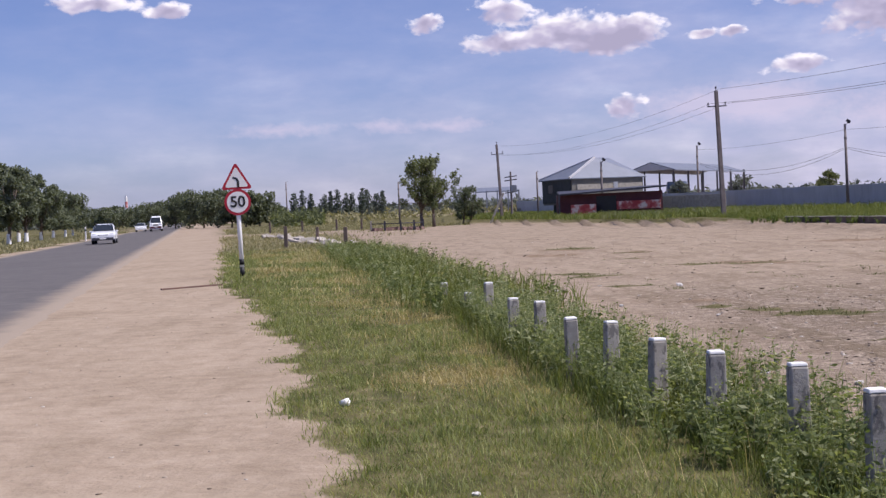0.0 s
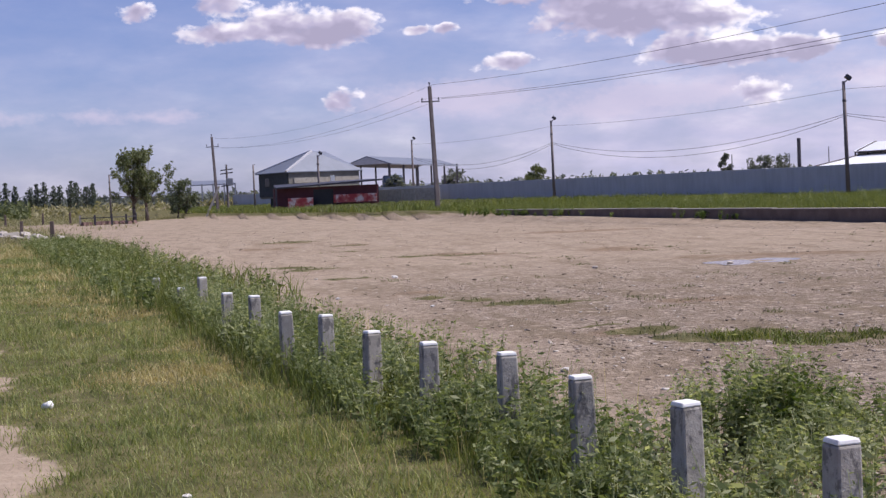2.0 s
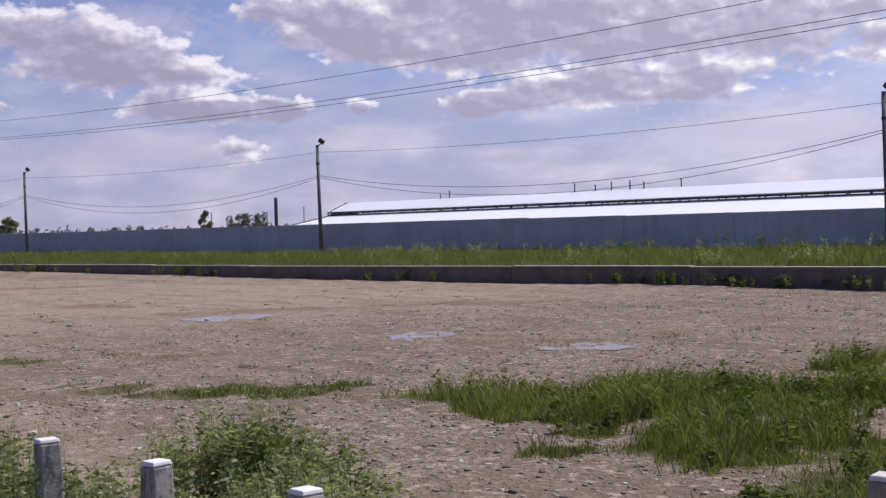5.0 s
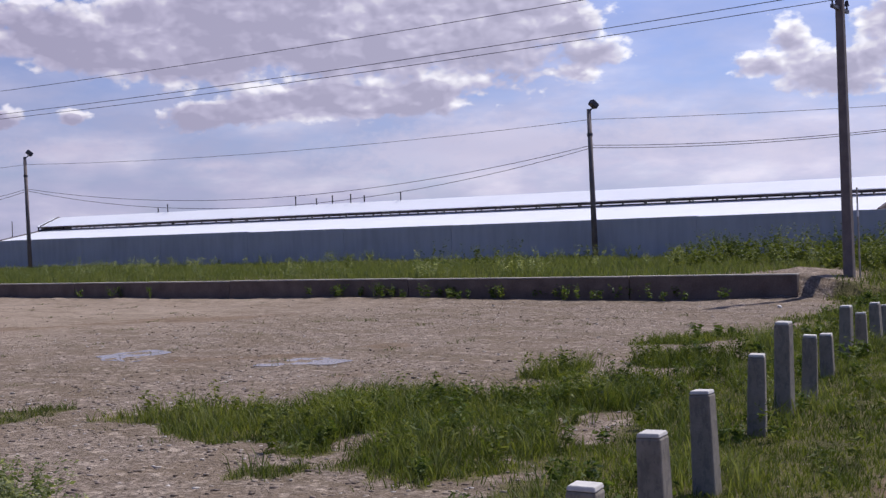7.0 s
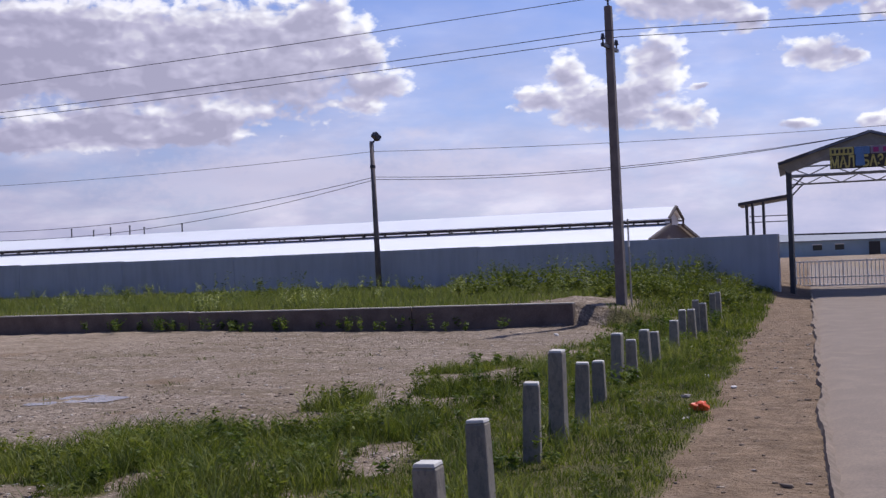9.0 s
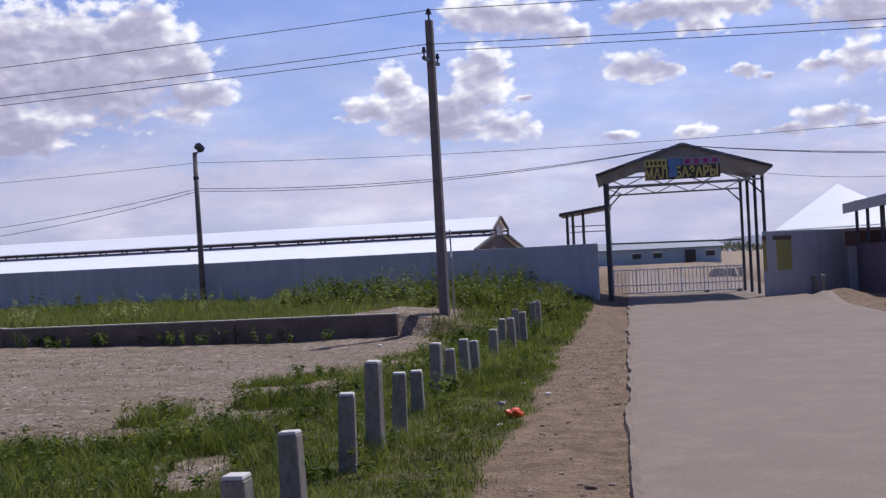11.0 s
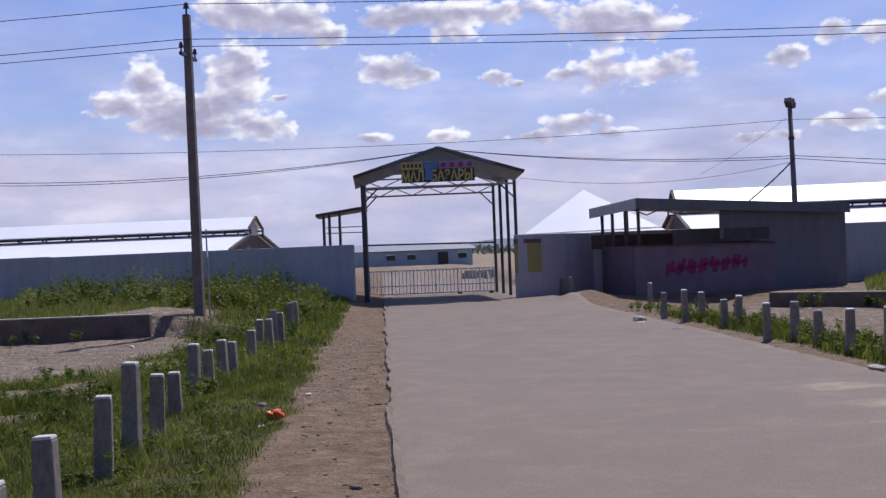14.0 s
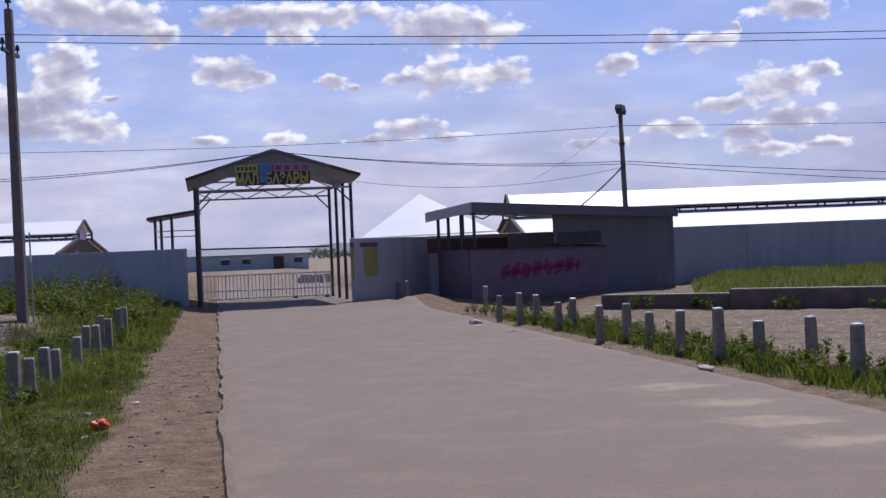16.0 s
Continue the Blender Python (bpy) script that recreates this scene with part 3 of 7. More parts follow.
def grassy(x, y):
    """How far the ground is grown over, 0 to 1."""
    x, y = np.asarray(x, float), np.asarray(y, float)
    p, s = x * NX + y * NY, -x * NY + y * NX
    wob = 0.45 * fuzz(x, y, 1.3, 3.0) + 0.25 * fuzz(x, y, 3.7, 5.0)
    sh = np.interp(y, *SHOULDER)
    strip = smooth(-0.3, 0.5, x - sh + wob * 0.8) * smooth(-0.3, 0.5, post_line(y) + 0.55 + 0.03 * np.maximum(y - 10, 0) - x + wob * 0.7)
    strip = strip * smooth(3.4, 4.6, y - 0.1 * x) * smooth(125, 100, y) * (1 - 0.5 * smooth(50, 75, y))
    b = y - lane_left(x)
    bank = smooth(0.9, 1.5, b + wob * 0.4) * smooth(4.2, 2.6, b + wob * 1.2 - 0.03 * x) * smooth(4.2, 5.5, x) * smooth(44, 40, x)
    c = lane_right(x) - y
    bankr = smooth(0.2, 0.6, c + wob * 0.3) * smooth(2.0, 1.2, c + wob * 0.6) * smooth(8, 10, x) * smooth(33, 29, x)
    field = smooth(P_PAR + 0.1, P_PAR + 0.4, p) * smooth(8.4, 9.6, s + wob - 2.6 * smooth(35, 31, p)) * smooth(49.5, 48.5, p)
    fieldr = smooth(right_par(s) + 0.1, right_par(s) + 0.5, p) * smooth(0.2, 1.6, -s - 0.235 * p + wob) * smooth(49.5, 48.5, p)
    left = smooth(0.5, 2.0, (road_right(y) - 8.2) - x + wob)
    far = smooth(68, 90, y + 3 * wob) * smooth(0, 2, x - sh) * (0.35 + 0.65 * smooth(118, 135, y + 0.3 * x + 6 * wob))
    far = far * (1 - smooth(0, 3, x + 2) * smooth(135, 125, y))
    far = np.maximum(far, smooth(120, 132, y) * smooth(0, 2, x - sh)) * smooth(49.5, 48.5, p)
    g = np.maximum.reduce([strip, bank, bankr, field, fieldr, left, far])
    for px, py, rx, ry in PATCHES:
        d = np.hypot((x - px) / rx, (y - py) / ry) + 1.0 * wob + 0.35 * fuzz(x, y, 6.0, px)
        g = np.maximum(g, smooth(1.1, 0.5, d))
    for px, py, rx, ry in STREAKS:
        d = np.hypot((x - px) / rx, (y - py) / ry) + 0.7 * wob + 0.5 * fuzz(x, y, 7.0, px)
        g = np.maximum(g, 0.7 * smooth(1.2, 0.3, d))
    lane = (b < 0) & (c < 0) & (x > -8)
    return np.where(lane, 0, g)


# dark churned streaks in the forecourt dirt: centre, half width, half depth
SCARS = [(4.3, 45.3, 0.87, 1.2), (6.1, 41.9, 0.55, 1.2), (7.4, 31.9, 0.99, 1.2), (14.1, 43.0, 2.35, 1.2), (12.5, 24.6, 2.35, 0.9), (7.0, 16.3, 0.84, 0.42), (4.0, 20.5, 0.36, 0.47), (3.0, 41.7, 1.06, 1.2),
         (4.7, 13.2, 0.4, 0.3), (10.9, 30.3, 0.95, 1.0), (17.0, 23.1, 2.12, 1.0), (13.7, 13.8, 0.35, 0.49), (10.5, 11.4, 0.3, 0.3), (11.5, 14.4, 1.44, 0.37)]


def scarred(x, y):
    g = np.zeros_like(x)
    for px, py, rx, ry in SCARS:
        n = math.hypot(px, py)
        dx, dy = x - px, y - py
        across, along = (dx * py - dy * px) / n, (dx * px + dy * py) / n
        d = np.hypot(across / rx, along / ry) + 0.45 * fuzz(x, y, 2.2, px) + 0.35 * fuzz(x, y, 5.0, py)
        g = np.maximum(g, smooth(1.15, 0.5, d))
    return g


def axis(lo, hi, fine_lo, fine_hi, step):
    fine = list(np.arange(fine_lo, fine_hi + 1e-6, step))
    up, d = [fine_hi], step
    while up[-1] < hi:
        d *= 1.16
        up.append(up[-1] + d)
    dn, d = [fine_lo], step
    while dn[-1] > lo:
        d *= 1.16
        dn.append(dn[-1] - d)
    return np.array(dn[:0:-1] + fine + up[1:])


gx, gy = axis(-2600, 2600, -10, 36, 0.17), axis(-2600, 2600, -7, 46, 0.17)
X, Y = np.meshgrid(gx, gy)
Zg = height(X, Y)
me = bpy.data.meshes.new("ground")
nxg, nyg = len(gx), len(gy)
idx = np.arange(nxg * nyg).reshape(nyg, nxg)
quads = np.stack([idx[:-1, :-1], idx[:-1, 1:], idx[1:, 1:], idx[1:, :-1]], -1).reshape(-1, 4)
me.vertices.add(nxg * nyg)
me.vertices.foreach_set("co", np.stack([X, Y, Zg], -1).astype(np.float32).ravel())
me.loops.add(quads.size)
me.loops.foreach_set("vertex_index", quads.ravel().astype(np.int32))
me.polygons.add(len(quads))
me.polygons.foreach_set("loop_start", np.arange(0, quads.size, 4, dtype=np.int32))
me.update(calc_edges=True)
# brown's last two terms: dark soil before the kiosk, the kiosk's shade painted in
for nm, val in (("grass", grassy(X, Y)), ("stony", 0.27 + (0.28 + 0.45 * smooth(1.5, 5, X) * smooth(30, 16, Y)) * smooth(-0.9, 0.7, X - post_line(Y) + 0.35 * fuzz(X, Y, 1.3, 2.0))),
                ("brown", 0.95 * scarred(X, Y) + smooth(2.2, 1.2, np.abs(Y - lane_left(X) - 0.8)) * smooth(3, 6, X) + 0.8 * smooth(2.6, 1.4, lane_right(X) - Y) * smooth(-0.5, 0.2, lane_right(X) - Y) * smooth(8, 11, X) + 1.3 * np.exp(-(((X - 38.5) / 4.5) ** 2 + ((Y - 2.4) / 2.4) ** 2)) + 1.3 * np.exp(-(((X - 41.5) / 2.2) ** 2 + ((Y - 1.2) / 3.2) ** 2)))):
    at = me.attributes.new(nm, "FLOAT", "POINT")
    at.data.foreach_set("value", np.clip(val, 0, 1).astype(np.float32).ravel())
me.shade_smooth()
me.materials.append(M_GROUND)
tagged(new("ground", me), "pale stony dirt ground with dry and green grass patches", "ground", kind="structure")


def ribbon(name, left, right, ts, lift, mat, label, cols=12, ragged=0.04, dusty=1.0):
    """A road laid 4 cm thick on the ground between two edge lines."""
    g = Geo()
    rows = len(ts)
    vs = []
    for i, t in enumerate(ts):
        a, b = np.array(left(t)), np.array(right(t))
        for j in range(cols + 1):
            q = a + (b - a) * j / cols
            if j in (0, cols):
                w = ragged * (math.sin(t * 0.9) + 0.8 * math.sin(t * 2.3 + 1) + 0.5 * math.sin(t * 5.7))
                q = q + (b - a) / np.linalg.norm(b - a) * w
            zz = float(height(*q)) + lift + (-0.05 if j in (0, cols) else 0.0)
            vs.append((q[0], q[1], zz))
    c = cols + 1
    g.add(vs, [(i * c + j, i * c + j + 1, (i + 1) * c + j + 1, (i + 1) * c + j) for i in range(rows - 1) for j in range(cols)])
    ob = part(name, g, mat, smooth=True)
    val = np.tile([dusty * max(0.0, 1 - min(j, cols - j) / (cols * 0.16)) for j in range(c)], rows)
    ob.data.attributes.new("edge", "FLOAT", "POINT").data.foreach_set("value", val.astype(np.float32))
    return tagged(ob, label, "road", kind="structure")


lane_x = list(np.arange(-2.7, 50, 0.35)) + list(range(50, 75, 3))
lane_ob = ribbon("gate_road", lambda x: (x, lane_left(x)), lambda x: (x + 0.31 * 6, lane_right(x + 0.31 * 6)), lane_x, 0.05, M_LANE, "worn pale asphalt lane with broken edges leading to the gate", 30, 0.018, 0.6)
# pale sand swept onto the lane
co_ = np.array([v.co[:2] for v in lane_ob.data.vertices])
sand = np.zeros(len(co_))
for az_, d_ in ((94.5, 12.9), (96.5, 11.6), (99.0, 10.5), (92.2, 14.4)):
    q_ = pa(az_, d_)
    sand += np.exp(-(((co_[:, 0] - q_.x) / 0.32) ** 2 + ((co_[:, 1] - q_.y) / 0.6) ** 2))
at = lane_ob.data.attributes.new("sand", "FLOAT", "POINT")
at.data.foreach_set("value", np.clip(sand, 0, 1).astype(np.float32))
road_y = list(np.arange(-60, 60, 1.2)) + list(range(60, 200, 6)) + list(range(200, 900, 40))
ribbon("road", lambda y: (road_right(y) - 8.2, y), lambda y: (road_right(y), y), road_y, 0.035, M_ROAD, "grey asphalt two-lane country road", 28, 0.03, 1.25)

# dark rim that paints the thin shadow under the lane's left edge
g = Geo()
vs = []
xs = np.arange(3.0, 42, 0.12)
rc = np.random.default_rng(77)
wid = 0.008 + 0.022 * rc.uniform(0, 1, len(xs)) ** 2
off = 0.05 * np.sin(xs * 1.7) + 0.03 * np.sin(xs * 5.1) + rc.normal(0, 0.006, len(xs))
for x, w, o in zip(xs, wid, off):
    y = lane_left(x) + 0.012 + o * 0.25 - 0.018 * (math.sin(x * 0.9) + 0.8 * math.sin(x * 2.3 + 1) + 0.5 * math.sin(x * 5.7))
    z = float(height(x, y))
    vs += [(x, y + w * 1.6 + 0.02, z - 0.06), (x, y + w * 0.4, z + 0.056), (x, y - w * 0.4, z + 0.054), (x, y - w - 0.09, z - 0.02)]
g.add(vs, [(4 * i + j, 4 * i + 4 + j, 4 * i + 5 + j, 4 * i + 1 + j) for i in range(len(xs) - 1) for j in range(3)])
tagged(part("edge_crack", g, M_SHADERIM_CLOD), "dark crumbled rim standing in for the shadow line of the asphalt lane's edge", "crack", kind="structure")

# ---- retaining walls and perimeter wall ----
def wall_run(name, pts, zlo, zhi, thick, mat, label, category="wall", cap=None, cap_h=0.06, cap_out=0.03):
    """A wall along a line of points; every stretch is a panel of its own."""
    root = tagged(new(name), label, category, kind="structure")
    for k, (a, b) in enumerate(zip(pts[:-1], pts[1:])):
        a, b = Vector(a), Vector(b)
        d = b - a
        ang = math.atan2(d.y, d.x)
        mid = (a + b) / 2
        z0 = zlo(mid.x, mid.y) if callable(zlo) else zlo
        z1 = zhi(k) if callable(zhi) else zhi
        part("panel", Geo().box((mid.x, mid.y, (z0 + z1) / 2), (d.length - 0.012, thick, z1 - z0), ang), mat, root, bevel=0.012)
        if cap:
            part("cap", Geo().box((mid.x, mid.y, z1 + cap_h / 2), (d.length - 0.02, thick + 2 * cap_out, cap_h), ang), cap, root, bevel=0.012)
    return root


rng = random.Random(4)
jit = [rng.uniform(-0.03, 0.02) for _ in range(60)]
ss = [8.4, 12.2, 18.2, 24.1, 30.2, 36.0, 42.1, 48.0, 53.0, 58.3]
# shade is in the face colour; the thin pale cap paints the sunlit top line
wall_run("wall_retaining", [uv(P_PAR + 0.15 * math.sin(s), s) for s in ss], -0.3, lambda k: 0.55 + jit[k], 0.24, M_RETAIN, "low concrete retaining wall with a shade-dark face and a chipped, sunlit-pale top", cap=M_CAP, cap_h=0.03, cap_out=0.0)
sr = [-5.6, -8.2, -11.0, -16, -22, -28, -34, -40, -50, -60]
wall_run("wall_retaining_right", [uv(float(right_par(s)), s) for s in sr], -0.3, lambda k: min(0.36 + 0.1 * k, 0.62) + jit[k + 12], 0.24, M_RETAIN, "low concrete retaining wall beside the kiosk with a shade-dark face and sunlit-pale top", cap=M_CAP, cap_h=0.03, cap_out=0.0)

WALL_P = ([6.25, 24, 60, 100, 210], [43.8, 48.4, 49.6, 50.0, 50.5])
left_s = [6.25] + list(np.arange(12, 210, 6.0))
wall_run("wall_perimeter", [uv(float(np.interp(s, *WALL_P)), s) for s in left_s], -0.2, lambda k: 2.05 + 0.012 * k + jit[k % 60] * 0.8, 0.18, M_WALL, "long blue-grey perimeter wall of smooth panels")
right_s = [0.75, -1.9] + list(np.arange(-8, -80, -6.0))
wall_run("wall_perimeter_right", [uv(43.45 if s > 0 else (46.9 if s > -3 else 48.6), s) for s in right_s], -0.2, lambda k: 2.16 + jit[(k + 9) % 60] * 0.6, 0.18, M_WALLR, "pale grey perimeter wall continuing past the gate")


# ---- bollards ----
def bollard(d_m, h, w, lean=(0, 0), turn=0.0, painted=True, group="posts along the road"):
    x, y = d_m
    z = float(height(x, y))
    root = thing("bollard", "square grey concrete post with a worn white-painted top" if painted else "square grey concrete post with a pale worn, sunlit-toned top", "post", group, (x, y, z))
    root.rotation_euler = (radians(lean[0]), radians(lean[1]), turn)
    g = Geo().box((0, 0, (h - 0.3) / 2), (w, w * 0.92, h + 0.3), taper=0.84)
    part("shaft", g, M_POSTS_PAINTED if painted else M_POSTS, root, bevel=0.012)
    t = w * 0.84
    # the thin gate-road posts get white tops that paint the sun's glint
    part("top", Geo().box((0, 0, h + 0.012), (t - 0.004, t * 0.92 - 0.004, 0.022), taper=0.9), M_WHITE if painted or w < 0.16 else M_PALETOP, root, "chalky top with sunlit white", bevel=0.006)
    return root


def posts_look(lo, mid, hi, flaked):
    def build(k):
        n1, n2, n3 = k.noise(k.pos, 2.5, 5.0), k.noise(k.pos, 14.0, 5.0, 0.7), k.noise(k.pos, 90.0, 3.0)
        c = k.ramp(k.math("ADD", k.math("MULTIPLY", n1, 0.5), k.math("MULTIPLY", n2, 0.5)), [(0.3, lo), (0.5, mid), (0.7, hi)])
        flake = k.noise(k.add("ShaderNodeVectorMath", {0: k.pos, 1: (1.0, 1.0, 0.45)}, operation="MULTIPLY").outputs[0], 19.0, 5.0, 0.7)
        c = k.mix(k.math("MULTIPLY", k.ramp(flake, [(0.53, (0, 0, 0)), (0.58, (1, 1, 1))]), flaked), c, (0.10, 0.092, 0.09))
        return {"Base Color": c, "Roughness": 0.9, "Specular IOR Level": 0.2, "Normal": bump(k, k.math("ADD", n2, k.math("MULTIPLY", n3, 0.4)), 0.5, 0.01)}
    return build


M_PALETOP = simple("worn_white_top", (0.56, 0.53, 0.49), 0.8, vary=0.2, scale=9)
M_POSTS = material("post_concrete", posts_look((0.185, 0.163, 0.132), (0.265, 0.236, 0.196), (0.35, 0.315, 0.262), 0.35))
M_POSTS_PAINTED = material("post_flaked_paint", posts_look((0.25, 0.228, 0.20), (0.36, 0.33, 0.295), (0.48, 0.445, 0.40), 0.65))

# row along the main road: x, y, height of the top
ROW_A = [(0.45, 17.75, 0.58), (0.61, 14.49, 0.58), (0.86, 13.82, 0.58), (0.99, 11.69, 0.58), (1.26, 11.12, 0.58), (1.40, 9.57, 0.58), (1.64, 8.64, 0.58), (1.97, 7.81, 0.58), (2.07, 6.65, 0.58), (2.23, 5.64, 0.58), (2.42, 4.60, 0.58)]
rng = random.Random(11)


def row(points, w, turn, painted, group, leans={}):
    for k, (x, y, top) in enumerate(points):
        h = max(0.3, top - float(height(x, y)) - 0.02)
        bollard((x, y), h, w, (rng.uniform(-2, 2), leans.get(k, rng.uniform(-2, 2))), radians(turn + rng.uniform(-8, 8)), painted, group)


row(ROW_A, 0.135, 8, True, "posts along the road")
for y in (19.6, 22.4):
    bollard((post_line(y) - 0.15, y), 0.3, 0.135, (rng.uniform(-4, 4), rng.uniform(-4, 4)), 0.2)
ROW_B = [(4.21, 3.2, 0.6), (5.5, 3.7, 0.6), (6.89, 4.26, 0.62), (9.02, 5.11, 0.62), (10.08, 5.44, 0.79), (11.08, 5.72, 0.59), (12.72, 6.35, 0.46), (14.57, 7.02, 0.63), (15.01, 7.03, 0.52), (16.60, 7.56, 0.54), (17.70, 7.91, 0.44),
         (19.13, 8.22, 0.52), (21.49, 9.08, 0.57), (21.86, 9.04, 0.56), (23.16, 9.49, 0.67), (23.92, 9.66, 0.58), (26.81, 10.60, 0.66), (27.85, 10.88, 0.65), (38.5, 15.0, 0.5), (39.5, 15.1, 0.5)]
row(ROW_B, 0.165, 17, False, "posts along the gate road")
ROW_C = [(14.85, -2.54, 0.63), (18.27, -2.54, 0.52), (18.16, -1.84, 0.49), (17.82, -1.29, 0.70), (19.07, -0.83, 0.62), (20.35, -0.43, 0.54), (21.29, -0.09, 0.64), (21.46, 0.33, 0.62), (24.96, 0.92, 0.62), (25.07, 1.16, 0.54), (27.12, 1.71, 0.62),
         (27.31, 2.06, 0.67), (28.61, 2.62, 0.58), (34.72, 3.55, 0.62), (44.25, 7.20, 0.64), (44.52, 7.52, 0.64)]
row(ROW_C, 0.155, 12, False, "posts along the gate road", {8: -8.0, 12: 11.0})


# ---- poles and wires ----
def concrete_pole(x, y, h, lean=(0, 0), r=0.11, arm=True, tall_pin=True):
    z = float(height(x, y))
    root = thing("utility_pole", "tapered dark grey concrete power pole with a steel crossarm", "pole", "power line poles", (x, y, z))
    root.rotation_euler = (radians(lean[0]), radians(lean[1]), radians(10))
    part("shaft", Geo().box((0, 0, h / 2 - 0.25), (r * 2, r * 1.75, h + 0.5), taper=0.72), M_POLEC, root, bevel=0.02)
    if arm:
        part("crossarm", Geo().beam((-0.62, 0, h - 0.95), (0.62, 0, h - 0.95), 0.07), M_STEEL, root, "dark steel crossarm")
        for k in (-0.56, 0.56):
            part("insulator", Geo().tube((k, 0, h - 0.92), (k, 0, h - 0.8), 0.02).tube((k, 0, h - 0.82), (k, 0, h - 0.7), 0.055, 0.03), M_STEEL, root)
    part("insulator", Geo().tube((0, 0, h - 0.05), (0, 0, h + 0.16), 0.022).tube((0, 0, h + 0.14), (0, 0, h + 0.27), 0.075, 0.035), M_STEEL, root)
    return root


def light_pole(x, y, h, lean=(0, 0), arm_az=0.0, heads=1):
    z = float(height(x, y))
    root = thing("street_lamp", "slim dark lamp post with a small floodlight head", "street lamp", "lamps along the wall", (x, y, z))
    root.rotation_euler = (radians(lean[0]), radians(lean[1]), arm_az)
    part("shaft", Geo().tube((0, 0, -0.4), (0, 0, h), 0.125, 0.085, 12), M_POLEC, root, smooth=True)
    part("bracket", Geo().beam((0, 0, h - 0.12), (0.22, 0, h + 0.08), 0.05), M_STEEL, root)
    for k in range(heads):
        hx = 0.26 if k == 0 else -0.12
        m = Matrix.Rotation(-0.9, 4, "Y")
        part("lamp_head", Geo().box((hx, 0.0, h + 0.2), (0.22, 0.26, 0.34), m=m), M_STEEL, root, "dark floodlight head", bevel=0.02)
    part("clamp", Geo().tube((0, 0, h * 0.82), (0, 0, h * 0.82 + 0.12), 0.115, 0.115, 12), M_STEEL, root)
    return root


def dangle(a, b, sag, n=16):
    a, b = Vector(a), Vector(b)
    return [a.lerp(b, i / n) - Vector((0, 0, 4 * sag * (i / n) * (1 - i / n))) for i in range(n + 1)]


def cable(a, b, sag, r, label="thin dark overhead wire sagging between poles"):
    n = 24
    return tagged(part("overhead_wire", Geo().wire(dangle(a, b, sag, n), r), M_WIRE), label, "wire", "overhead wires")


Q = pa(64.55, 30.0)
P1 = pa(12.15, 82.0)
P0 = pa(2.6, 128.0)
QR = Vector((36.0, -47.0, 0))
q_top = high(10.75, 30.0)
concrete_pole(Q.x, Q.y, q_top - float(height(Q.x, Q.y)) - 0.05, (-0.25, -0.55), 0.125, arm=True)
concrete_pole(P1.x, P1.y, high(4.6, 82) - float(height(P1.x, P1.y)), (0, -1.7), 0.14)
concrete_pole(P0.x, P0.y, high(2.6, 128) - 0.1, (0, -2.2), 0.14)
concrete_pole(QR.x, QR.y, 7.4, (0, 0), 0.13)
# side strut, stake and white flag-like paper on the near pole
tq = thing("pole_stake", "thin wooden stake with a white rag tied beside the pole", "stake", "", (Q.x + 0.1, Q.y - 0.2, float(height(Q.x, Q.y))))
part("stick", Geo().tube((0, 0, -0.2), (-0.05, 0, 1.95), 0.022, 0.018, 7), M_CAP, tq)
part("rag", Geo().box((-0.04, 0, 1.62), (0.05, 0.04, 0.62), taper=0.5), M_WHITE, tq, bevel=0.01)
for dx, zz in ((-0.56, -0.68), (0.56, -0.68), (0, 0.2)):
    tops = [P0 + Vector((dx, 0, high(2.6, 128) + zz)), P1 + Vector((dx, 0, high(4.6, 82) + zz - 0.1)), Q + Vector((dx * 0.9, 0.12 * dx, q_top + zz)), QR + Vector((dx, 0, 7.4 + zz))]
    for a, b, sg in zip(tops[:-1], tops[1:], (0.9, 0.75, 0.8)):
        cable(a, b, sg, 0.007 if a.length > 100 else 0.009)
    cable(tops[-1], tops[-1] + Vector((10, -60, 0)), 0.8, 0.008)

LP = [(17.3, 104.0, 3.02), (29.68, 74.0, 4.08), (53.95, 52.5, 5.6), (90.45, 49.5, 5.88)]
lamp_tops = []
for k, (az, d, el) in enumerate(LP):
    q = pa(az, d)
    h = high(el, d) - float(height(q.x, q.y)) - 0.25
    tip = radians(az + 15)
    by = (0.5, 1.0, 1.0, 0.9)[k]
    light_pole(q.x, q.y, h, (-by * math.sin(tip), -by * math.cos(tip)), radians(-15), 2 if k == 3 else 1)
    lamp_tops.append(Vector((q.x, q.y, high(el, d) - 0.25)))
far_a, far_b = pa(11.15, 140, high(2.3, 140)), lamp_tops[3] + Vector((8, -60, -0.6))
chain = [far_a] + lamp_tops + [far_b]
for a, b in zip(chain[:-1], chain[1:]):
    drop = Vector((0, 0, -0.42))
    cable(a + drop, b + drop, 0.35, 0.009)
    top_gate = pa(75.2, 47.0, high(4.62, 47.0))
    for dz, sg in ((-1.75, 1.3), (-1.85, 1.62)):
        lo_a, lo_b = [e + Vector((0, 0, dz + (0.3 if e is lamp_tops[2] else 0.0))) for e in (a, b)]
        if a is lamp_tops[2]:
            cable(lo_a, top_gate, 0.3 + 0.1 * sg, 0.012)
            cable(top_gate, lo_b, 0.25, 0.012)
        else:
            cable(lo_a, lo_b, sg, 0.012)
for az, d, el, nm in ((11.15, 140, 2.3, 1), (7.0, 118, 1.8, 1), (4.2, 150, 1.5, 0), (-6.8, 210, 1.5, 0), (-1.9, 160, 1.3, 0)):
    q = pa(az, d)
    light_pole(q.x, q.y, high(el, d) - float(height(q.x, q.y)), (0, 0), radians(-15), nm)


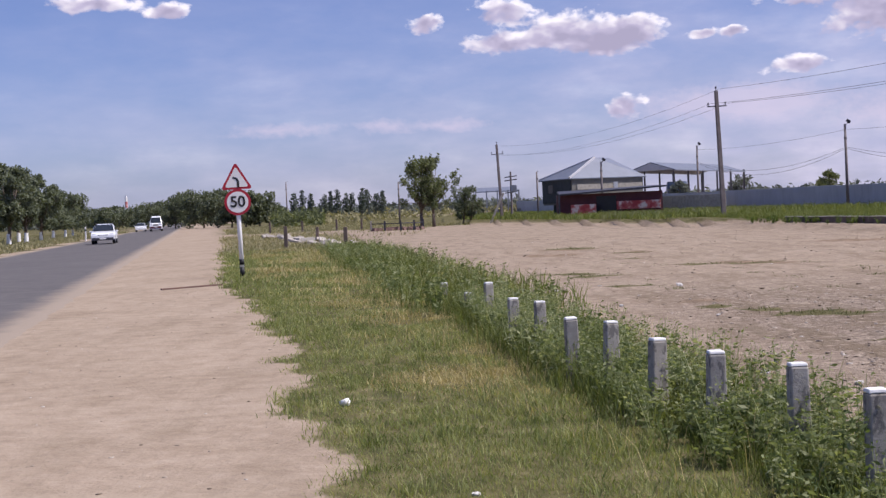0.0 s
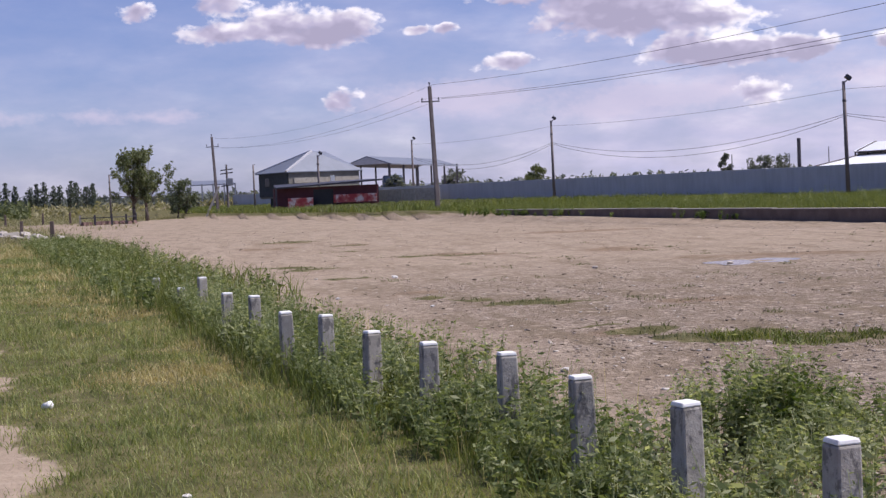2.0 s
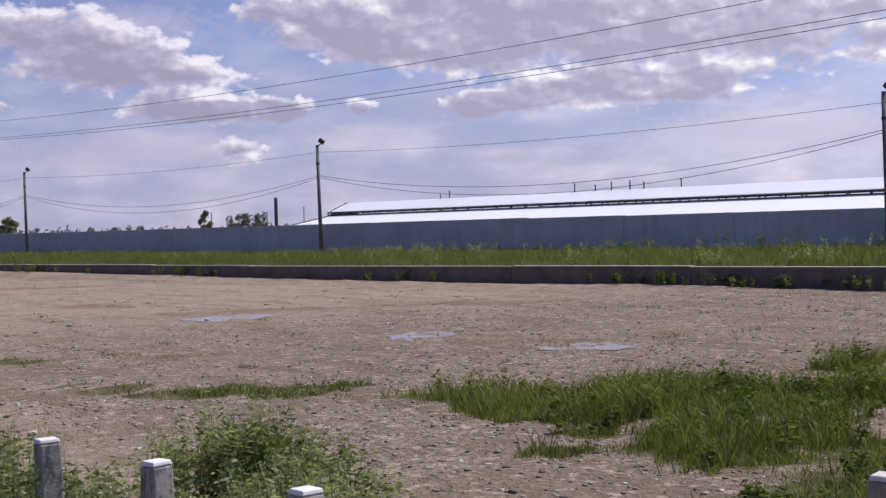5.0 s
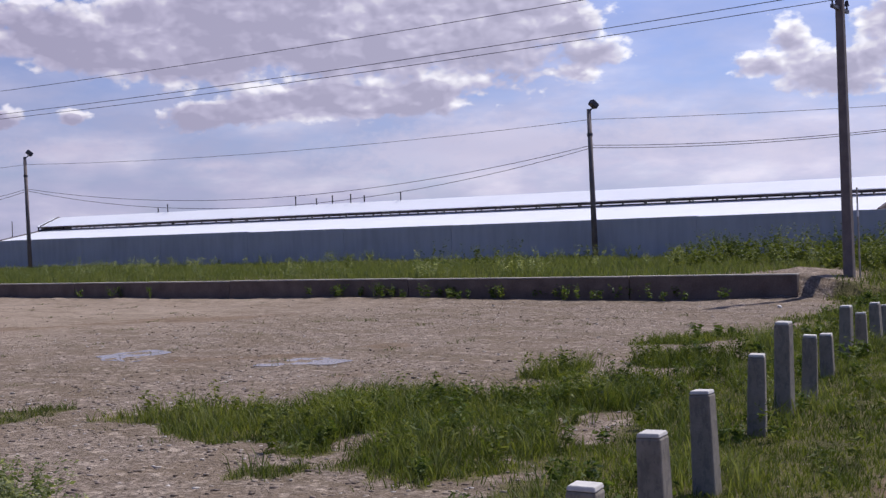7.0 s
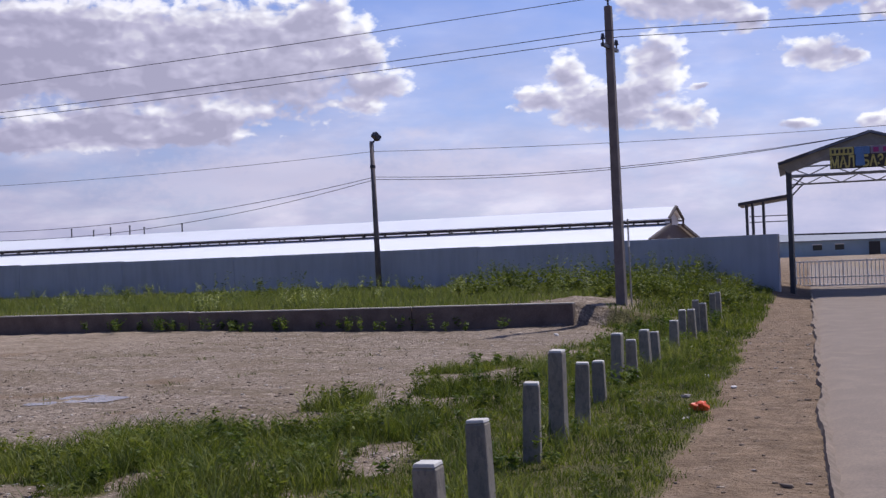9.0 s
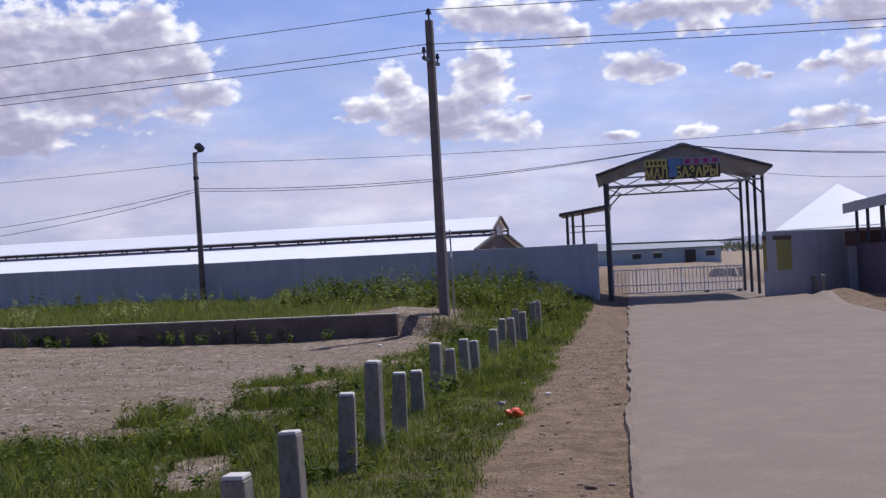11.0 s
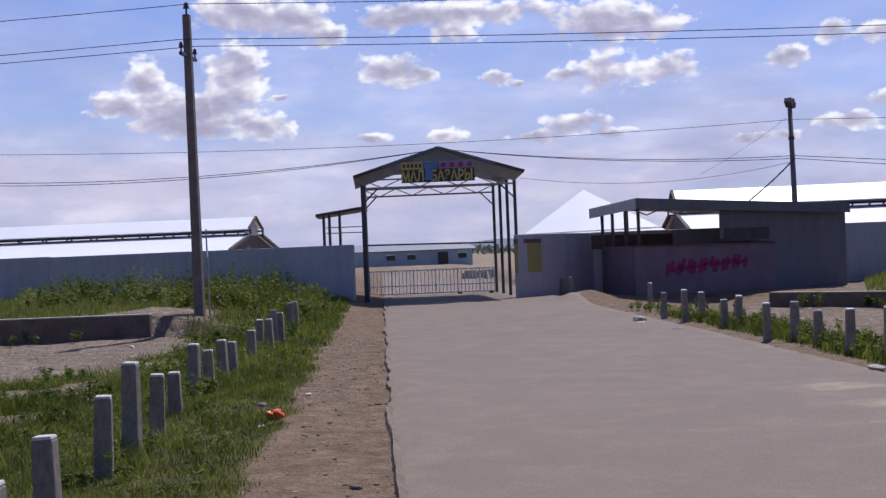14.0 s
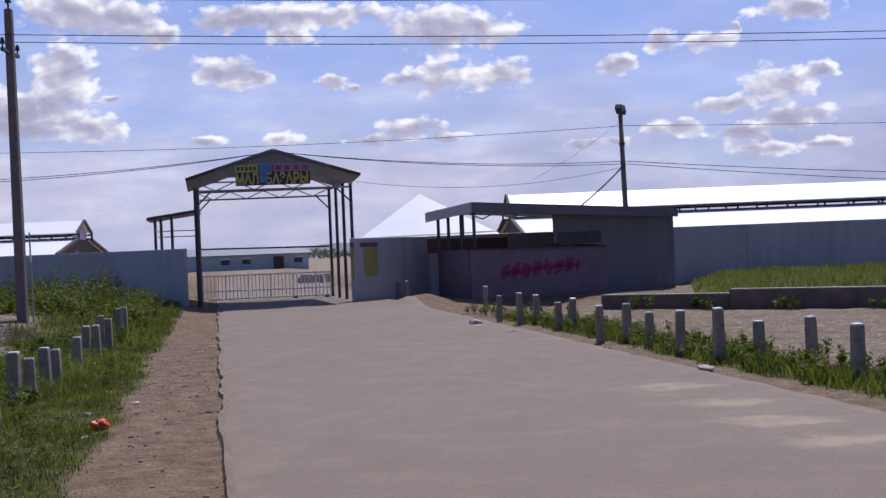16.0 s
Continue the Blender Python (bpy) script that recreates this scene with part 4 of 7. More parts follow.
# ---- gate with its roof ----
RD = Vector((0.954, 0.30, 0)).normalized()        # along the gate road
RC = Vector((RD.y, -RD.x, 0))                     # across it, to the right
gate = thing("gate_canopy", "tall steel gate canopy with a gabled sheet roof and painted sign", "gate")
GB, GF = pa(71.8, 50.5), pa(71.8, 44.0)
RB, RF = pa(77.5, 50.2), pa(78.45, 44.2)
eave_f, eave_b = 4.18, 4.35
for side, (a, b) in enumerate(((GF, GB), (RF, RB))):
    for k in range(4):
        q = a.lerp(b, k / 3)
        part("leg", Geo().beam((q.x, q.y, -0.2), (q.x, q.y, 4.2), 0.15 if side == 0 and k == 0 else 0.095), M_STEEL, gate)
apexF = (GF + RF) / 2
apexB = (GB + RB) / 2
acrossF = (RF - GF).normalized()
over = 0.32
fl, fr = GF - acrossF * over - RD * 0.35, RF + acrossF * over - RD * 0.35
bl, br = GB - acrossF * over + RD * 0.2, RB + acrossF * over + RD * 0.2
zE, zA = high(3.55, 43.6), high(4.71, 43.8)
roofL = [(*fl.xy, zE), (*(apexF - RD * 0.35).xy, zA), (*(apexB + RD * 0.2).xy, zA), (*bl.xy, zE)]
roofR = [(*(apexF - RD * 0.35).xy, zA), (*fr.xy, zE), (*br.xy, zE), (*(apexB + RD * 0.2).xy, zA)]
roof = part("roof", Geo().slab(roofL, 0.06).slab(roofR, 0.06), M_ROOFB, gate, "grey sheet gable roof")
zB = high(3.0, 44.0)
# front gable sheet, a triangle with a raised lower edge, seen from below and in the shade
gf, ga, gr = fl + RD * 0.12, apexF - RD * 0.2, fr + RD * 0.12
gl2, gr2 = GF - RD * 0.1, RF - RD * 0.1
def gab(off):
    o = RD * off
    return [(*(gf + o).xy, zE - 0.05), (*(ga + o).xy, zA - 0.06), (*(gr + o).xy, zE - 0.05), (*(gr2 + o).xy, zE - 0.32), (*(ga.lerp(gr2, 0.62) + o).xy, zE + 0.02), (*(ga.lerp(gl2, 0.62) + o).xy, zE + 0.02), (*(gl2 + o).xy, zE - 0.32)]
g7 = Geo()
A, B = gab(0.0), gab(0.05)
g7.add(A + B, [tuple(range(7)), tuple(reversed(range(7, 14)))] + [(i, 7 + i, 7 + (i + 1) % 7, (i + 1) % 7) for i in range(7)])
part("gable_sheet", g7, M_SOFFIT, gate, "weathered brown-grey gable sheeting")
for a, b in ((fl, ga), (ga, fr)):
    za, zb = (zE, zA) if a is fl else (zA, zE)
    part("verge", Geo().beam((a.x, a.y, za - 0.02), (b.x, b.y, zb - 0.02), 0.1, 0.1), M_STEEL, gate)
for a, b in ((GF, RF), (GB, RB)):
    part("chord", Geo().beam((a.x, a.y, zB), (b.x, b.y, zB), 0.06), M_GREYSTEEL, gate, "pale steel truss chord")
    part("chord", Geo().beam((a.x, a.y, zB + 0.28), (b.x, b.y, zB + 0.28), 0.05), M_GREYSTEEL, gate)
    n = 8
    for k in range(n):
        p0, p1 = a.lerp(b, k / n), a.lerp(b, (k + 1) / n)
        part("web", Geo().beam((p0.x, p0.y, zB + (0 if k % 2 else 0.28)), (p1.x, p1.y, zB + (0.28 if k % 2 else 0)), 0.035), M_GREYSTEEL, gate)
    for e, f in ((a, b), (b, a)):
        d = (f - e).normalized()
        q = e + d * 0.5
        part("brace", Geo().beam((e.x, e.y, zB - 0.5), (q.x, q.y, zB), 0.05), M_STEEL, gate)
for a, b in ((GF, GB), (RF, RB)):
    part("purlin", Geo().beam((a.x, a.y, zE - 0.15), (b.x, b.y, zE - 0.15), 0.08), M_STEEL, gate)
# sign on the gable
sl, sr_ = pa(73.5, 43.2), pa(76.72, 43.2)
z0, z1 = high(3.18, 43.2), high(4.08, 43.2)
zm = z0 + (z1 - z0) * 0.56
across = (sr_ - sl).normalized()
W_s = (sr_ - sl).length
ang = math.atan2(across.y, across.x)
sign = thing("gate_sign", "black market sign with yellow letters over a patterned upper strip", "sign")
mid = (sl + sr_) / 2
part("board", Geo().box((mid.x, mid.y, (z0 + z1) / 2), (W_s, 0.05, z1 - z0), ang), M_SIGNBLACK, sign, "black board", bevel=0.008)


def letters(body, size, at, mat, parent, depth=0.012):
    cu = bpy.data.curves.new("lettering", "FONT")
    cu.body, cu.size, cu.extrude, cu.align_x, cu.align_y, cu.offset = body, size, depth, "CENTER", "CENTER", 0.012
    tmp = new("lettering", cu)
    dg = bpy.context.evaluated_depsgraph_get()
    me = bpy.data.meshes.new_from_object(tmp.evaluated_get(dg))
    bpy.data.objects.remove(tmp)
    me.materials.clear()
    me.materials.append(mat)
    ob = new("lettering", me)
    ob.parent = parent
    ob.matrix_basis = Matrix.Translation(at) @ Matrix.Rotation(ang, 4, "Z") @ Matrix.Rotation(math.pi / 2, 4, "X")
    return ob


front = -RD * 0.04
for body, frac in (("МАЛ", 0.155), ("БАЗАРЫ", 0.69)):
    q = sl + across * (W_s * frac) + front
    ob = letters(body, 0.42, (q.x, q.y, (z0 + zm) / 2), M_YELLOW, sign)
    wd = ob.dimensions.x
    ob.scale = ((W_s * (0.30 if frac < 0.3 else 0.56)) / max(wd, 0.01), 1.15, 1.0)
for f0, f1, mt, lb in ((0.0, 0.30, M_YELLOW, "faded yellow strip"), (0.31, 0.50, M_SKYBLUE, "blue painted strip"), (0.51, 1.0, M_PURPLE, "purple strip")):
    c = sl + across * (W_s * (f0 + f1) / 2) + front * 0.8
    part("strip", Geo().box((c.x, c.y, (zm + z1) / 2 + 0.02), (W_s * (f1 - f0), 0.03, (z1 - zm) * 0.8), ang), mt, sign, lb)
for k in range(4):
    c = sl + across * (W_s * (0.575 + 0.12 * k)) + front * 1.6
    part("strip", Geo().box((c.x, c.y, (zm + z1) / 2 + 0.02), (0.16, 0.02, (z1 - zm) * 0.5), ang), M_PINK, sign, "pink bar")
for k in range(5):
    c = sl + across * (W_s * (0.04 + 0.055 * k)) + front * 1.6
    part("strip", Geo().box((c.x, c.y, (zm + z1) / 2 + 0.02), (0.07, 0.02, (z1 - zm) * 0.4), ang), M_SIGNBLACK, sign, "dark bar")
c = sl + across * (W_s * 0.375) + front * 1.8
part("figure", Geo().box((c.x, c.y, (z0 + z1) / 2), (0.3, 0.02, (z1 - z0) * 0.8), ang, taper=0.7), M_SKYBLUE, sign, "blue painted shape", bevel=0.01)

# barred gate leaf
leaf = thing("gate", "closed white barred sliding gate with thin vertical bars", "gate")
ga_, gb_ = GB + RC * 0.12 - RD * 0.3, RB - RC * 0.1 - RD * 0.3
for z in (0.12, 0.42, 1.0):
    part("rail", Geo().beam((ga_.x, ga_.y, z), (gb_.x, gb_.y, z), 0.05), M_WHITE, leaf)
nb = 34
for k in range(nb + 1):
    q = ga_.lerp(gb_, k / nb)
    part("bar", Geo().beam((q.x, q.y, 0.1), (q.x, q.y, 1.06), 0.03 if k % 6 else 0.055), M_WHITE, leaf)
for f in (0.03, 0.72, 0.97):
    q = ga_.lerp(gb_, f)
    part("wheel", Geo().tube((q.x - 0.03, q.y - 0.05, 0.07), (q.x + 0.03, q.y + 0.05, 0.07), 0.07), M_STEEL, leaf)
part("top_bar", Geo().beam((GB.x, GB.y, high(0.5, 50.5)), (RB.x, RB.y, high(0.42, 50.5)), 0.06), M_STEEL, gate)

# lean-to roof behind the wall
lean = thing("lean_to", "small open lean-to roof on thin steel posts behind the wall", "shelter")
la, lb = pa(69.65, 52), pa(71.9, 52)
zl, zr = high(1.95, 52), high(2.25, 52)
part("roof", Geo().slab([(*la.xy, zl), (*lb.xy, zr), (*(lb + RD * 3).xy, zr), (*(la + RD * 3).xy, zl)], 0.12), M_STEEL, lean)
for az in (70.0, 70.25, 70.7):
    q = pa(az, 52.3)
    part("post", Geo().beam((q.x, q.y, 0), (q.x, q.y, zl + 0.05), 0.09), M_STEEL, lean)
for el in (1.1, 1.35):
    a, b = pa(70.1, 52.3, high(el, 52)), pa(71.7, 52.3, high(el, 52))
    part("rail", Geo().beam(a, b, 0.04), M_GREYSTEEL, lean)

# notice board on the wall
nb_ = thing("notice_board", "yellow notice board with a dark top fixed to the wall", "notice board")
a, b = pa(78.35, 43.35), pa(79.5, 44.35)
d = b - a
an = math.atan2(d.y, d.x)
m_ = (a + b) / 2
part("panel", Geo().box((m_.x, m_.y, (high(-0.96, 43.8) + high(0.35, 43.8)) / 2), (d.length, 0.05, high(0.35, 43.8) - high(-0.96, 43.8)), an), M_BOARD, nb_, bevel=0.01)
part("header", Geo().box((m_.x, m_.y, high(0.42, 43.8)), (d.length, 0.07, 0.14), an), M_BROWN, nb_)

# ---- kiosk ----
kiosk = thing("kiosk", "dark grey sheet-metal roadside kiosk with an open canopy end", "kiosk")
kc, kr, kl = pa(83.72, 43.0), pa(92.6, 46.5), pa(81.72, 46.6)
zc, zr_, zl_ = high(2.1, 43.0), high(1.46, 46.5), high(1.72, 46.6)
kb = kr + (kl - kc)
zb_ = zr_ + (zl_ - zc)
part("roof", Geo().slab([(*kc.xy, zc), (*kr.xy, zr_), (*kb.xy, zb_), (*kl.xy, zl_)], 0.05), M_ROOFB, kiosk)


def strip(a, za, b, zb, hgt, t=0.05):
    d = (b - a).normalized()
    nrm = Vector((d.y, -d.x, 0)) * t
    lo, hi = [], []
    pts = [Vector((a.x, a.y, za)), Vector((b.x, b.y, zb))]
    vs = [pts[0], pts[1], pts[1] - Vector((0, 0, hgt[1])), pts[0] - Vector((0, 0, hgt[0]))]
    return Geo().add(vs + [p + nrm for p in vs], [(0, 1, 2, 3), (7, 6, 5, 4), (0, 4, 5, 1), (1, 5, 6, 2), (2, 6, 7, 3), (3, 7, 4, 0)])


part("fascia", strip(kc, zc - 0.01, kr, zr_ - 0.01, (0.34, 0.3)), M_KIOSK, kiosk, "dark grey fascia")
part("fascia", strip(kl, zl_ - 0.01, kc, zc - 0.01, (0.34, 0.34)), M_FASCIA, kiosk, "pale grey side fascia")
inn = (kl - kc).normalized()
fa, fb = kc + inn * 0.35, kr + inn * 0.35
dirk = (fb - fa).normalized()
LK = (fb - fa).length
# closed part with its walls, and the open left part with a counter board
q0, q1 = fa + dirk * (LK * 0.40), fa + dirk * (LK * 0.655)
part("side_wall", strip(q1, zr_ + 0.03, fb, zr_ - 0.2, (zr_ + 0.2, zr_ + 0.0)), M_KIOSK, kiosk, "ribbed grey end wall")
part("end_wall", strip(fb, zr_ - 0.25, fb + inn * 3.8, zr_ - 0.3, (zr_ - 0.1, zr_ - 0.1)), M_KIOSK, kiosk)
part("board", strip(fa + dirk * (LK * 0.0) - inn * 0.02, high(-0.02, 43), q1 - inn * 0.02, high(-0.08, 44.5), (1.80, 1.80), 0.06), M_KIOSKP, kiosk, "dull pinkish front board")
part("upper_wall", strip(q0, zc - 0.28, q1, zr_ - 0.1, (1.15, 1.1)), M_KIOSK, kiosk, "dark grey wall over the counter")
# flat dark sheet paints the shade of the gap above the counter
part("serving_hatch", strip(q0 - inn * 0.03 + dirk * 0.15, high(0.62, 44), q1 - inn * 0.03 - dirk * 0.2, high(0.62, 45), (0.42, 0.40)), M_DARKWALL, kiosk, "dark sheet for the shade in the serving hatch")
part("counter", Geo().slab([(*(fa - inn * 0.12).xy, high(0.02, 43)), (*(q1 - inn * 0.12).xy, high(-0.06, 44.5)), (*(q1 + inn * 0.4).xy, high(-0.06, 44.5)), (*(fa + inn * 0.4).xy, high(0.02, 43))], 0.05), M_BROWN, kiosk, "brown counter board")
part("side_board", strip(kl + dirk * 0.35 - inn * 0.3, high(0.02, 47), fa + dirk * 0.0, high(0.02, 43), (1.8, 1.8), 0.06), M_KIOSKP, kiosk, "dull side board")
part("back_rail", strip(fa + inn * 3.6, high(0.55, 47), q0 + inn * 3.6, high(0.5, 47), (0.5, 0.5), 0.06), M_BROWN, kiosk)
for f in (0.0, 0.12):
    for g_ in (0.55, 1.6, 2.7, 3.6):
        if f == 0.0 or g_ > 3:
            q = kc + dirk * (0.3 + f * LK) + inn * g_
            part("post", Geo().beam((q.x, q.y, -0.1), (q.x, q.y, zc - 0.1), 0.1), M_STEEL, kiosk)
for k in range(6):
    a = fa + dirk * (LK * 0.4 * k / 6)
    b = fa + dirk * (LK * 0.4 * (k + 1) / 6)
    part("truss_web", Geo().beam((a.x, a.y, zc - 0.36 - 0.2 * (k % 2)), (b.x, b.y, zc - 0.36 - 0.2 * ((k + 1) % 2)), 0.04), M_GREYSTEEL, kiosk)
# unreadable magenta lettering as bars
rb_ = random.Random(3)
an = math.atan2(dirk.y, dirk.x)
for k in range(22):
    f = 0.15 + 0.36 * k / 21
    q = fa + dirk * (LK * f) + Vector((dirk.y, -dirk.x, 0)) * 0.085
    tilt = (0.18, 0.3, 1.35)[k % 3]
    m = Matrix.Rotation(an, 4, "Z") @ Matrix.Rotation(tilt, 4, "Y")
    part("lettering", Geo().box((q.x, q.y, 0.86 + 0.003 * k + rb_.uniform(-0.07, 0.07) * (1 if k % 3 else 2)), (rb_.uniform(0.10, 0.16), 0.02, rb_.uniform(0.36, 0.50)), m=m), M_MAGENTA, kiosk, "magenta painted bar", bevel=0.008)

cable(pa(90.45, 49.5, high(3.45, 49.5)), pa(88.55, 45.5, high(1.78, 45.5)), 0.05, 0.03, "thick black stay cable from the lamp post to the kiosk")
cable(pa(90.45, 49.5, high(3.35, 49.5)), pa(78.7, 46.0, high(3.2, 46.0)), 0.45, 0.008)
cable(pa(90.2, 49.5, high(5.2, 49.5)), pa(86.5, 47.0, high(3.0, 47.0)), 0.1, 0.006)


# ---- barns behind the wall ----
def barn(name_label, ridge_p, s0, s1, z_r, spans, gable_near):
    """Long shed parallel to the wall with a raised ridge lantern. spans: lantern half width, eave half width; heights follow."""
    (lw, z_lt, z_lb), (ew, z_e) = spans
    root = thing("barn", name_label, "barn")
    n = max(1, int(abs(s1 - s0) / 6))
    cut = [s0 + (s1 - s0) * i / n for i in range(n + 1)]
    sg = 1 if s1 > s0 else -1
    for a, b in zip(cut[:-1], cut[1:]):
        for side in (-1, 1):
            up = [uv(ridge_p, a, z_r), uv(ridge_p, b, z_r), uv(ridge_p + side * (lw + 0.35), b, z_lt), uv(ridge_p + side * (lw + 0.35), a, z_lt)]
            dn = [uv(ridge_p + side * lw, a, z_lb), uv(ridge_p + side * lw, b, z_lb), uv(ridge_p + side * ew, b, z_e), uv(ridge_p + side * ew, a, z_e)]
            part("roof_sheet", Geo().slab(up, 0.06), M_ROOFW, root)
            part("roof_sheet", Geo().slab(dn, 0.06), M_ROOFW, root)
    for side in (-1, 1):
        for z in (z_lb + 0.04, z_lt - 0.12):
            part("lantern_rail", Geo().beam(uv(ridge_p + side * lw, s0, z), uv(ridge_p + side * lw, s1, z), 0.12), M_GABLE, root)
        m = int(abs(s1 - s0) / 2.0)
        for i in range(m + 1):
            s = s0 + (s1 - s0) * i / m
            part("lantern_post", Geo().beam(uv(ridge_p + side * lw, s, z_lb), uv(ridge_p + side * lw, s, z_lt), 0.12), M_GABLE, root)
        part("side_wall", Geo().slab([uv(ridge_p + side * (ew - 0.6), s0, z_e - 0.1), uv(ridge_p + side * (ew - 0.6), s1, z_e - 0.1), uv(ridge_p + side * (ew - 0.75), s1, z_e - 0.1), uv(ridge_p + side * (ew - 0.75), s0, z_e - 0.1)], z_e), M_OLIVE, root)
    for s in (s0 + sg * 0.4, s1 - sg * 0.4):
        pr = [uv(ridge_p - ew + 0.7, s, z_e), uv(ridge_p - lw, s, z_lb - 0.05), uv(ridge_p + lw, s, z_lb - 0.05), uv(ridge_p + ew - 0.7, s, z_e), uv(ridge_p + ew - 0.7, s, 0), uv(ridge_p - ew + 0.7, s, 0)]
        off = uv(0, 0.15 * sg)
        g = Geo().add(pr + [q + off for q in pr], [tuple(range(6)), tuple(reversed(range(6, 12)))] + [(i, 6 + i, 6 + (i + 1) % 6, (i + 1) % 6) for i in range(6)])
        part("gable", g, M_GABLE, root, "brown boarded gable end")
        tri = [uv(ridge_p - lw, s, z_lb), uv(ridge_p - lw, s, z_lt), uv(ridge_p, s, z_r - 0.05), uv(ridge_p + lw, s, z_lt), uv(ridge_p + lw, s, z_lb)]
        g = Geo().add(tri + [q + off * 0.5 for q in tri], [tuple(range(5)), tuple(reversed(range(5, 10)))] + [(i, 5 + i, 5 + (i + 1) % 5, (i + 1) % 5) for i in range(5)])
        part("lantern_gable", g, M_FASCIA, root)
        for side in (-1, 1):
            part("verge", Geo().beam(uv(ridge_p, s - sg * 0.35, z_r), uv(ridge_p + side * (lw + 0.35), s - sg * 0.35, z_lt), 0.16), M_GABLE, root)
            part("verge", Geo().beam(uv(ridge_p + side * lw, s - sg * 0.35, z_lb), uv(ridge_p + side * ew, s - sg * 0.35, z_e), 0.2), M_GABLE, root)
    return root


S67 = 100 * math.tan(radians(79.4 - 67.05))
barn("very long barn with a white zinc roof and ridge lantern", 100, S67, S67 + 92, 5.05, ((2.2, 4.08, 3.62), (9.0, 2.45)), True)
rng = random.Random(8)
for az, h in ((35.4, 0.75), (35.0, 0.4), (40.9, 0.8), (41.8, 0.55), (42.5, 0.75), (43.3, 0.8), (43.9, 0.6), (45.5, 0.75)):
    s = 100 * math.tan(radians(79.4 - az))
    st = thing("vent_pipe", "thin dark vent pipe standing on the barn ridge", "vent pipe", "vents on the barn", tuple(uv(100, s, 5.0)))
    part("pipe", Geo().tube((0, 0, 0), (0, 0, h), 0.06, 0.06, 8), M_STEEL, st)
    part("cowl", Geo().tube((0, 0, h), (0, 0, h + 0.1), 0.11, 0.05, 8), M_STEEL, st)
S85 = 85 * math.tan(radians(79.4 - 85.2))
barn("long white-roofed barn with a ridge lantern behind the kiosk", 85, S85, S85 - 60, 5.08, ((2.2, 4.0, 3.5), (9.0, 2.42)), True)

# hall with a pale pyramid roof
hall = thing("hall", "small hall with a bright white pyramid roof", "building")
hd = 70
ap = pa(81.44, hd + 3, high(2.56, hd + 3))
c0, c1, c2, c3 = pa(78.55, hd - 1, high(0.55, hd)), pa(84.95, hd - 3, high(0.62, hd)), pa(84.6, hd + 9, high(0.6, hd)), pa(78.9, hd + 9, high(0.6, hd))
for a, b in ((c0, c1), (c1, c2), (c2, c3), (c3, c0)):
    part("roof_slope", Geo().slab([a, b, ap], 0.06), M_ROOFW, hall)
    d = (a + b) / 2
    part("wall", Geo().slab([a.lerp(ap, 0.05), b.lerp(ap, 0.05), b.lerp(ap, 0.08), a.lerp(ap, 0.08)], 2.3), M_OLIVE, hall)

# low building in the yard beyond the gate
yard = thing("yard_building", "long low pale blue plastered building in the yard", "building")
ya, yb = pa(71.2, 138), pa(76.45, 141)
d = (yb - ya).normalized()
nr = Vector((-d.y, d.x, 0))
an = math.atan2(d.y, d.x)
Lb = (yb - ya).length
m_ = (ya + yb) / 2 + nr * 3
part("wall", Geo().box((m_.x, m_.y, 1.05), (Lb, 6, 2.1), an), M_BLUEHOUSE, yard)
zt = 2.08
part("roof", Geo().slab([(*(ya - d * 0.4 - nr * 0.4).xy, zt), (*(yb + d * 0.4 - nr * 0.4).xy, zt), (*(yb + nr * 3).xy, zt + 0.75), (*(ya + nr * 3).xy, zt + 0.75)], 0.1)
     .slab([(*(ya + nr * 3).xy, zt + 0.75), (*(yb + nr * 3).xy, zt + 0.75), (*(yb + d * 0.4 + nr * 6.4).xy, zt), (*(ya - d * 0.4 + nr * 6.4).xy, zt)], 0.1), M_ROOFB, yard)
for az in (72.85, 73.75, 76.0):
    q = pa(az, 137.8)
    w = part("window", Geo().box((q.x, q.y, 1.35), (0.9, 0.12, 0.55), an), M_GLASS, yard)
    part("frame", Geo().box((q.x - 0.02, q.y, 1.66), (1.0, 0.16, 0.08), an), M_WHITE, w)
q = pa(75.15, 138.6)
part("door", Geo().box((q.x, q.y, 0.9), (1.1, 0.14, 1.8), an), M_DARK, yard)
hp = thing("rubble_heap", "low heap of pale rubble in the yard", "heap")
g = Geo()
rng = random.Random(5)
for k in range(26):
    q = pa(76.6 + rng.uniform(-0.5, 0.7), 82 + rng.uniform(-4, 4))
    s = rng.uniform(0.3, 0.8)
    g.box((q.x, q.y, s * 0.3), (s, s * 0.8, s * 0.7), rng.uniform(0, 3), taper=0.6)
part("stones", g, M_STONE, hp)["kind"] = "stuff"


# ---- house, stall and shed ----
def quad_wall(a, b, z0, z1, t=0.2):
    a, b = Vector(a), Vector(b)
    d = b - a
    return Geo().box(((a.x + b.x) / 2, (a.y + b.y) / 2, (z0 + z1) / 2), (d.length, t, z1 - z0), math.atan2(d.y, d.x))


D = 128
house = thing("house", "two-storey house with olive walls and a blue-grey hip roof", "house")
hl, hc, hr = pa(4.45, D + 5), pa(5.68, D - 1), pa(8.75, D + 3)
hb = hl + (hr - hc)
zw0, zw1 = 1.75, high(1.1, D)
for a, b, mt, lb in ((hl, hc, M_DARKWALL, "dark side wall"), (hc, hr, M_OLIVE, "olive plaster wall"), (hr, hb, M_DARKWALL, ""), (hb, hl, M_DARKWALL, "")):
    part("wall", quad_wall(a, b, zw0, zw1), mt, house, lb)
cen = (hl + hr) / 2
low = [p.lerp(cen, 0.22) for p in (hl, hc, hr, hb)]
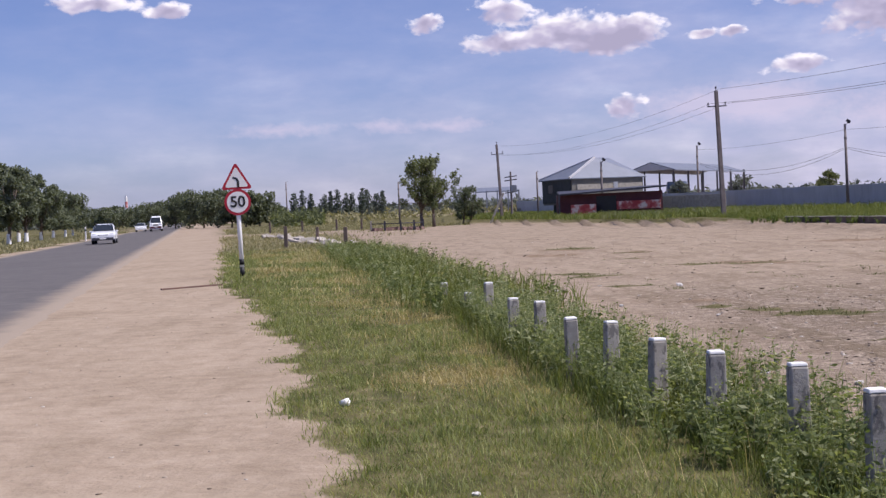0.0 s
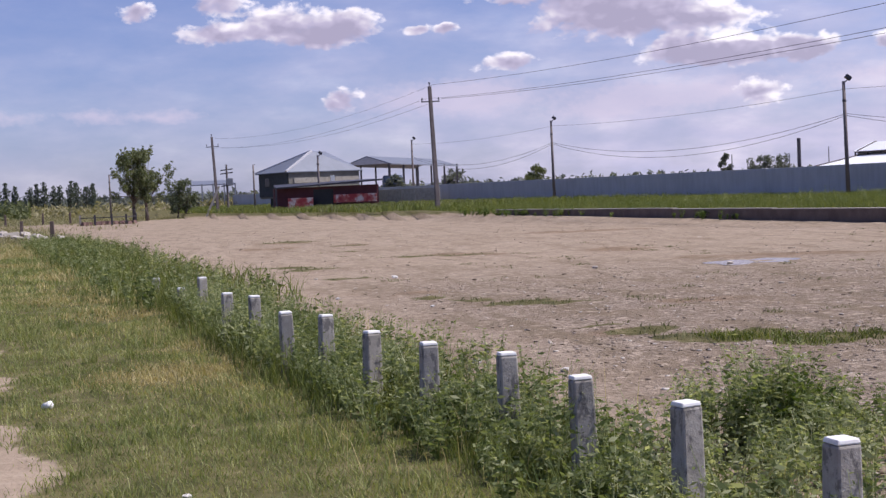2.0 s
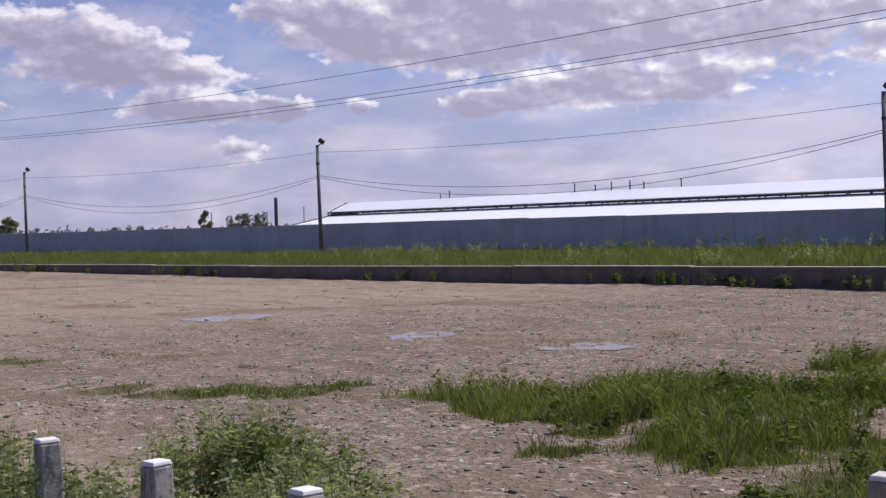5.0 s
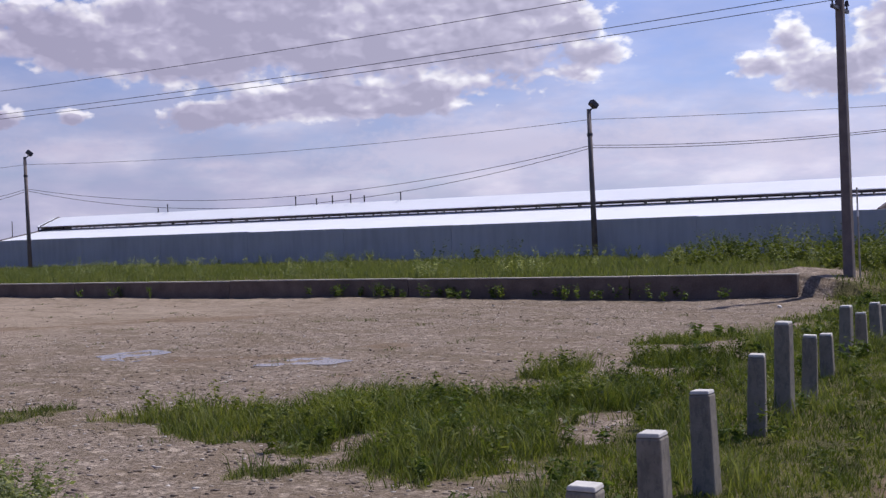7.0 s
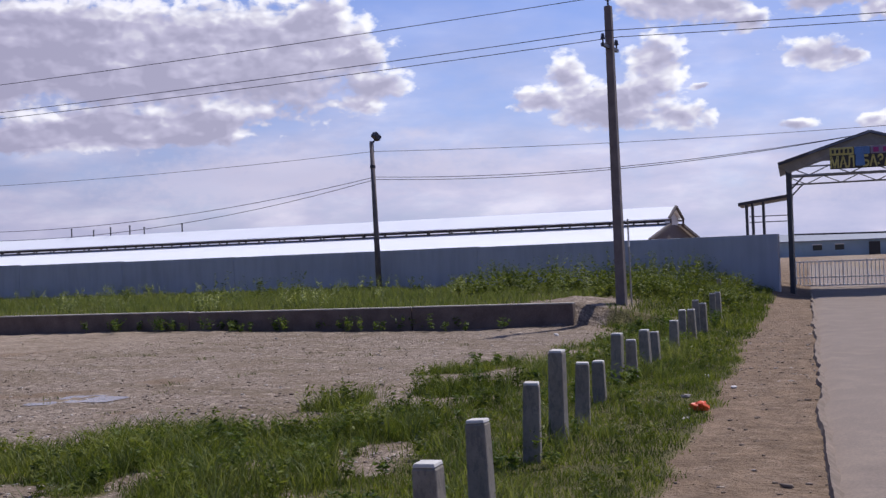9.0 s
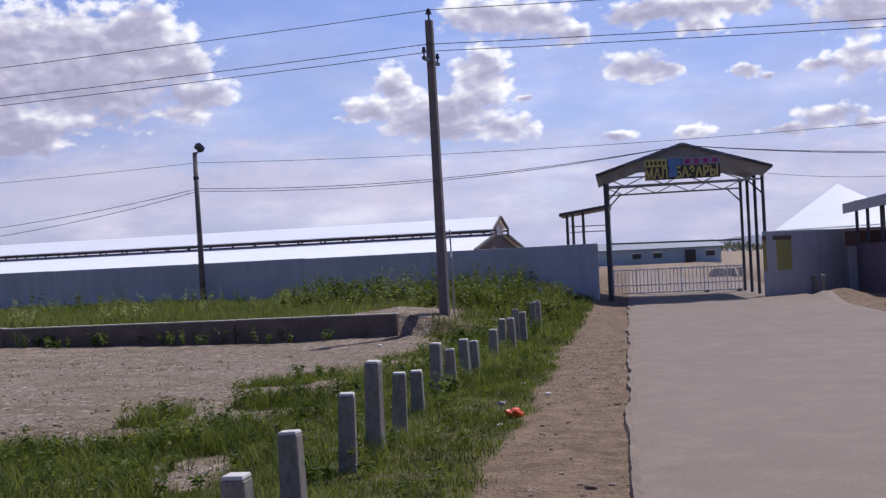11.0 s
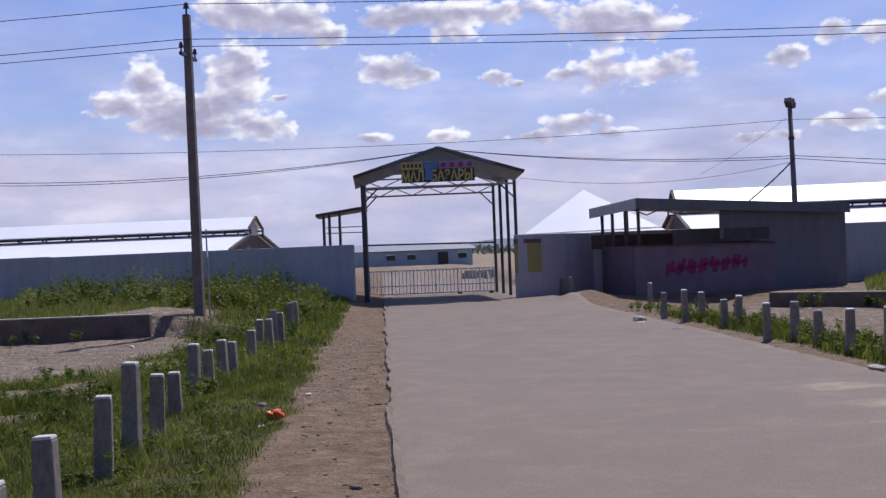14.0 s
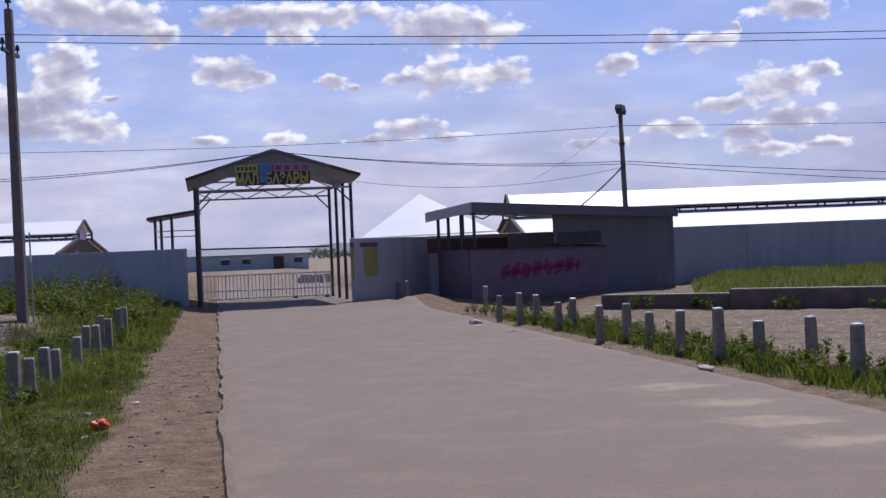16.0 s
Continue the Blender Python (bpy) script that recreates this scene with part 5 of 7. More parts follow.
for a, b in zip(low, low[1:] + low[:1]):
    part("wall", quad_wall(a, b, 0, zw0), M_DARKWALL, house)
part("floor_slab", Geo().slab([(*p.xy, zw0 + 0.02) for p in (hl, hc, hr, hb)], 0.2), M_OLIVE, house)
ev = [p + (p - cen).normalized() * 0.45 for p in (hl, hc, hr, hb)]
ra, rb = pa(6.75, D + 3, high(2.0, D + 3)), pa(7.35, D + 8, high(1.95, D + 8))
E = [Vector((p.x, p.y, zw1 + 0.05)) for p in ev]
for face in ([E[0], E[1], ra], [E[1], E[2], rb, ra], [E[2], E[3], rb], [E[3], E[0], ra, rb]):
    part("roof_slope", Geo().slab(face, 0.1), M_ROOFB, house)
for a, b in ((E[1], ra), (E[0], ra)):
    part("ridge_cap", Geo().beam(a + Vector((0, 0, 0.04)), b + Vector((0, 0, 0.04)), 0.16), M_FASCIA, house, "pale metal ridge cap")
part("band", quad_wall(hc.lerp(hr, 0.08) - Vector((0, 0.15, 0)), hr - Vector((0, 0.15, 0)), high(0.62, D), high(0.85, D), 0.1), M_CAP, house, "pale band of wall")
for az in (4.75, 5.0):
    q = pa(az, D + 3.2)
    part("window", Geo().box((q.x, q.y - 0.3, high(0.7, D)), (0.45, 0.5, 0.8)), M_GLASS, house)
q = pa(7.6, D + 0.6)
part("window", Geo().box((q.x, q.y, high(0.75, D)), (0.4, 0.5, 0.7)), M_WHITE, house)

D = 116
stall = thing("stall", "long dark red market stall with a flat roof and printed banners", "stall")
a, b = pa(5.1, D), pa(9.55, D - 2)
bk = Vector((0.3, 5, 0))
part("wall", quad_wall(a, b, 0.1, high(0.42, D)), M_REDWALL, stall)
part("end_wall", quad_wall(a, a + bk, 0.1, high(0.42, D)), M_REDWALL, stall)
part("end_wall", quad_wall(b, b + bk, 0.1, high(0.42, D)), M_REDWALL, stall)
fo = Vector((0, -1.0, 0))
part("roof", Geo().slab([(*(a + fo).xy, high(0.45, D)), (*(b + fo + Vector((0.3, 0, 0))).xy, high(0.65, D)), (*(b + bk).xy, high(0.7, D)), (*(a + bk).xy, high(0.6, D))], 0.14), M_STEEL, stall, "dark flat roof")
for a0, a1, e0, e1 in ((5.62, 6.72, -0.55, -0.03), (7.62, 9.5, -0.3, 0.05)):
    p0, p1 = pa(a0, D - 1.7), pa(a1, D - 2.9 if a1 > 8 else D - 1.9)
    bn = part("banner", quad_wall(p0, p1, high(e0, D), high(e1, D), 0.06), M_BANNER, stall, "red and white printed banner")
q0, q1 = pa(6.75, D - 0.9), pa(7.6, D - 1.3)
part("opening", quad_wall(q0, q1, 0.15, high(0.3, D), 0.12), M_DARK, stall, "dark doorway")
part("step", Geo().box((pa(6.0, D - 2).x, pa(6.0, D - 2).y, 0.12), (5.0, 1.2, 0.3)), M_CAP, stall, "pale plinth")
for az in (5.12, 9.53):
    q = pa(az, D - 1)
    part("post", Geo().beam((q.x, q.y, 0), (q.x, q.y, high(0.45, D)), 0.14), M_STEEL, stall)

D = 165
shed = thing("open_shed", "open shed with a grey gabled sheet roof on thin posts", "shed")
a, b = pa(9.15, D - 6), pa(12.2, D + 10)
dep = (b - a).normalized()
sid = Vector((-dep.y, dep.x, 0)) * 3.4
ze, zr2 = high(1.26, D), high(1.62, D)
for sgn in (-1, 1):
    part("roof_slope", Geo().slab([(*(a + sid * sgn).xy, ze), (*(b + sid * sgn).xy, ze - 0.3), (*b.xy, zr2 - 0.3), (*a.xy, zr2)], 0.12), M_ROOFB, shed)
    for k in range(6):
        q = a.lerp(b, k / 5) + sid * sgn * 0.9
        part("post", Geo().beam((q.x, q.y, 0), (q.x, q.y, ze - 0.05), 0.2), M_STEEL, shed)
g = Geo().slab([(*(a - sid).xy, ze + 0.0), (*(a + sid).xy, ze + 0.0), (*(a + sid).xy, ze - 0.02), (*(a - sid).xy, ze - 0.02)], 0.05)
tri = [Vector((*(a - sid * 0.9).xy, ze)), Vector((*a.xy, zr2 - 0.1)), Vector((*(a + sid * 0.9).xy, ze))]
part("gable", Geo().add(tri + [p + dep * 0.1 for p in tri], [(0, 1, 2), (5, 4, 3), (0, 3, 4, 1), (1, 4, 5, 2), (2, 5, 3, 0)]), M_FASCIA, shed)
fence_pts = [pa(9.55, 132), pa(10.0, 130), pa(10.6, 128), pa(11.2, 127), pa(12.3, 126)]
wall_run("fence_boards", fence_pts, 0.0, 2.0, 0.1, M_CAP, "grey weathered board fence beside the stall", "fence")
tank = thing("water_tank", "dark blue water tank under the open shed", "tank", "", tuple(pa(10.25, 158)))
part("shell", Geo().tube((-1.1, 0, 2.7), (1.1, 0, 2.7), 1.1, 1.1, 16), simple("tank_blue", (0.05, 0.07, 0.11), 0.5), tank, smooth=True)
part("stand", Geo().box((0, 0, 0.8), (2.0, 1.4, 1.7)), M_STEEL, tank)

# far sheds and mast shapes
far_shed = thing("far_shed", "far grey open shed on thin posts", "shed")
a, b = pa(1.5, 210), pa(3.4, 210)
part("roof", Geo().slab([(*a.xy, high(0.72, 210)), (*b.xy, high(0.72, 210)), (*(b + Vector((0, 8, 0))).xy, high(0.92, 210)), (*(a + Vector((0, 8, 0))).xy, high(0.92, 210))], 0.15), M_ROOFB, far_shed)
for k in range(5):
    q = a.lerp(b, k / 4)
    part("post", Geo().beam((q.x, q.y, 0), (q.x, q.y, high(0.75, 210)), 0.2), M_GREYSTEEL, far_shed)
tf = thing("transformer_pole", "pole with a transformer platform and short arms", "pole", "", tuple(pa(3.05, 150)))
part("pole", Geo().tube((0, 0, 0), (0, 0, high(1.55, 150)), 0.14, 0.1), M_POLEC, tf)
for z in (3.2, 4.6, 5.0):
    part("arm", Geo().beam((-0.7, 0, z), (0.7, 0.2, z + 0.15), 0.12), M_STEEL, tf)
part("box", Geo().box((0.3, 0, 3.7), (0.7, 0.6, 0.8)), M_GREYSTEEL, tf, bevel=0.04)
strut = thing("pole_strut", "leaning pale concrete strut pole", "pole", "", tuple(pa(2.2, 127)))
part("shaft", Geo().beam((-0.3, 0, 0), (1.1, 0, 3.0), 0.2), M_CAP, strut)
chm = thing("chimney", "slim dark chimney stack beyond the wall", "chimney", "", tuple(pa(27.78, 150)))
part("stack", Geo().tube((0, 0, 0), (0, 0, high(1.62, 150)), 0.22, 0.2), M_STEEL, chm)
for az, d, el in ((25.0, 180, 1.05), (29.0, 200, 1.2), (27.4, 190, 0.95)):
    mp = thing("mast", "thin far mast beyond the wall", "mast", "", tuple(pa(az, d)))
    part("pole", Geo().tube((0, 0, 0), (0, 0, high(el, d)), 0.09, 0.07), M_GREYSTEEL, mp)
tw = thing("striped_chimney", "far red and white striped factory chimney", "chimney", "", tuple(pa(-13.6, 900)))
for k in range(5):
    part("band", Geo().tube((0, 0, 4 * k), (0, 0, 4 * k + 4), 1.2 - 0.08 * k, 1.12 - 0.08 * k), M_BANNER if k % 2 else M_WHITE, tw)
part("base", Geo().box((0, 0, 2.5), (7, 6, 6)), M_CAP, tw)


# ---- vegetation ----
def np_mesh(name, co, faces, mat, sides):
    me = bpy.data.meshes.new(name)
    me.vertices.add(len(co))
    me.vertices.foreach_set("co", co.astype(np.float32).ravel())
    me.loops.add(faces.size)
    me.loops.foreach_set("vertex_index", faces.astype(np.int32).ravel())
    me.polygons.add(len(faces))
    me.polygons.foreach_set("loop_start", np.arange(0, faces.size, sides, dtype=np.int32))
    me.update(calc_edges=True)
    me.materials.append(mat)
    return me


def blades(name, x, y, h, w, bend, mat, label, seed, z=None):
    """Bent grass blades, each of three triangles, as one mass."""
    r = np.random.default_rng(seed)
    n = len(x)
    z = height(x, y) if z is None else z
    a = r.uniform(0, 2 * np.pi, n)
    b = r.uniform(0, 2 * np.pi, n)
    h = h * r.uniform(0.5, 1.3, n) * (0.9 + 0.4 * fuzz(x, y, 2.2, seed) + 0.25 * fuzz(x, y, 6.1, seed + 2))
    w = w * r.uniform(0.7, 1.3, n)
    dx, dy = np.cos(a) * w / 2, np.sin(a) * w / 2
    lx, ly = np.cos(b) * h * bend * r.uniform(0.3, 1.2, n), np.sin(b) * h * bend * r.uniform(0.3, 1.2, n)
    base = np.stack([x, y, z - 0.02], -1)
    side = np.stack([dx, dy, 0 * dx], -1)
    mid = base + np.stack([lx * 0.35, ly * 0.35, h * 0.6], -1)
    tip = base + np.stack([lx, ly, h * np.sqrt(np.clip(1 - (bend * 0.5) ** 2, 0.3, 1))], -1)
    co = np.stack([base - side, base + side, mid - side * 0.75, mid + side * 0.75, tip], 1).reshape(-1, 3)
    o = np.arange(n)[:, None] * 5
    f = np.concatenate([o + [0, 1, 3], o + [0, 3, 2], o + [2, 3, 4]], 1).reshape(-1, 3)
    return tagged(new(name, np_mesh(name, co, f, mat, 3)), label, "grass", kind="stuff")


def leaves(co_c, size, seed, droop=0.6):
    """Diamond leaves round given centres: vertices and quads."""
    r = np.random.default_rng(seed)
    n = len(co_c)
    a, t = r.uniform(0, 2 * np.pi, n), r.uniform(-droop, droop, n)
    d = np.stack([np.cos(a) * np.cos(t), np.sin(a) * np.cos(t), np.sin(t)], -1)
    q = r.normal(size=(n, 3))
    e = np.cross(d, q)
    e /= np.linalg.norm(e, axis=1, keepdims=True) + 1e-9
    s = (size * r.uniform(0.6, 1.3, n))[:, None]
    co = np.stack([co_c - d * s, co_c + e * s * 0.36, co_c + d * s, co_c - e * s * 0.36], 1).reshape(-1, 3)
    f = (np.arange(n)[:, None] * 4 + [0, 1, 2, 3])
    return co, f


def weeds(name, x, y, h, mat, label, seed, per=34, leaf=0.035, spread=0.16):
    """Bushy herbs: thin stems with many small leaves, as one mass."""
    r = np.random.default_rng(seed)
    n = len(x)
    z = height(x, y)
    h = h * r.uniform(0.6, 1.2, n)
    k = per
    st = 5
    ang, out = r.uniform(0, 2 * np.pi, (n, st)), r.uniform(0.1, 1.0, (n, st)) * spread * (h / 0.5)[:, None]
    pick = r.integers(0, st, (n, k))
    f = r.uniform(0.12, 1.0, (n, k)) ** 0.8
    ox = np.take_along_axis(np.cos(ang) * out, pick, 1) * f + r.normal(0, 0.025, (n, k))
    oy = np.take_along_axis(np.sin(ang) * out, pick, 1) * f + r.normal(0, 0.025, (n, k))
    c = np.stack([x[:, None] + ox, y[:, None] + oy, z[:, None] + h[:, None] * f], -1).reshape(-1, 3)
    lf = leaf * np.repeat(1.0 + 0.0 * h, k) * np.where(f.ravel() > 0.8, 0.6, 1.0)
    co, q = leaves(c, lf, seed + 1)
    # stems
    bx, by = np.repeat(x, st), np.repeat(y, st)
    bz = np.repeat(z, st)
    tx, ty = (np.cos(ang) * out).ravel(), (np.sin(ang) * out).ravel()
    hh = np.repeat(h, st)
    b0 = np.stack([bx, by, bz - 0.03], -1)
    t0 = np.stack([bx + tx, by + ty, bz + hh * 0.97], -1)
    sd = np.array([0.004, 0.003, 0])
    sc = np.stack([b0 - sd, b0 + sd, t0 + sd * 0.4, t0 - sd * 0.4], 1).reshape(-1, 3)
    sq = np.arange(len(b0))[:, None] * 4 + [0, 1, 2, 3] + len(co)
    return tagged(new(name, np_mesh(name, np.concatenate([co, sc]), np.concatenate([q, sq]), mat, 4)), label, "weeds", kind="stuff")


def scatter(seed, x0, x1, y0, y1, per_m2, keep):
    r = np.random.default_rng(seed)
    n = int((x1 - x0) * (y1 - y0) * per_m2)
    x, y = r.uniform(x0, x1, n), r.uniform(y0, y1, n)
    m = keep(x, y, r.uniform(0, 1, n))
    return x[m], y[m]


def in_strip(x, y):
    return (x < post_line(y) + 0.9 + 0.03 * np.maximum(y - 10, 0)) & (y > 3) & (y - lane_left(x) > 1.6)


def post_row(y):
    return np.interp(y, [4.6, 5.64, 7.81, 9.57, 11.69, 14.49, 17.75, 24], [2.42, 2.23, 1.97, 1.40, 1.05, 0.7, 0.45, -0.2])


def near_row(x, y, w=0.6):
    return np.abs(x - post_line(y) + 0.05) < w


dry_spot = lambda x, y: 0.5 + 0.5 * fuzz(x, y, 0.9, 7.0) + 0.35 * fuzz(x, y, 2.3, 1.0)

# short turf between the shoulder and the posts, nearer parts denser
for k, (y0, y1, dens, h, w) in enumerate(((3.5, 9, 2600, 0.065, 0.006), (9, 15, 1500, 0.07, 0.008), (15, 26, 700, 0.085, 0.011), (26, 62, 200, 0.12, 0.02))):
    x, y = scatter(20 + k, -12 if y0 > 20 else -4, 3.2, y0, y1, dens, lambda x, y, r: (grassy(x, y) > r * 0.8 + 0.12) & in_strip(x, y))
    band = smooth(8, 13, y) * smooth(-0.6, 0.8, x - np.interp(y, *SHOULDER) - 0.8)
    d = dry_spot(x, y) * (0.38 + 0.75 * band) > np.random.default_rng(40 + k).uniform(0.4, 1.05, len(x))
    blades("turf", x[~d], y[~d], h, w, 0.8, M_LAWN, "short green and yellowing turf beside the dirt shoulder", 50 + k)
    blades("dry_grass", x[d], y[d], h * 1.25, w, 0.9, M_DRY, "straw-coloured dry grass among the turf", 60 + k)
# taller growth round the row of posts
for k, (y0, y1, dens, h, w) in enumerate(((3.2, 10, 700, 0.2, 0.006), (10, 20, 480, 0.28, 0.009), (20, 58, 95, 0.40, 0.018))):
    wd = (0.62, 0.75, 1.6)[k]
    x, y = scatter(80 + k, -8, 3.6, y0, y1, dens, lambda x, y, r: near_row(x - (0.5 if k == 2 else 0.1), y, wd * (0.5 + 0.5 * r)) & (y - lane_left(x) > 2.0))
    blades("tall_grass", x, y, h, w, 0.6, M_MEADOW, "tall green grass grown up round the posts", 90 + k)
x, y = scatter(101, -2, 4.2, 3.6, 19, 15, lambda x, y, r: near_row(x - 0.28, y, 0.55) & (y - lane_left(x) > 2.2))
weeds("weeds", x, y, 0.44, M_WEED, "leafy grey-green weeds with small seed heads among the posts", 102, 58, 0.032, 0.24)
x, y = scatter(103, -8, 2.2, 19, 55, 1.7, lambda x, y, r: near_row(x - 0.3, y, 1.3))
weeds("weeds", x, y, 0.6, M_WEED, "tall leafy weeds behind the far posts", 104, 50, 0.05, 0.3)
x, y = scatter(108, 0, 3.4, 3.6, 12, 16, lambda x, y, r: near_row(x + 0.12, y, 0.5) & (y - lane_left(x) > 2.2))
weeds("weeds", x, y, 0.3, M_WEED, "pale leafy weeds at the foot of the posts", 109, 52, 0.028, 0.24)
x, y = scatter(112, -0.6, 3.0, 4.2, 20, 20, lambda x, y, r: np.abs(x - post_row(y) - 0.10) < 0.36)
weeds("weeds", x, y, 0.24 + 0.18 * smooth(7, 11, y), M_WEED, "leafy grey-green weeds with small seed heads among the posts", 113, 52, 0.034, 0.22)
x, y = scatter(123, -0.8, 3.0, 3.8, 22, 420, lambda x, y, r: (np.abs(x - post_row(y) + 0.08) < 0.42 * (0.4 + 0.6 * r)))
blades("tall_grass", x, y, 0.17 + 0.13 * smooth(7, 11, y), 0.008, 0.6, M_MEADOW, "tall green grass grown up round the posts", 124)
x, y = scatter(114, -9, 3.4, 3.6, 60, 26, lambda x, y, r: near_row(x, y, 1.0 + 0.02 * y) & (y - lane_left(x) > 2.2) & (fuzz(x, y, 1.9, 4.0) > r - 0.5))
blades("dry_stalks", x, y, 0.34, 0.006, 0.5, M_DRY, "straw-coloured dry stalks standing among the weeds", 115)
x, y = scatter(116, 0, 3.3, 3.6, 20, 300, lambda x, y, r: near_row(x - 0.05, y, 0.45) & (y - lane_left(x) > 2.2) & (fuzz(x, y, 1.6, 2.0) > 0.5 * r - 0.4))
blades("deep_grass", x, y, 0.20, 0.009, 0.7, M_MEADOW, "deep green grass in the shade of the weeds", 117)
# longer tufts standing in the turf, and dry grass past the sign
rq = np.random.default_rng(118)
tx, ty = rq.uniform(-3.2, 2.6, 620), 3.6 + 15 * rq.uniform(0, 1, 620) ** 1.4
ok = (grassy(tx, ty) > 0.45) & in_strip(tx, ty) & (tx < post_line(ty) - 0.1)
m_t = rq.integers(10, 46, ok.sum())
wide_ = np.repeat(rq.uniform(0.03, 0.13, ok.sum()), m_t)
x, y = np.repeat(tx[ok], m_t) + rq.normal(0, 1, m_t.sum()) * wide_, np.repeat(ty[ok], m_t) + rq.normal(0, 1, m_t.sum()) * wide_
blades("turf_tufts", x, y, 0.135, 0.007, 0.8, M_LAWN, "longer tufts of grass standing in the turf", 119)
x, y = scatter(121, -26, -1, 54, 118, 34, lambda x, y, r: (grassy(x, y) > 0.15 + 0.5 * r) & (x < post_line(y) + 1.2))
blades("dry_grass", x, y, 0.20, 0.03, 0.9, M_STEPPE, "sparse dry grass along the verge past the sign", 122)
r_ = np.random.default_rng(105)
near_ = lambda c, w, n: c + np.clip(r_.normal(0, w, n), -1.35 * w, 1.35 * w)
x, y = near_(3.45, 0.34, 60), near_(6.95, 0.36, 60)
peak = lambda x, y, top, foot: foot + (top - foot) * np.exp(-((x - 3.25) ** 2 + (y - 7.1) ** 2) / 0.07)
weeds("weed_clump", x, y, peak(x, y, 0.86, 0.34), M_WEED, "tall bushy weed clump at the end of the post row", 106, 130, 0.027, 0.24)
x, y = near_(3.35, 0.16, 13), near_(7.05, 0.16, 13)
weeds("weed_clump", x, y, 0.5, M_LUSH, "dark green heart of the weed clump", 111, 120, 0.03, 0.24)
xb, yb_ = near_(3.4, 0.34, 300), near_(7.0, 0.38, 300)
blades("clump_grass", xb, yb_, peak(xb, yb_, 0.62, 0.3), 0.009, 0.45, M_WEED, "long grass stalks standing in the weed clump", 110)
x, y = near_(3.1, 0.36, 30), near_(6.2, 0.5, 30)
weeds("weed_clump", x, y, 0.34, M_WEED, "tall bushy weed clump at the end of the post row", 107, 100, 0.024, 0.24)
# grass bank along the gate road and the patches on the forecourt
for k, (x0, x1, dens, h, w) in enumerate(((3.5, 9, 1900, 0.085, 0.007), (9, 18, 1300, 0.085, 0.009), (18, 44, 420, 0.11, 0.015))):
    x, y = scatter(120 + k, x0, x1, 2, 18, dens, lambda x, y, r: (grassy(x, y) > 0.25 + 0.6 * r) & (y < 0.317 * x + 7.5) & (y > lane_left(x) + 0.7) & (x * NX + y * NY < P_PAR))
    blades("bank_grass", x, y, h, w, 0.7, M_GRASS, "fresh green grass beside the gate road", 130 + k)
# low leafy herbs growing through the bank grass
x, y = scatter(146, 4.6, 13, 3, 12, 12, lambda x, y, r: (grassy(x, y) > 0.5) & (y < 0.317 * x + 6.5) & (y > lane_left(x) + 2.1) & (fuzz(x, y, 1.1, 9.0) + 0.6 * fuzz(x, y, 2.9, 2.0) > -0.1 + 0.5 * r))
weeds("weeds", x, y, 0.19, M_LUSH, "low leafy herbs among the bank grass", 147, 64, 0.03, 0.2)
x, y = scatter(148, 13, 40, 4, 18, 3.5, lambda x, y, r: (grassy(x, y) > 0.5) & (y < 0.317 * x + 7.5) & (y > lane_left(x) + 2.2) & (x * NX + y * NY < P_PAR) & (fuzz(x, y, 1.1, 9.0) > r - 0.6))
weeds("weeds", x, y, 0.22, M_LUSH, "low leafy herbs among the bank grass", 149, 44, 0.045, 0.25)
x, y = scatter(140, 5.2, 16, 5.0, 12.5, 900, lambda x, y, r: (grassy(x, y) > 0.2 + 0.75 * r) & (y > 0.317 * x + 3.6))
blades("grass_patch", x, y, 0.10 + 0.13 * smooth(6.2, 8.0, x) * smooth(12, 9.5, y), 0.009, 0.85, M_GRASS, "thick green grass clump on the stony forecourt", 141)
rq = np.random.default_rng(156)
tx, ty = rq.uniform(5.4, 22, 900), rq.uniform(3.8, 13, 900)
ok = (grassy(tx, ty) > 0.55) & (ty < 0.317 * tx + 8) & (ty > lane_left(tx) + 1.9)
m_t = rq.integers(12, 40, ok.sum())
wide_ = np.repeat(rq.uniform(0.04, 0.12, ok.sum()), m_t)
x, y = np.repeat(tx[ok], m_t) + rq.normal(0, 1, m_t.sum()) * wide_, np.repeat(ty[ok], m_t) + rq.normal(0, 1, m_t.sum()) * wide_
blades("grass_tufts", x, y, 0.24, 0.009, 0.8, M_MEADOW, "bright ragged tufts standing in the thick grass", 157)
x, y = scatter(142, 0, 10, 11, 50, 130, lambda x, y, r: (grassy(x, y) > 0.35 + 0.5 * r) & (x > post_line(y) + 1.4 + 0.04 * y) & (x * NX + y * NY < P_PAR - 1))
blades("grass_patch", x, y, 0.085, 0.014, 0.9, M_SCRUB, "thin low grass patch on the stony forecourt", 143)
rt_ = np.random.default_rng(150)
tx, ty = rt_.uniform(3.5, 22, 150), rt_.uniform(6, 34, 150)
ok = (tx > post_line(ty) + 0.9) & (ty > lane_left(tx) + 2) & (tx * NX + ty * NY < P_PAR - 0.6)
tx, ty = tx[ok], ty[ok]
m_t = rt_.integers(6, 46, len(tx))
x, y = np.repeat(tx, m_t) + rt_.normal(0, 0.11, m_t.sum()), np.repeat(ty, m_t) + rt_.normal(0, 0.07, m_t.sum())
blades("grass_tufts", x, y, 0.07, 0.009, 0.9, M_SCRUB, "small stray grass tufts on the stony forecourt", 151)
x, y = scatter(152, 5.4, 15, 5.6, 11.5, 5, lambda x, y, r: (grassy(x, y) > 0.75) & (y > 0.317 * x + 3.4))
weeds("weeds", x, y, 0.3, M_GRASS, "leafy green weeds among the thick grass clump", 153, 60, 0.03, 0.24)
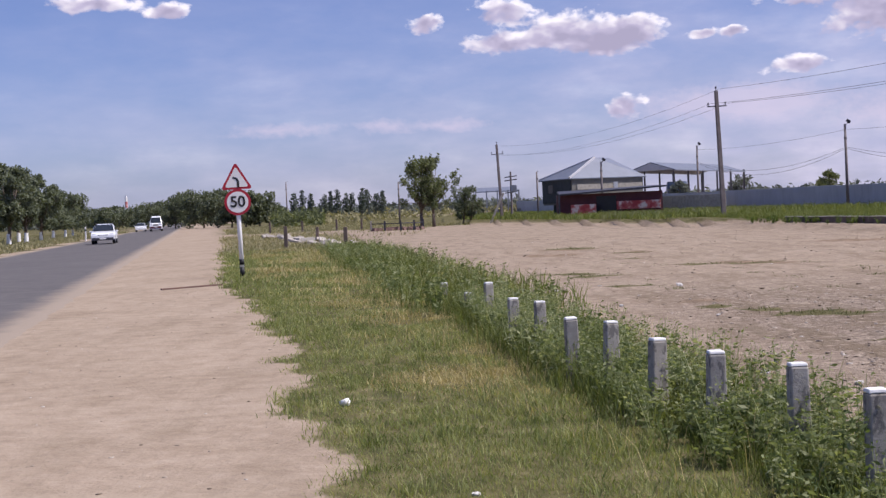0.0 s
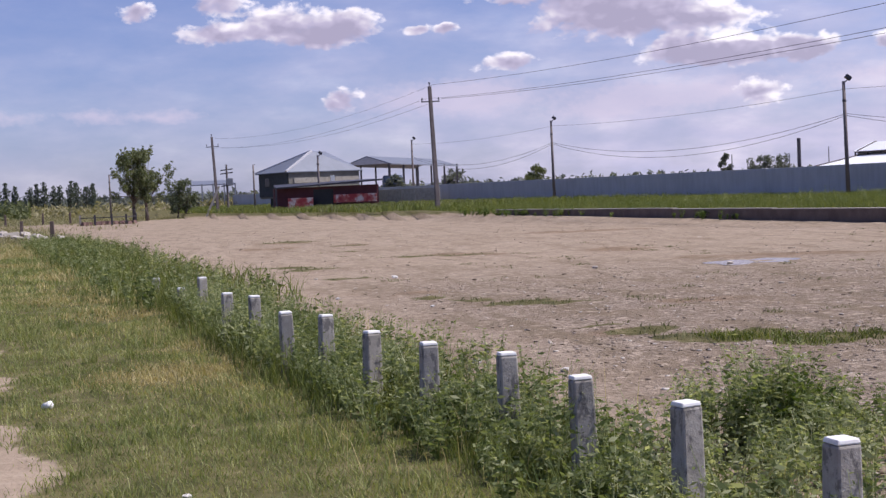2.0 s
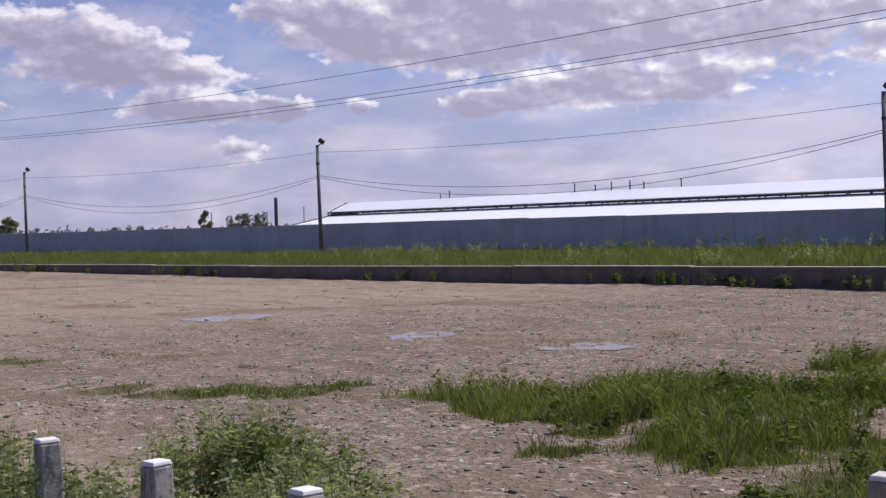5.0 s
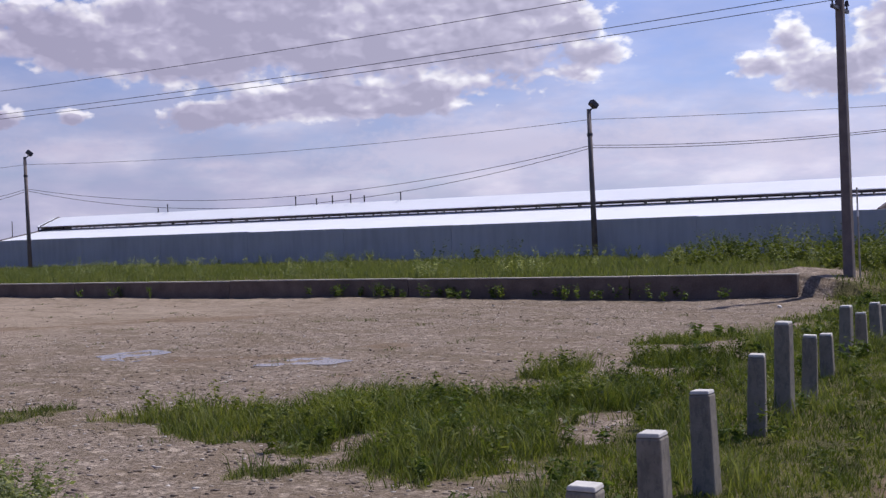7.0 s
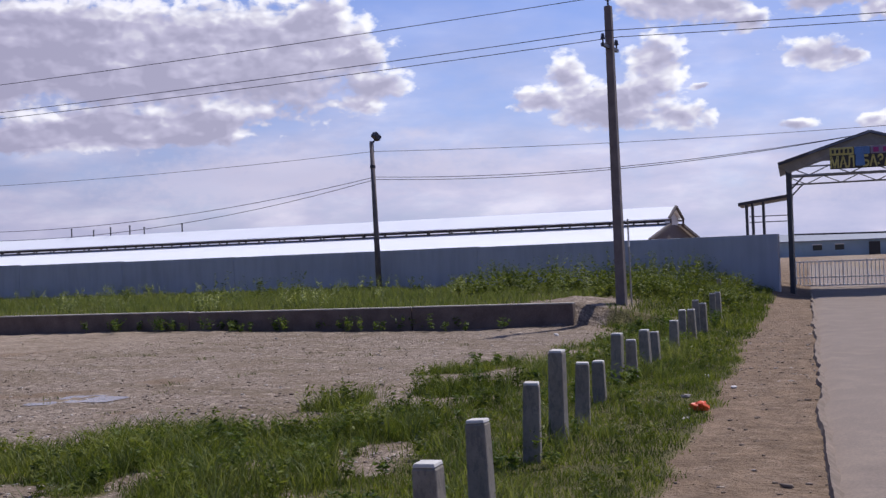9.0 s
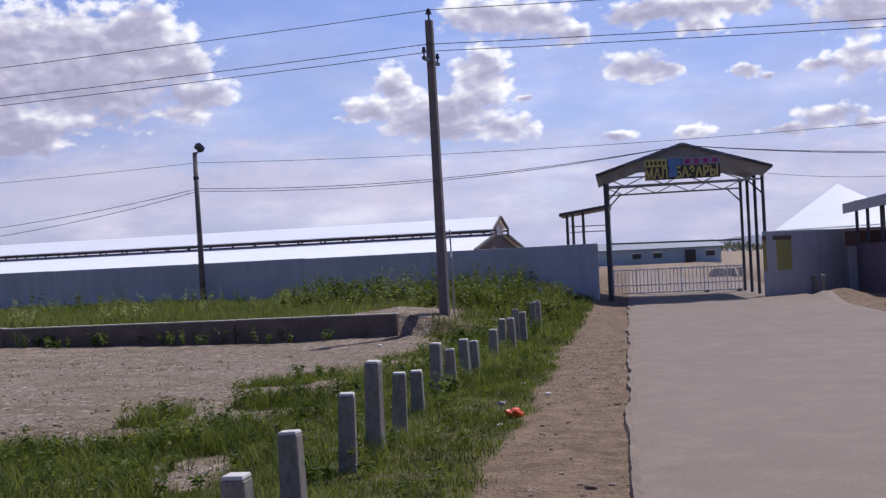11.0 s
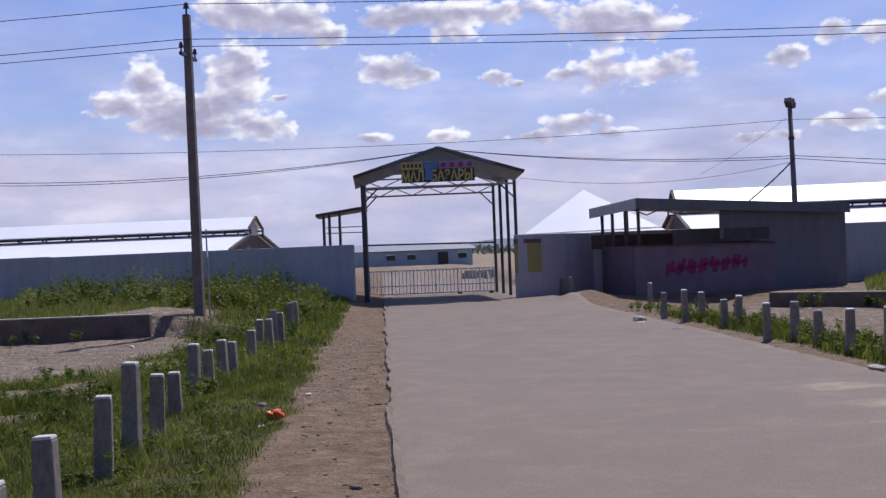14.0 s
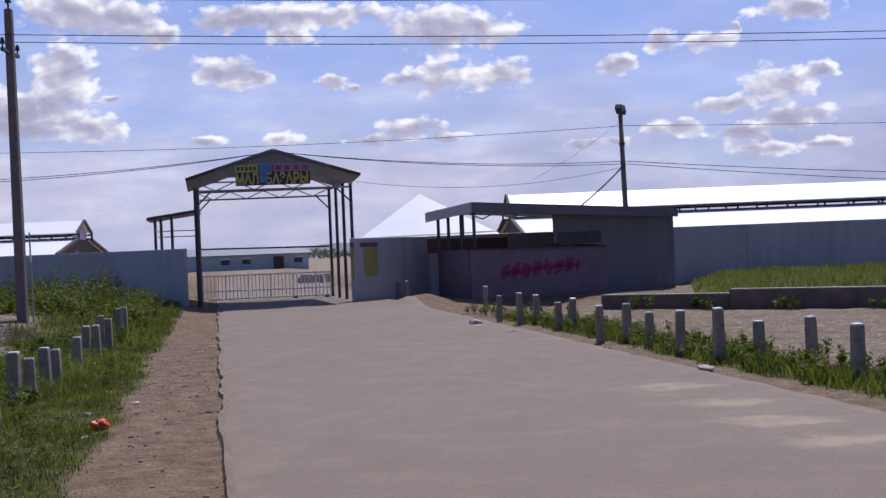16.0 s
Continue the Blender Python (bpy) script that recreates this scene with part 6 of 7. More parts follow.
x, y = scatter(144, 9, 36, -6, 6, 420, lambda x, y, r: (grassy(x, y) > 0.3 + 0.6 * r) & (lane_right(x) - y > 0.15) & (lane_right(x) - y < 3))
blades("bank_grass", x, y, 0.17, 0.018, 0.7, M_GRASS, "fresh green grass round the posts beside the gate road", 145)
x, y = scatter(154, 11, 34, -5, 5, 4.5, lambda x, y, r: (lane_right(x) - y > 0.35) & (lane_right(x) - y < 1.9))
weeds("weeds", x, y, 0.25, M_GRASS, "green weeds round the posts beside the gate road", 155, 50, 0.04, 0.26)
x, y = scatter(146, 4.5, 38, 3, 15, 1.3, lambda x, y, r: (grassy(x, y) > 0.6) & (np.abs(y - (0.317 * x + 2.3)) < 1.0))
weeds("weeds", x, y, 0.26, M_GRASS, "low green weeds at the foot of the posts", 147, 40, 0.03, 0.2)


x, y = scatter(182, 25, 45, 9, 18, 170, lambda x, y, r: (grassy(x, y) > 0.2 + 0.5 * r) & (y > lane_left(x) + 1.1) & (x * NX + y * NY > P_PAR - 1) & (-x * NY + y * NX < 9.5) & (np.hypot(x - 26.9, y - 13.9) > 1.3))
blades("bank_grass", x, y, 0.20, 0.016, 0.7, M_GRASS, "fresh green grass between the pole and the gate", 183)
x, y = scatter(184, 29, 44.5, 9.5, 18, 3.2, lambda x, y, r: (y > lane_left(x) + 1.6 + 0.4 * r) & (-x * NY + y * NX < 9.5) & (x * NX + y * NY > 29.5) & (x * NX + y * NY < 43.4) & (fuzz(x, y, 1.0, 3.0) > r - 0.8))
weeds("weeds", x, y, 0.55, M_GRASS, "dark green weeds beside the last posts before the gate", 185, 90, 0.05, 0.34)


def in_field(x, y):
    p, s = x * NX + y * NY, -x * NY + y * NX
    return (p > P_PAR + 0.2) & (p < np.interp(s, *WALL_P) - 0.1) & (s > 7.8 + 0.8 * fuzz(x, y, 1.0) + 2.6 * smooth(35, 31, p)), p, s


f1 = lambda x, y, r: in_field(x, y)[0] & (y < 80) & (r < 0.5 + 0.5 * fuzz(x, y, 0.4, 9) + 0.35)
x, y = scatter(160, 16, 50, 14, 80, 110, f1)
tall = 0.8 + 0.35 * fuzz(x, y, 0.35, 3.0)
blades("meadow_grass", x, y, 0.34 * tall, 0.018, 0.6, M_MEADOW, "bright green meadow grass on the raised ground before the wall", 161)
x, y = scatter(162, 2, 46, 80, 215, 18, lambda x, y, r: in_field(x, y)[0])
blades("meadow_grass", x, y, 0.42, 0.055, 0.7, M_MEADOW, "bright green meadow grass on the raised ground before the wall", 163)
x, y = scatter(164, 24, 49, 14, 60, 0.5, lambda x, y, r: in_field(x, y)[0] & (r < 0.25 + 0.75 * (fuzz(x, y, 0.5, 2) > 0.3)))
weeds("weeds", x, y, 0.6, M_WEED, "darker tall weeds in the meadow before the wall", 165, 80, 0.04, 0.3)
x, y = scatter(166, 25, 46, 11.5, 36, 5.5, lambda x, y, r: in_field(x, y)[0] & (x * NX + y * NY > 33) & (fuzz(x, y, 0.8, 4.0) + 0.5 * fuzz(x, y, 2.0, 7.0) > r * 0.7 - 0.25 + 1.1 * smooth(11, 24, -x * NY + y * NX)))
weeds("weeds", x, y, np.clip(0.72 + 0.45 * fuzz(x, y, 1.1, 6.0), 0.35, 1.15), M_GRASS, "shoulder-high dark green weeds against the wall near the gate", 167, 110, 0.055, 0.36)
x, y = scatter(168, 11, 29, 10, 66, 8.0, lambda x, y, r: (np.abs(x * NX + y * NY - P_PAR + 0.4) < 0.32) & (fuzz(x, y, 0.6, 5) > 0.35 * r - 0.15))
weeds("weeds", x, y, 0.34, M_LUSH, "green weeds at the foot of the retaining wall", 169, 50, 0.045, 0.3)
x, y = scatter(178, 11, 29, 13, 66, 60, lambda x, y, r: (np.abs(x * NX + y * NY - P_PAR - 0.3) < 0.2) & (-x * NY + y * NX > 9) & (fuzz(x, y, 0.9, 3) > r - 0.5))
blades("edge_grass", x, y, 0.22, 0.014, 1.0, M_MEADOW, "grass hanging over the top of the retaining wall", 179)
x, y = scatter(180, 20, 34, -30, 0, 3.0, lambda x, y, r: (np.abs(x * NX + y * NY - right_par(-x * NY + y * NX) + 0.45) < 0.35) & (fuzz(x, y, 0.7, 5) > 0.3 * r - 0.4) & (-x * NY + y * NX < -6))
weeds("weeds", x, y, 0.36, M_LUSH, "green weeds at the foot of the retaining wall", 181, 50, 0.045, 0.3)
fr_ = lambda x, y, r: (x * NX + y * NY > right_par(-x * NY + y * NX) + 0.25) & (x * NX + y * NY < 48) & (-x * NY + y * NX < -6.5)
x, y = scatter(170, 26, 58, -45, 3, 90, lambda x, y, r: fr_(x, y, r) & (x * NY - y * NX > 0.235 * (x * NX + y * NY) + 0.4))
blades("meadow_grass", x, y, 0.22, 0.018, 0.7, M_MEADOW, "bright green meadow grass beside the kiosk", 171)
# rough grass by the main road and beyond the forecourt
x, y = scatter(172, -75, -10, 40, 230, 5, lambda x, y, r: (x < road_right(y) - 9) & (x > road_right(y) - 32))
blades("verge_grass", x, y, 0.30, 0.08, 0.7, M_STEPPE, "dry green verge grass across the road", 173)
x, y = scatter(174, -30, 22, 66, 230, 7, lambda x, y, r: (grassy(x, y) > 0.3 + 0.5 * r) & (x * NX + y * NY < P_PAR))
blades("rough_grass", x, y, 0.26, 0.06, 0.8, M_STEPPE, "rough yellow-green grass beyond the forecourt", 175)
x, y = scatter(176, 9, 25, 90, 113, 34, lambda x, y, r: (x > 0.122 * y + 0.6 * fuzz(x, y, 1.0, 3.0)))
blades("rough_grass", x, y, 0.40, 0.035, 0.8, M_SCRUB, "dense green growth before the stall and pole", 177)


def crown_points(r, n, lumps):
    """Points in a set of flattened lumps (x, y, z, radius)."""
    out = []
    wts = np.array([l[3] ** 2 for l in lumps])
    cnt = (n * wts / wts.sum()).astype(int) + 1
    for (cx, cy, cz, cr), m in zip(lumps, cnt):
        v = r.normal(size=(m, 3))
        v /= np.linalg.norm(v, axis=1, keepdims=True)
        rad = cr * (r.uniform(0.0, 1.0, m) ** 0.45 * 1.15)[:, None]
        out.append(v * rad * np.array([1, 1, 0.85]) + np.array([cx, cy, cz]))
    return np.concatenate(out)


def tree(x, y, h, width, seed, label, stems=1, bare=0.25, leaf=0.16, n=2600, mat=None, white=False, group="", limbs=0, lump=(0.09, 0.17)):
    r = np.random.default_rng(seed)
    z = float(height(x, y))
    root = thing("tree", label, "tree", group, (x, y, z))
    lumps = []
    for s in range(stems):
        a = r.uniform(0, 6.28)
        ox, oy = (0.0, 0.0) if stems == 1 else ((s - (stems - 1) / 2) * width * 0.22, r.uniform(-0.2, 0.2))
        g = Geo()
        base, fork = Vector((ox, oy, -0.15)), Vector((ox + r.uniform(-0.2, 0.2), oy, h * (bare + 0.2)))
        g.tube(base, base.lerp(fork, 0.5), h * 0.028, h * 0.021, 9).tube(base.lerp(fork, 0.5), fork, h * 0.021, h * 0.015, 9)
        nl = limbs or (15 if stems > 1 else 18)
        for k in range(nl):
            a = r.uniform(0, 6.28)
            f_ = (k + 0.5) / nl
            zz = h * (bare + (1 - bare) * (0.12 + 0.82 * f_))
            rr = width * 0.5 * r.uniform(0.3, 0.92) * math.sin(math.pi * (0.14 + 0.76 * f_)) ** 0.6
            tip = Vector((ox * 0.8 + math.cos(a) * rr, oy + math.sin(a) * rr, zz))
            g.tube(base.lerp(fork, r.uniform(0.55, 1.0)), tip, h * 0.008, h * 0.002, 5)
            lumps.append((tip.x, tip.y, tip.z, width * r.uniform(*lump)))
            if limbs:
                # twigs that reach up and out past the limb
                for j in (1, 2):
                    lumps.append((tip.x * (1 + 0.10 * j), tip.y * (1 + 0.10 * j), tip.z + h * 0.045 * j, width * lump[0] * (1.1 - 0.3 * j)))
        lumps.append((ox * 0.6, oy, h * 0.88, width * 0.14))
        lumps.append((ox * 0.6, oy, h * (bare + 0.4 * (1 - bare)), width * 0.24))
        part("trunk", g, M_BARK, root, smooth=True)
        if white:
            part("whitewash", Geo().tube(base, base + Vector((0, 0, 1.2)), h * 0.031, h * 0.027, 9), M_WHITE, root, "whitewashed trunk base")
    c = crown_points(r, n, lumps)
    co, f = leaves(c, np.full(len(c), leaf), seed + 5, 1.2)
    cr = new("crown", np_mesh("crown", co, f, mat or M_TREE, 4))
    cr.parent = root
    return root


q = pa(-0.68, 124)
tree(q.x, q.y, high(2.28, 124) + 0.2, 5.2, 301, "dark green broad tree with two thin trunks beside the forecourt", 2, 0.2, 0.12, 13000, limbs=26, lump=(0.045, 0.10))
q = pa(1.05, 134)
tree(q.x, q.y, 3.9, 3.9, 302, "low rounded dark green bush-like tree", 2, 0.06, 0.12, 5200, M_BELT, limbs=18, lump=(0.06, 0.11))
rng = random.Random(31)
for k, (az, d, el) in enumerate(((-19.3, 120, 3.0), (-18.5, 128, 2.75), (-17.8, 138, 2.45), (-17.2, 150, 2.2), (-16.7, 165, 1.75), (-16.2, 180, 1.45), (-15.9, 200, 1.15), (-20.0, 112, 3.1), (-18.1, 146, 2.2))):
    q = pa(az, d)
    tree(q.x, q.y, high(el, d), d * 0.033, 320 + k, "dense green roadside tree with a whitewashed trunk", 1, 0.14, 0.22, 4200, M_BELT, True, "trees along the road")
for k, (az, d, el, w) in enumerate(((-14.6, 330, 0.62, 9), (-14.0, 340, 0.7, 9), (-13.0, 330, 0.72, 9), (-12.2, 300, 0.85, 8), (-11.6, 280, 1.1, 8), (-11.0, 262, 1.25, 8.5), (-10.4, 255, 1.2, 8), (-9.8, 246, 1.25, 8), (-9.2, 240, 1.2, 8), (-8.6, 236, 1.15, 7.5), (-8.0, 236, 1.0, 7.5), (-7.6, 240, 0.7, 7))):
    q = pa(az, d)
    tree(q.x, q.y, high(el, d), w, 340 + k, "dark green tree in the belt along the road", 1, 0.06, 0.36, 2600, M_BELT, False, "tree belt")
for k, az in enumerate((-6.45, -6.1, -5.75, -5.15, -4.85, -4.55, -4.2, -3.95, -3.5, -3.25, -2.85, -2.6)):
    d = 420 + 14 * math.sin(k * 2.1)
    h = high(0.85 + 0.28 * (math.sin(k * 1.7) * 0.5 + 0.5), d)
    q = pa(az, d)
    pr_ = np.random.default_rng(360 + k)
    rt = thing("poplar", "tall narrow dark poplar in a far row", "tree", "poplar row", (q.x, q.y, 0))
    part("trunk", Geo().tube((0, 0, -0.2), (0, 0, h * 0.5), 0.2, 0.1, 7), M_BARK, rt)
    wd = pr_.uniform(1.3, 1.9)
    c = crown_points(pr_, 500, [(pr_.uniform(-0.2, 0.2), 0, h * f, wd * (0.75 if 0.15 < f < 0.8 else 0.45)) for f in (0.12, 0.25, 0.4, 0.55, 0.7, 0.82, 0.93)])
    co, f = leaves(c, np.full(len(c), 0.45), 380 + k, 1.3)
    cw = new("crown", np_mesh("crown", co, f, M_POPLAR, 4))
    cw.parent = rt


def belt(name, a0, a1, d, el, n, size, seed, mat, label):
    """A far strip of scrub or woods as one mass."""
    r = np.random.default_rng(seed)
    az = r.uniform(a0, a1, n)
    dd = d * r.uniform(0.96, 1.06, n)
    top = (high(el, d)) * (0.62 + 0.38 * np.abs(fuzz(az * 3, az * 0, 2.0, seed)) + 0.12 * r.normal(size=n))
    zz = np.clip(top, 0.4, None) * r.uniform(0.02, 1, n) ** 0.6
    c = np.stack([dd * np.sin(np.radians(az)), dd * np.cos(np.radians(az)), zz], -1)
    co, f = leaves(c, np.full(n, size), seed + 1, 1.3)
    return tagged(new(name, np_mesh(name, co, f, mat, 4)), label, "trees", kind="stuff")


belt("far_woods", -9, 14, 520, 0.42, 5200, 1.5, 401, M_HAZETREE, "hazy far belt of scrub and trees")
belt("far_woods", -21, -8, 600, 0.62, 4200, 1.7, 403, M_HAZETREE, "hazy far belt of scrub and trees")
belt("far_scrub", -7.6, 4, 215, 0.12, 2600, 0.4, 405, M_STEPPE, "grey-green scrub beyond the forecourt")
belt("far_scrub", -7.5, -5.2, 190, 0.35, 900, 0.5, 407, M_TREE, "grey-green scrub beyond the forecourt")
belt("far_woods", 10, 31, 330, 0.52, 4200, 0.8, 409, M_HAZETREE, "hazy tree tops beyond the wall")
belt("far_woods", 60, 105, 700, 0.3, 5200, 1.8, 411, M_HAZETREE, "hazy far belt of scrub and trees")
for k, (az, d, el, w) in enumerate(((16.5, 190, 0.82, 4.0), (24.7, 210, 1.0, 2.6), (26.2, 230, 0.85, 5), (27.0, 230, 0.85, 5), (10.4, 150, 0.62, 3), (12.9, 180, 0.75, 5))):
    q = pa(az, d)
    tree(q.x, q.y, high(el, d), w, 420 + k, "rounded dark tree top beyond the wall", 1, 0.1, 0.26, 1300, M_HAZETREE if k not in (0,) else None)

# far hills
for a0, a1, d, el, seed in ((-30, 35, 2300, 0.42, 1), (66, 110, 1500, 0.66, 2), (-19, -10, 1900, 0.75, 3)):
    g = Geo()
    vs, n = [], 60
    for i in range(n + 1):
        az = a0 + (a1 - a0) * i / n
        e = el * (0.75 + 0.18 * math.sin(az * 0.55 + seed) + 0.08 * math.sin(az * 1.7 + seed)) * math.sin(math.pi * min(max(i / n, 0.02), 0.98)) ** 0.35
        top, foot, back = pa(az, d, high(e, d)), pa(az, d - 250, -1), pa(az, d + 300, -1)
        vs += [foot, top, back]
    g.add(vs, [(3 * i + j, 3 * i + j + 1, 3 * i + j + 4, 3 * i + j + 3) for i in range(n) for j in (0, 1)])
    tagged(part("far_hill", g, M_HAZEHILL, smooth=True), "low hazy blue-grey hills on the horizon", "hill", kind="structure")

# ---- road sign ----
SG = pa(-9.05, 36.0)
rs = thing("road_sign", "bend warning triangle above a round 50 limit on a banded post", "road sign", "", (SG.x, SG.y, float(height(SG.x, SG.y))))
yaw_s = math.atan2(-SG.x, SG.y)
rs.rotation_euler = (0, radians(-1.2), yaw_s)
part("post", Geo().tube((0, 0.085, -0.3), (0, 0.085, 2.95), 0.06, 0.06, 14), M_WHITE, rs, "white painted steel post", smooth=True)
for z0_, z1_ in ((0.02, 0.27), (0.34, 0.5)):
    part("band", Geo().tube((0, 0.085, z0_), (0, 0.085, z1_), 0.064, 0.064, 14), M_BLACK, rs, "black painted band", smooth=True)


def plate(outline, y, thick, mat, name, parent, label=""):
    n = len(outline)
    vs = [(x, y, z) for x, z in outline] + [(x, y + thick, z) for x, z in outline]
    return part(name, Geo().add(vs, [tuple(range(n)), tuple(reversed(range(n, 2 * n)))] + [(i, n + i, n + (i + 1) % n, (i + 1) % n) for i in range(n)]), mat, parent, label)


def round_tri(cx, cz, r, rc=0.05):
    pts = []
    for k in range(3):
        a = radians(90 + 120 * k)
        px, pz = cx + math.cos(a) * (r - 2 * rc), cz + math.sin(a) * (r - 2 * rc)
        for j in range(5):
            b = a + radians(-60 + 30 * j)
            pts.append((px + math.cos(b) * rc, pz + math.sin(b) * rc))
    return pts


def disc(cx, cz, r, n=40):
    return [(cx + math.cos(i * 2 * math.pi / n) * r, cz + math.sin(i * 2 * math.pi / n) * r) for i in range(n)]


ZC, ZT = 2.06, 2.66
tri = plate(round_tri(0, ZT, 0.50), 0.0, 0.012, M_RED, "triangle_plate", rs, "red-bordered warning plate")
plate(round_tri(0, ZT, 0.38, 0.04), -0.004, 0.004, M_WHITE, "face", tri)
arrow = [(0.045, ZT - 0.17), (0.045, ZT + 0.0), (0.0, ZT + 0.09), (-0.11, ZT + 0.13), (-0.14, ZT + 0.09), (-0.045, ZT + 0.05), (-0.02, ZT - 0.01), (-0.02, ZT - 0.17)]
plate([(x + 0.03, z - 0.03) for x, z in arrow], -0.008, 0.004, M_BLACK, "bend_symbol", tri)
dsc = plate(disc(0, ZC, 0.36), 0.0, 0.012, M_RED, "round_plate", rs, "red-ringed speed limit plate")
plate(disc(0, ZC, 0.29), -0.004, 0.004, M_WHITE, "face", dsc)
cu = bpy.data.curves.new("number", "FONT")
cu.body, cu.size, cu.extrude, cu.align_x, cu.align_y, cu.offset = "50", 0.42, 0.003, "CENTER", "CENTER", 0.008
tmp = new("number", cu)
nm = bpy.data.meshes.new_from_object(tmp.evaluated_get(bpy.context.evaluated_depsgraph_get()))
bpy.data.objects.remove(tmp)
nm.materials.clear()
nm.materials.append(M_BLACK)
num = new("number", nm)
num.parent = dsc
num.matrix_basis = Matrix.Translation((0, -0.009, ZC)) @ Matrix.Rotation(math.pi / 2, 4, "X")
for z in (ZC, ZT):
    part("bracket", Geo().box((0, 0.03, z), (0.2, 0.05, 0.04)), M_GREYSTEEL, rs)


# ---- vehicles ----
def vehicle(x, y, heading, L, Wd, H, profile, name, label, lower=None):
    """profile: side outline (along, up) as fractions, bonnet at +; glass above the waist."""
    root = thing(name, label, "car" if name != "minibus" else "minibus", "traffic on the road", (x, y, float(height(x, y)) + 0.06))
    root.rotation_euler = (0, 0, heading)
    n = len(profile)
    vs = []
    for sx in (-1, 1):
        for a, u in profile:
            tuck = 1.0 if u < 0.58 else 1.0 - 0.32 * (u - 0.58) / 0.42
            vs.append((sx * Wd / 2 * tuck, -a * L, u * H))
    g = Geo().add(vs, [tuple(range(n)), tuple(reversed(range(n, 2 * n)))] + [(i, n + i, n + (i + 1) % n, (i + 1) % n) for i in range(n)])
    part("body", g, M_CAR, root, bevel=0.05, smooth=False)
    return root


def fit_out(root, L, Wd, H, wind, axles, r, bumper):
    (a0, u0), (a1, u1) = wind
    d = Vector((0, -(a1 - a0) * L, (u1 - u0) * H))
    up = 0.86
    w0, w1 = Wd * 0.44, Wd * 0.36
    off = Vector((0, -0.03, 0.02))
    p = [Vector((-w0, -a0 * L, u0 * H)), Vector((w0, -a0 * L, u0 * H)), Vector((w1, -a1 * L, u1 * H)), Vector((-w1, -a1 * L, u1 * H))]
    part("windscreen", Geo().add([q + off for q in p] + [q - off for q in p], [(0, 1, 2, 3), (7, 6, 5, 4), (0, 4, 5, 1), (1, 5, 6, 2), (2, 6, 7, 3), (3, 7, 4, 0)]), M_GLASS, root)
    for sx in (-1, 1):
        part("side_window", Geo().box((sx * Wd * 0.465, L * 0.08, H * 0.76), (0.05, L * 0.42, H * 0.24), taper=0.85), M_GLASS, root)
        part("headlight", Geo().box((sx * Wd * 0.36, -L * 0.475, H * 0.47), (Wd * 0.2, 0.16, H * 0.09)), M_LAMP, root, bevel=0.02)
        part("mirror", Geo().box((sx * Wd * 0.55, -L * 0.17, H * 0.62), (0.2, 0.1, 0.14)), M_CAR, root, bevel=0.03)
        for a in axles:
            w = part("wheel", Geo().tube((sx * Wd * 0.38, -a * L, r), (sx * Wd * 0.5, -a * L, r), r, r, 18), M_TYRE, root)
            part("rim", Geo().tube((sx * Wd * 0.49, -a * L, r), (sx * Wd * 0.508, -a * L, r), r * 0.6, r * 0.55, 14), M_GREYSTEEL, w)
    part("grille", Geo().box((0, -L * 0.492, H * 0.42), (Wd * 0.44, 0.06, H * 0.09)), M_BLACK, root, "black grille", bevel=0.01)
    part("bumper", Geo().box((0, -L * 0.492, H * 0.25), (Wd * 0.92, 0.14, H * 0.14)), bumper, root, bevel=0.03)
    part("plate_bar", Geo().box((0, -L * 0.515, H * 0.27), (0.5, 0.03, 0.11)), M_WHITE, root)


SEDAN = [(0.5, 0.22), (0.5, 0.45), (0.46, 0.55), (0.22, 0.64), (0.02, 0.97), (-0.2, 1.0), (-0.36, 0.9), (-0.47, 0.66), (-0.5, 0.6), (-0.5, 0.22)]
VAN = [(0.5, 0.14), (0.5, 0.34), (0.46, 0.44), (0.36, 0.52), (0.24, 0.93), (0.1, 1.0), (-0.46, 1.0), (-0.5, 0.94), (-0.5, 0.14)]
head = math.atan2(0.19, 1.0)
c1 = vehicle(-26.9, 103, head, 4.4, 1.8, 1.56, SEDAN, "car", "white compact SUV driving on the asphalt road")
fit_out(c1, 4.4, 1.8, 1.56, ((0.23, 0.66), (0.03, 0.95)), (0.31, -0.29), 0.33, M_STEEL)
part("roof_rail", Geo().beam((-0.62, -0.1, 1.57), (-0.62, 1.4, 1.55), 0.05), M_STEEL, c1)
part("roof_rail", Geo().beam((0.62, -0.1, 1.57), (0.62, 1.4, 1.55), 0.05), M_STEEL, c1)
for x, y in ((-52.0, 224), (-52.6, 238)):
    c2 = vehicle(x, y, head, 4.4, 1.75, 1.5, SEDAN, "car", "white saloon car far along the road")
    fit_out(c2, 4.4, 1.75, 1.5, ((0.23, 0.66), (0.03, 0.95)), (0.31, -0.29), 0.31, M_CAR)
v1 = vehicle(-47.8, 217, head, 5.6, 2.0, 2.5, VAN, "minibus", "white minibus with a dark red lower front")
fit_out(v1, 5.6, 2.0, 2.5, ((0.35, 0.54), (0.25, 0.9)), (0.34, -0.3), 0.36, M_REDWALL)

# roadside delineators
for az, d in ((-15.4, 128), (-15.0, 160), (-14.7, 190)):
    q = pa(az, d)
    dl = thing("marker_post", "slim white roadside marker post", "marker post", "road markers", (q.x, q.y, 0))
    part("post", Geo().box((0, 0, 0.6), (0.14, 0.14, 1.6), taper=0.9), M_WHITE, dl, bevel=0.02)
    part("band", Geo().box((0, 0, 1.1), (0.15, 0.15, 0.18)), M_BLACK, dl)

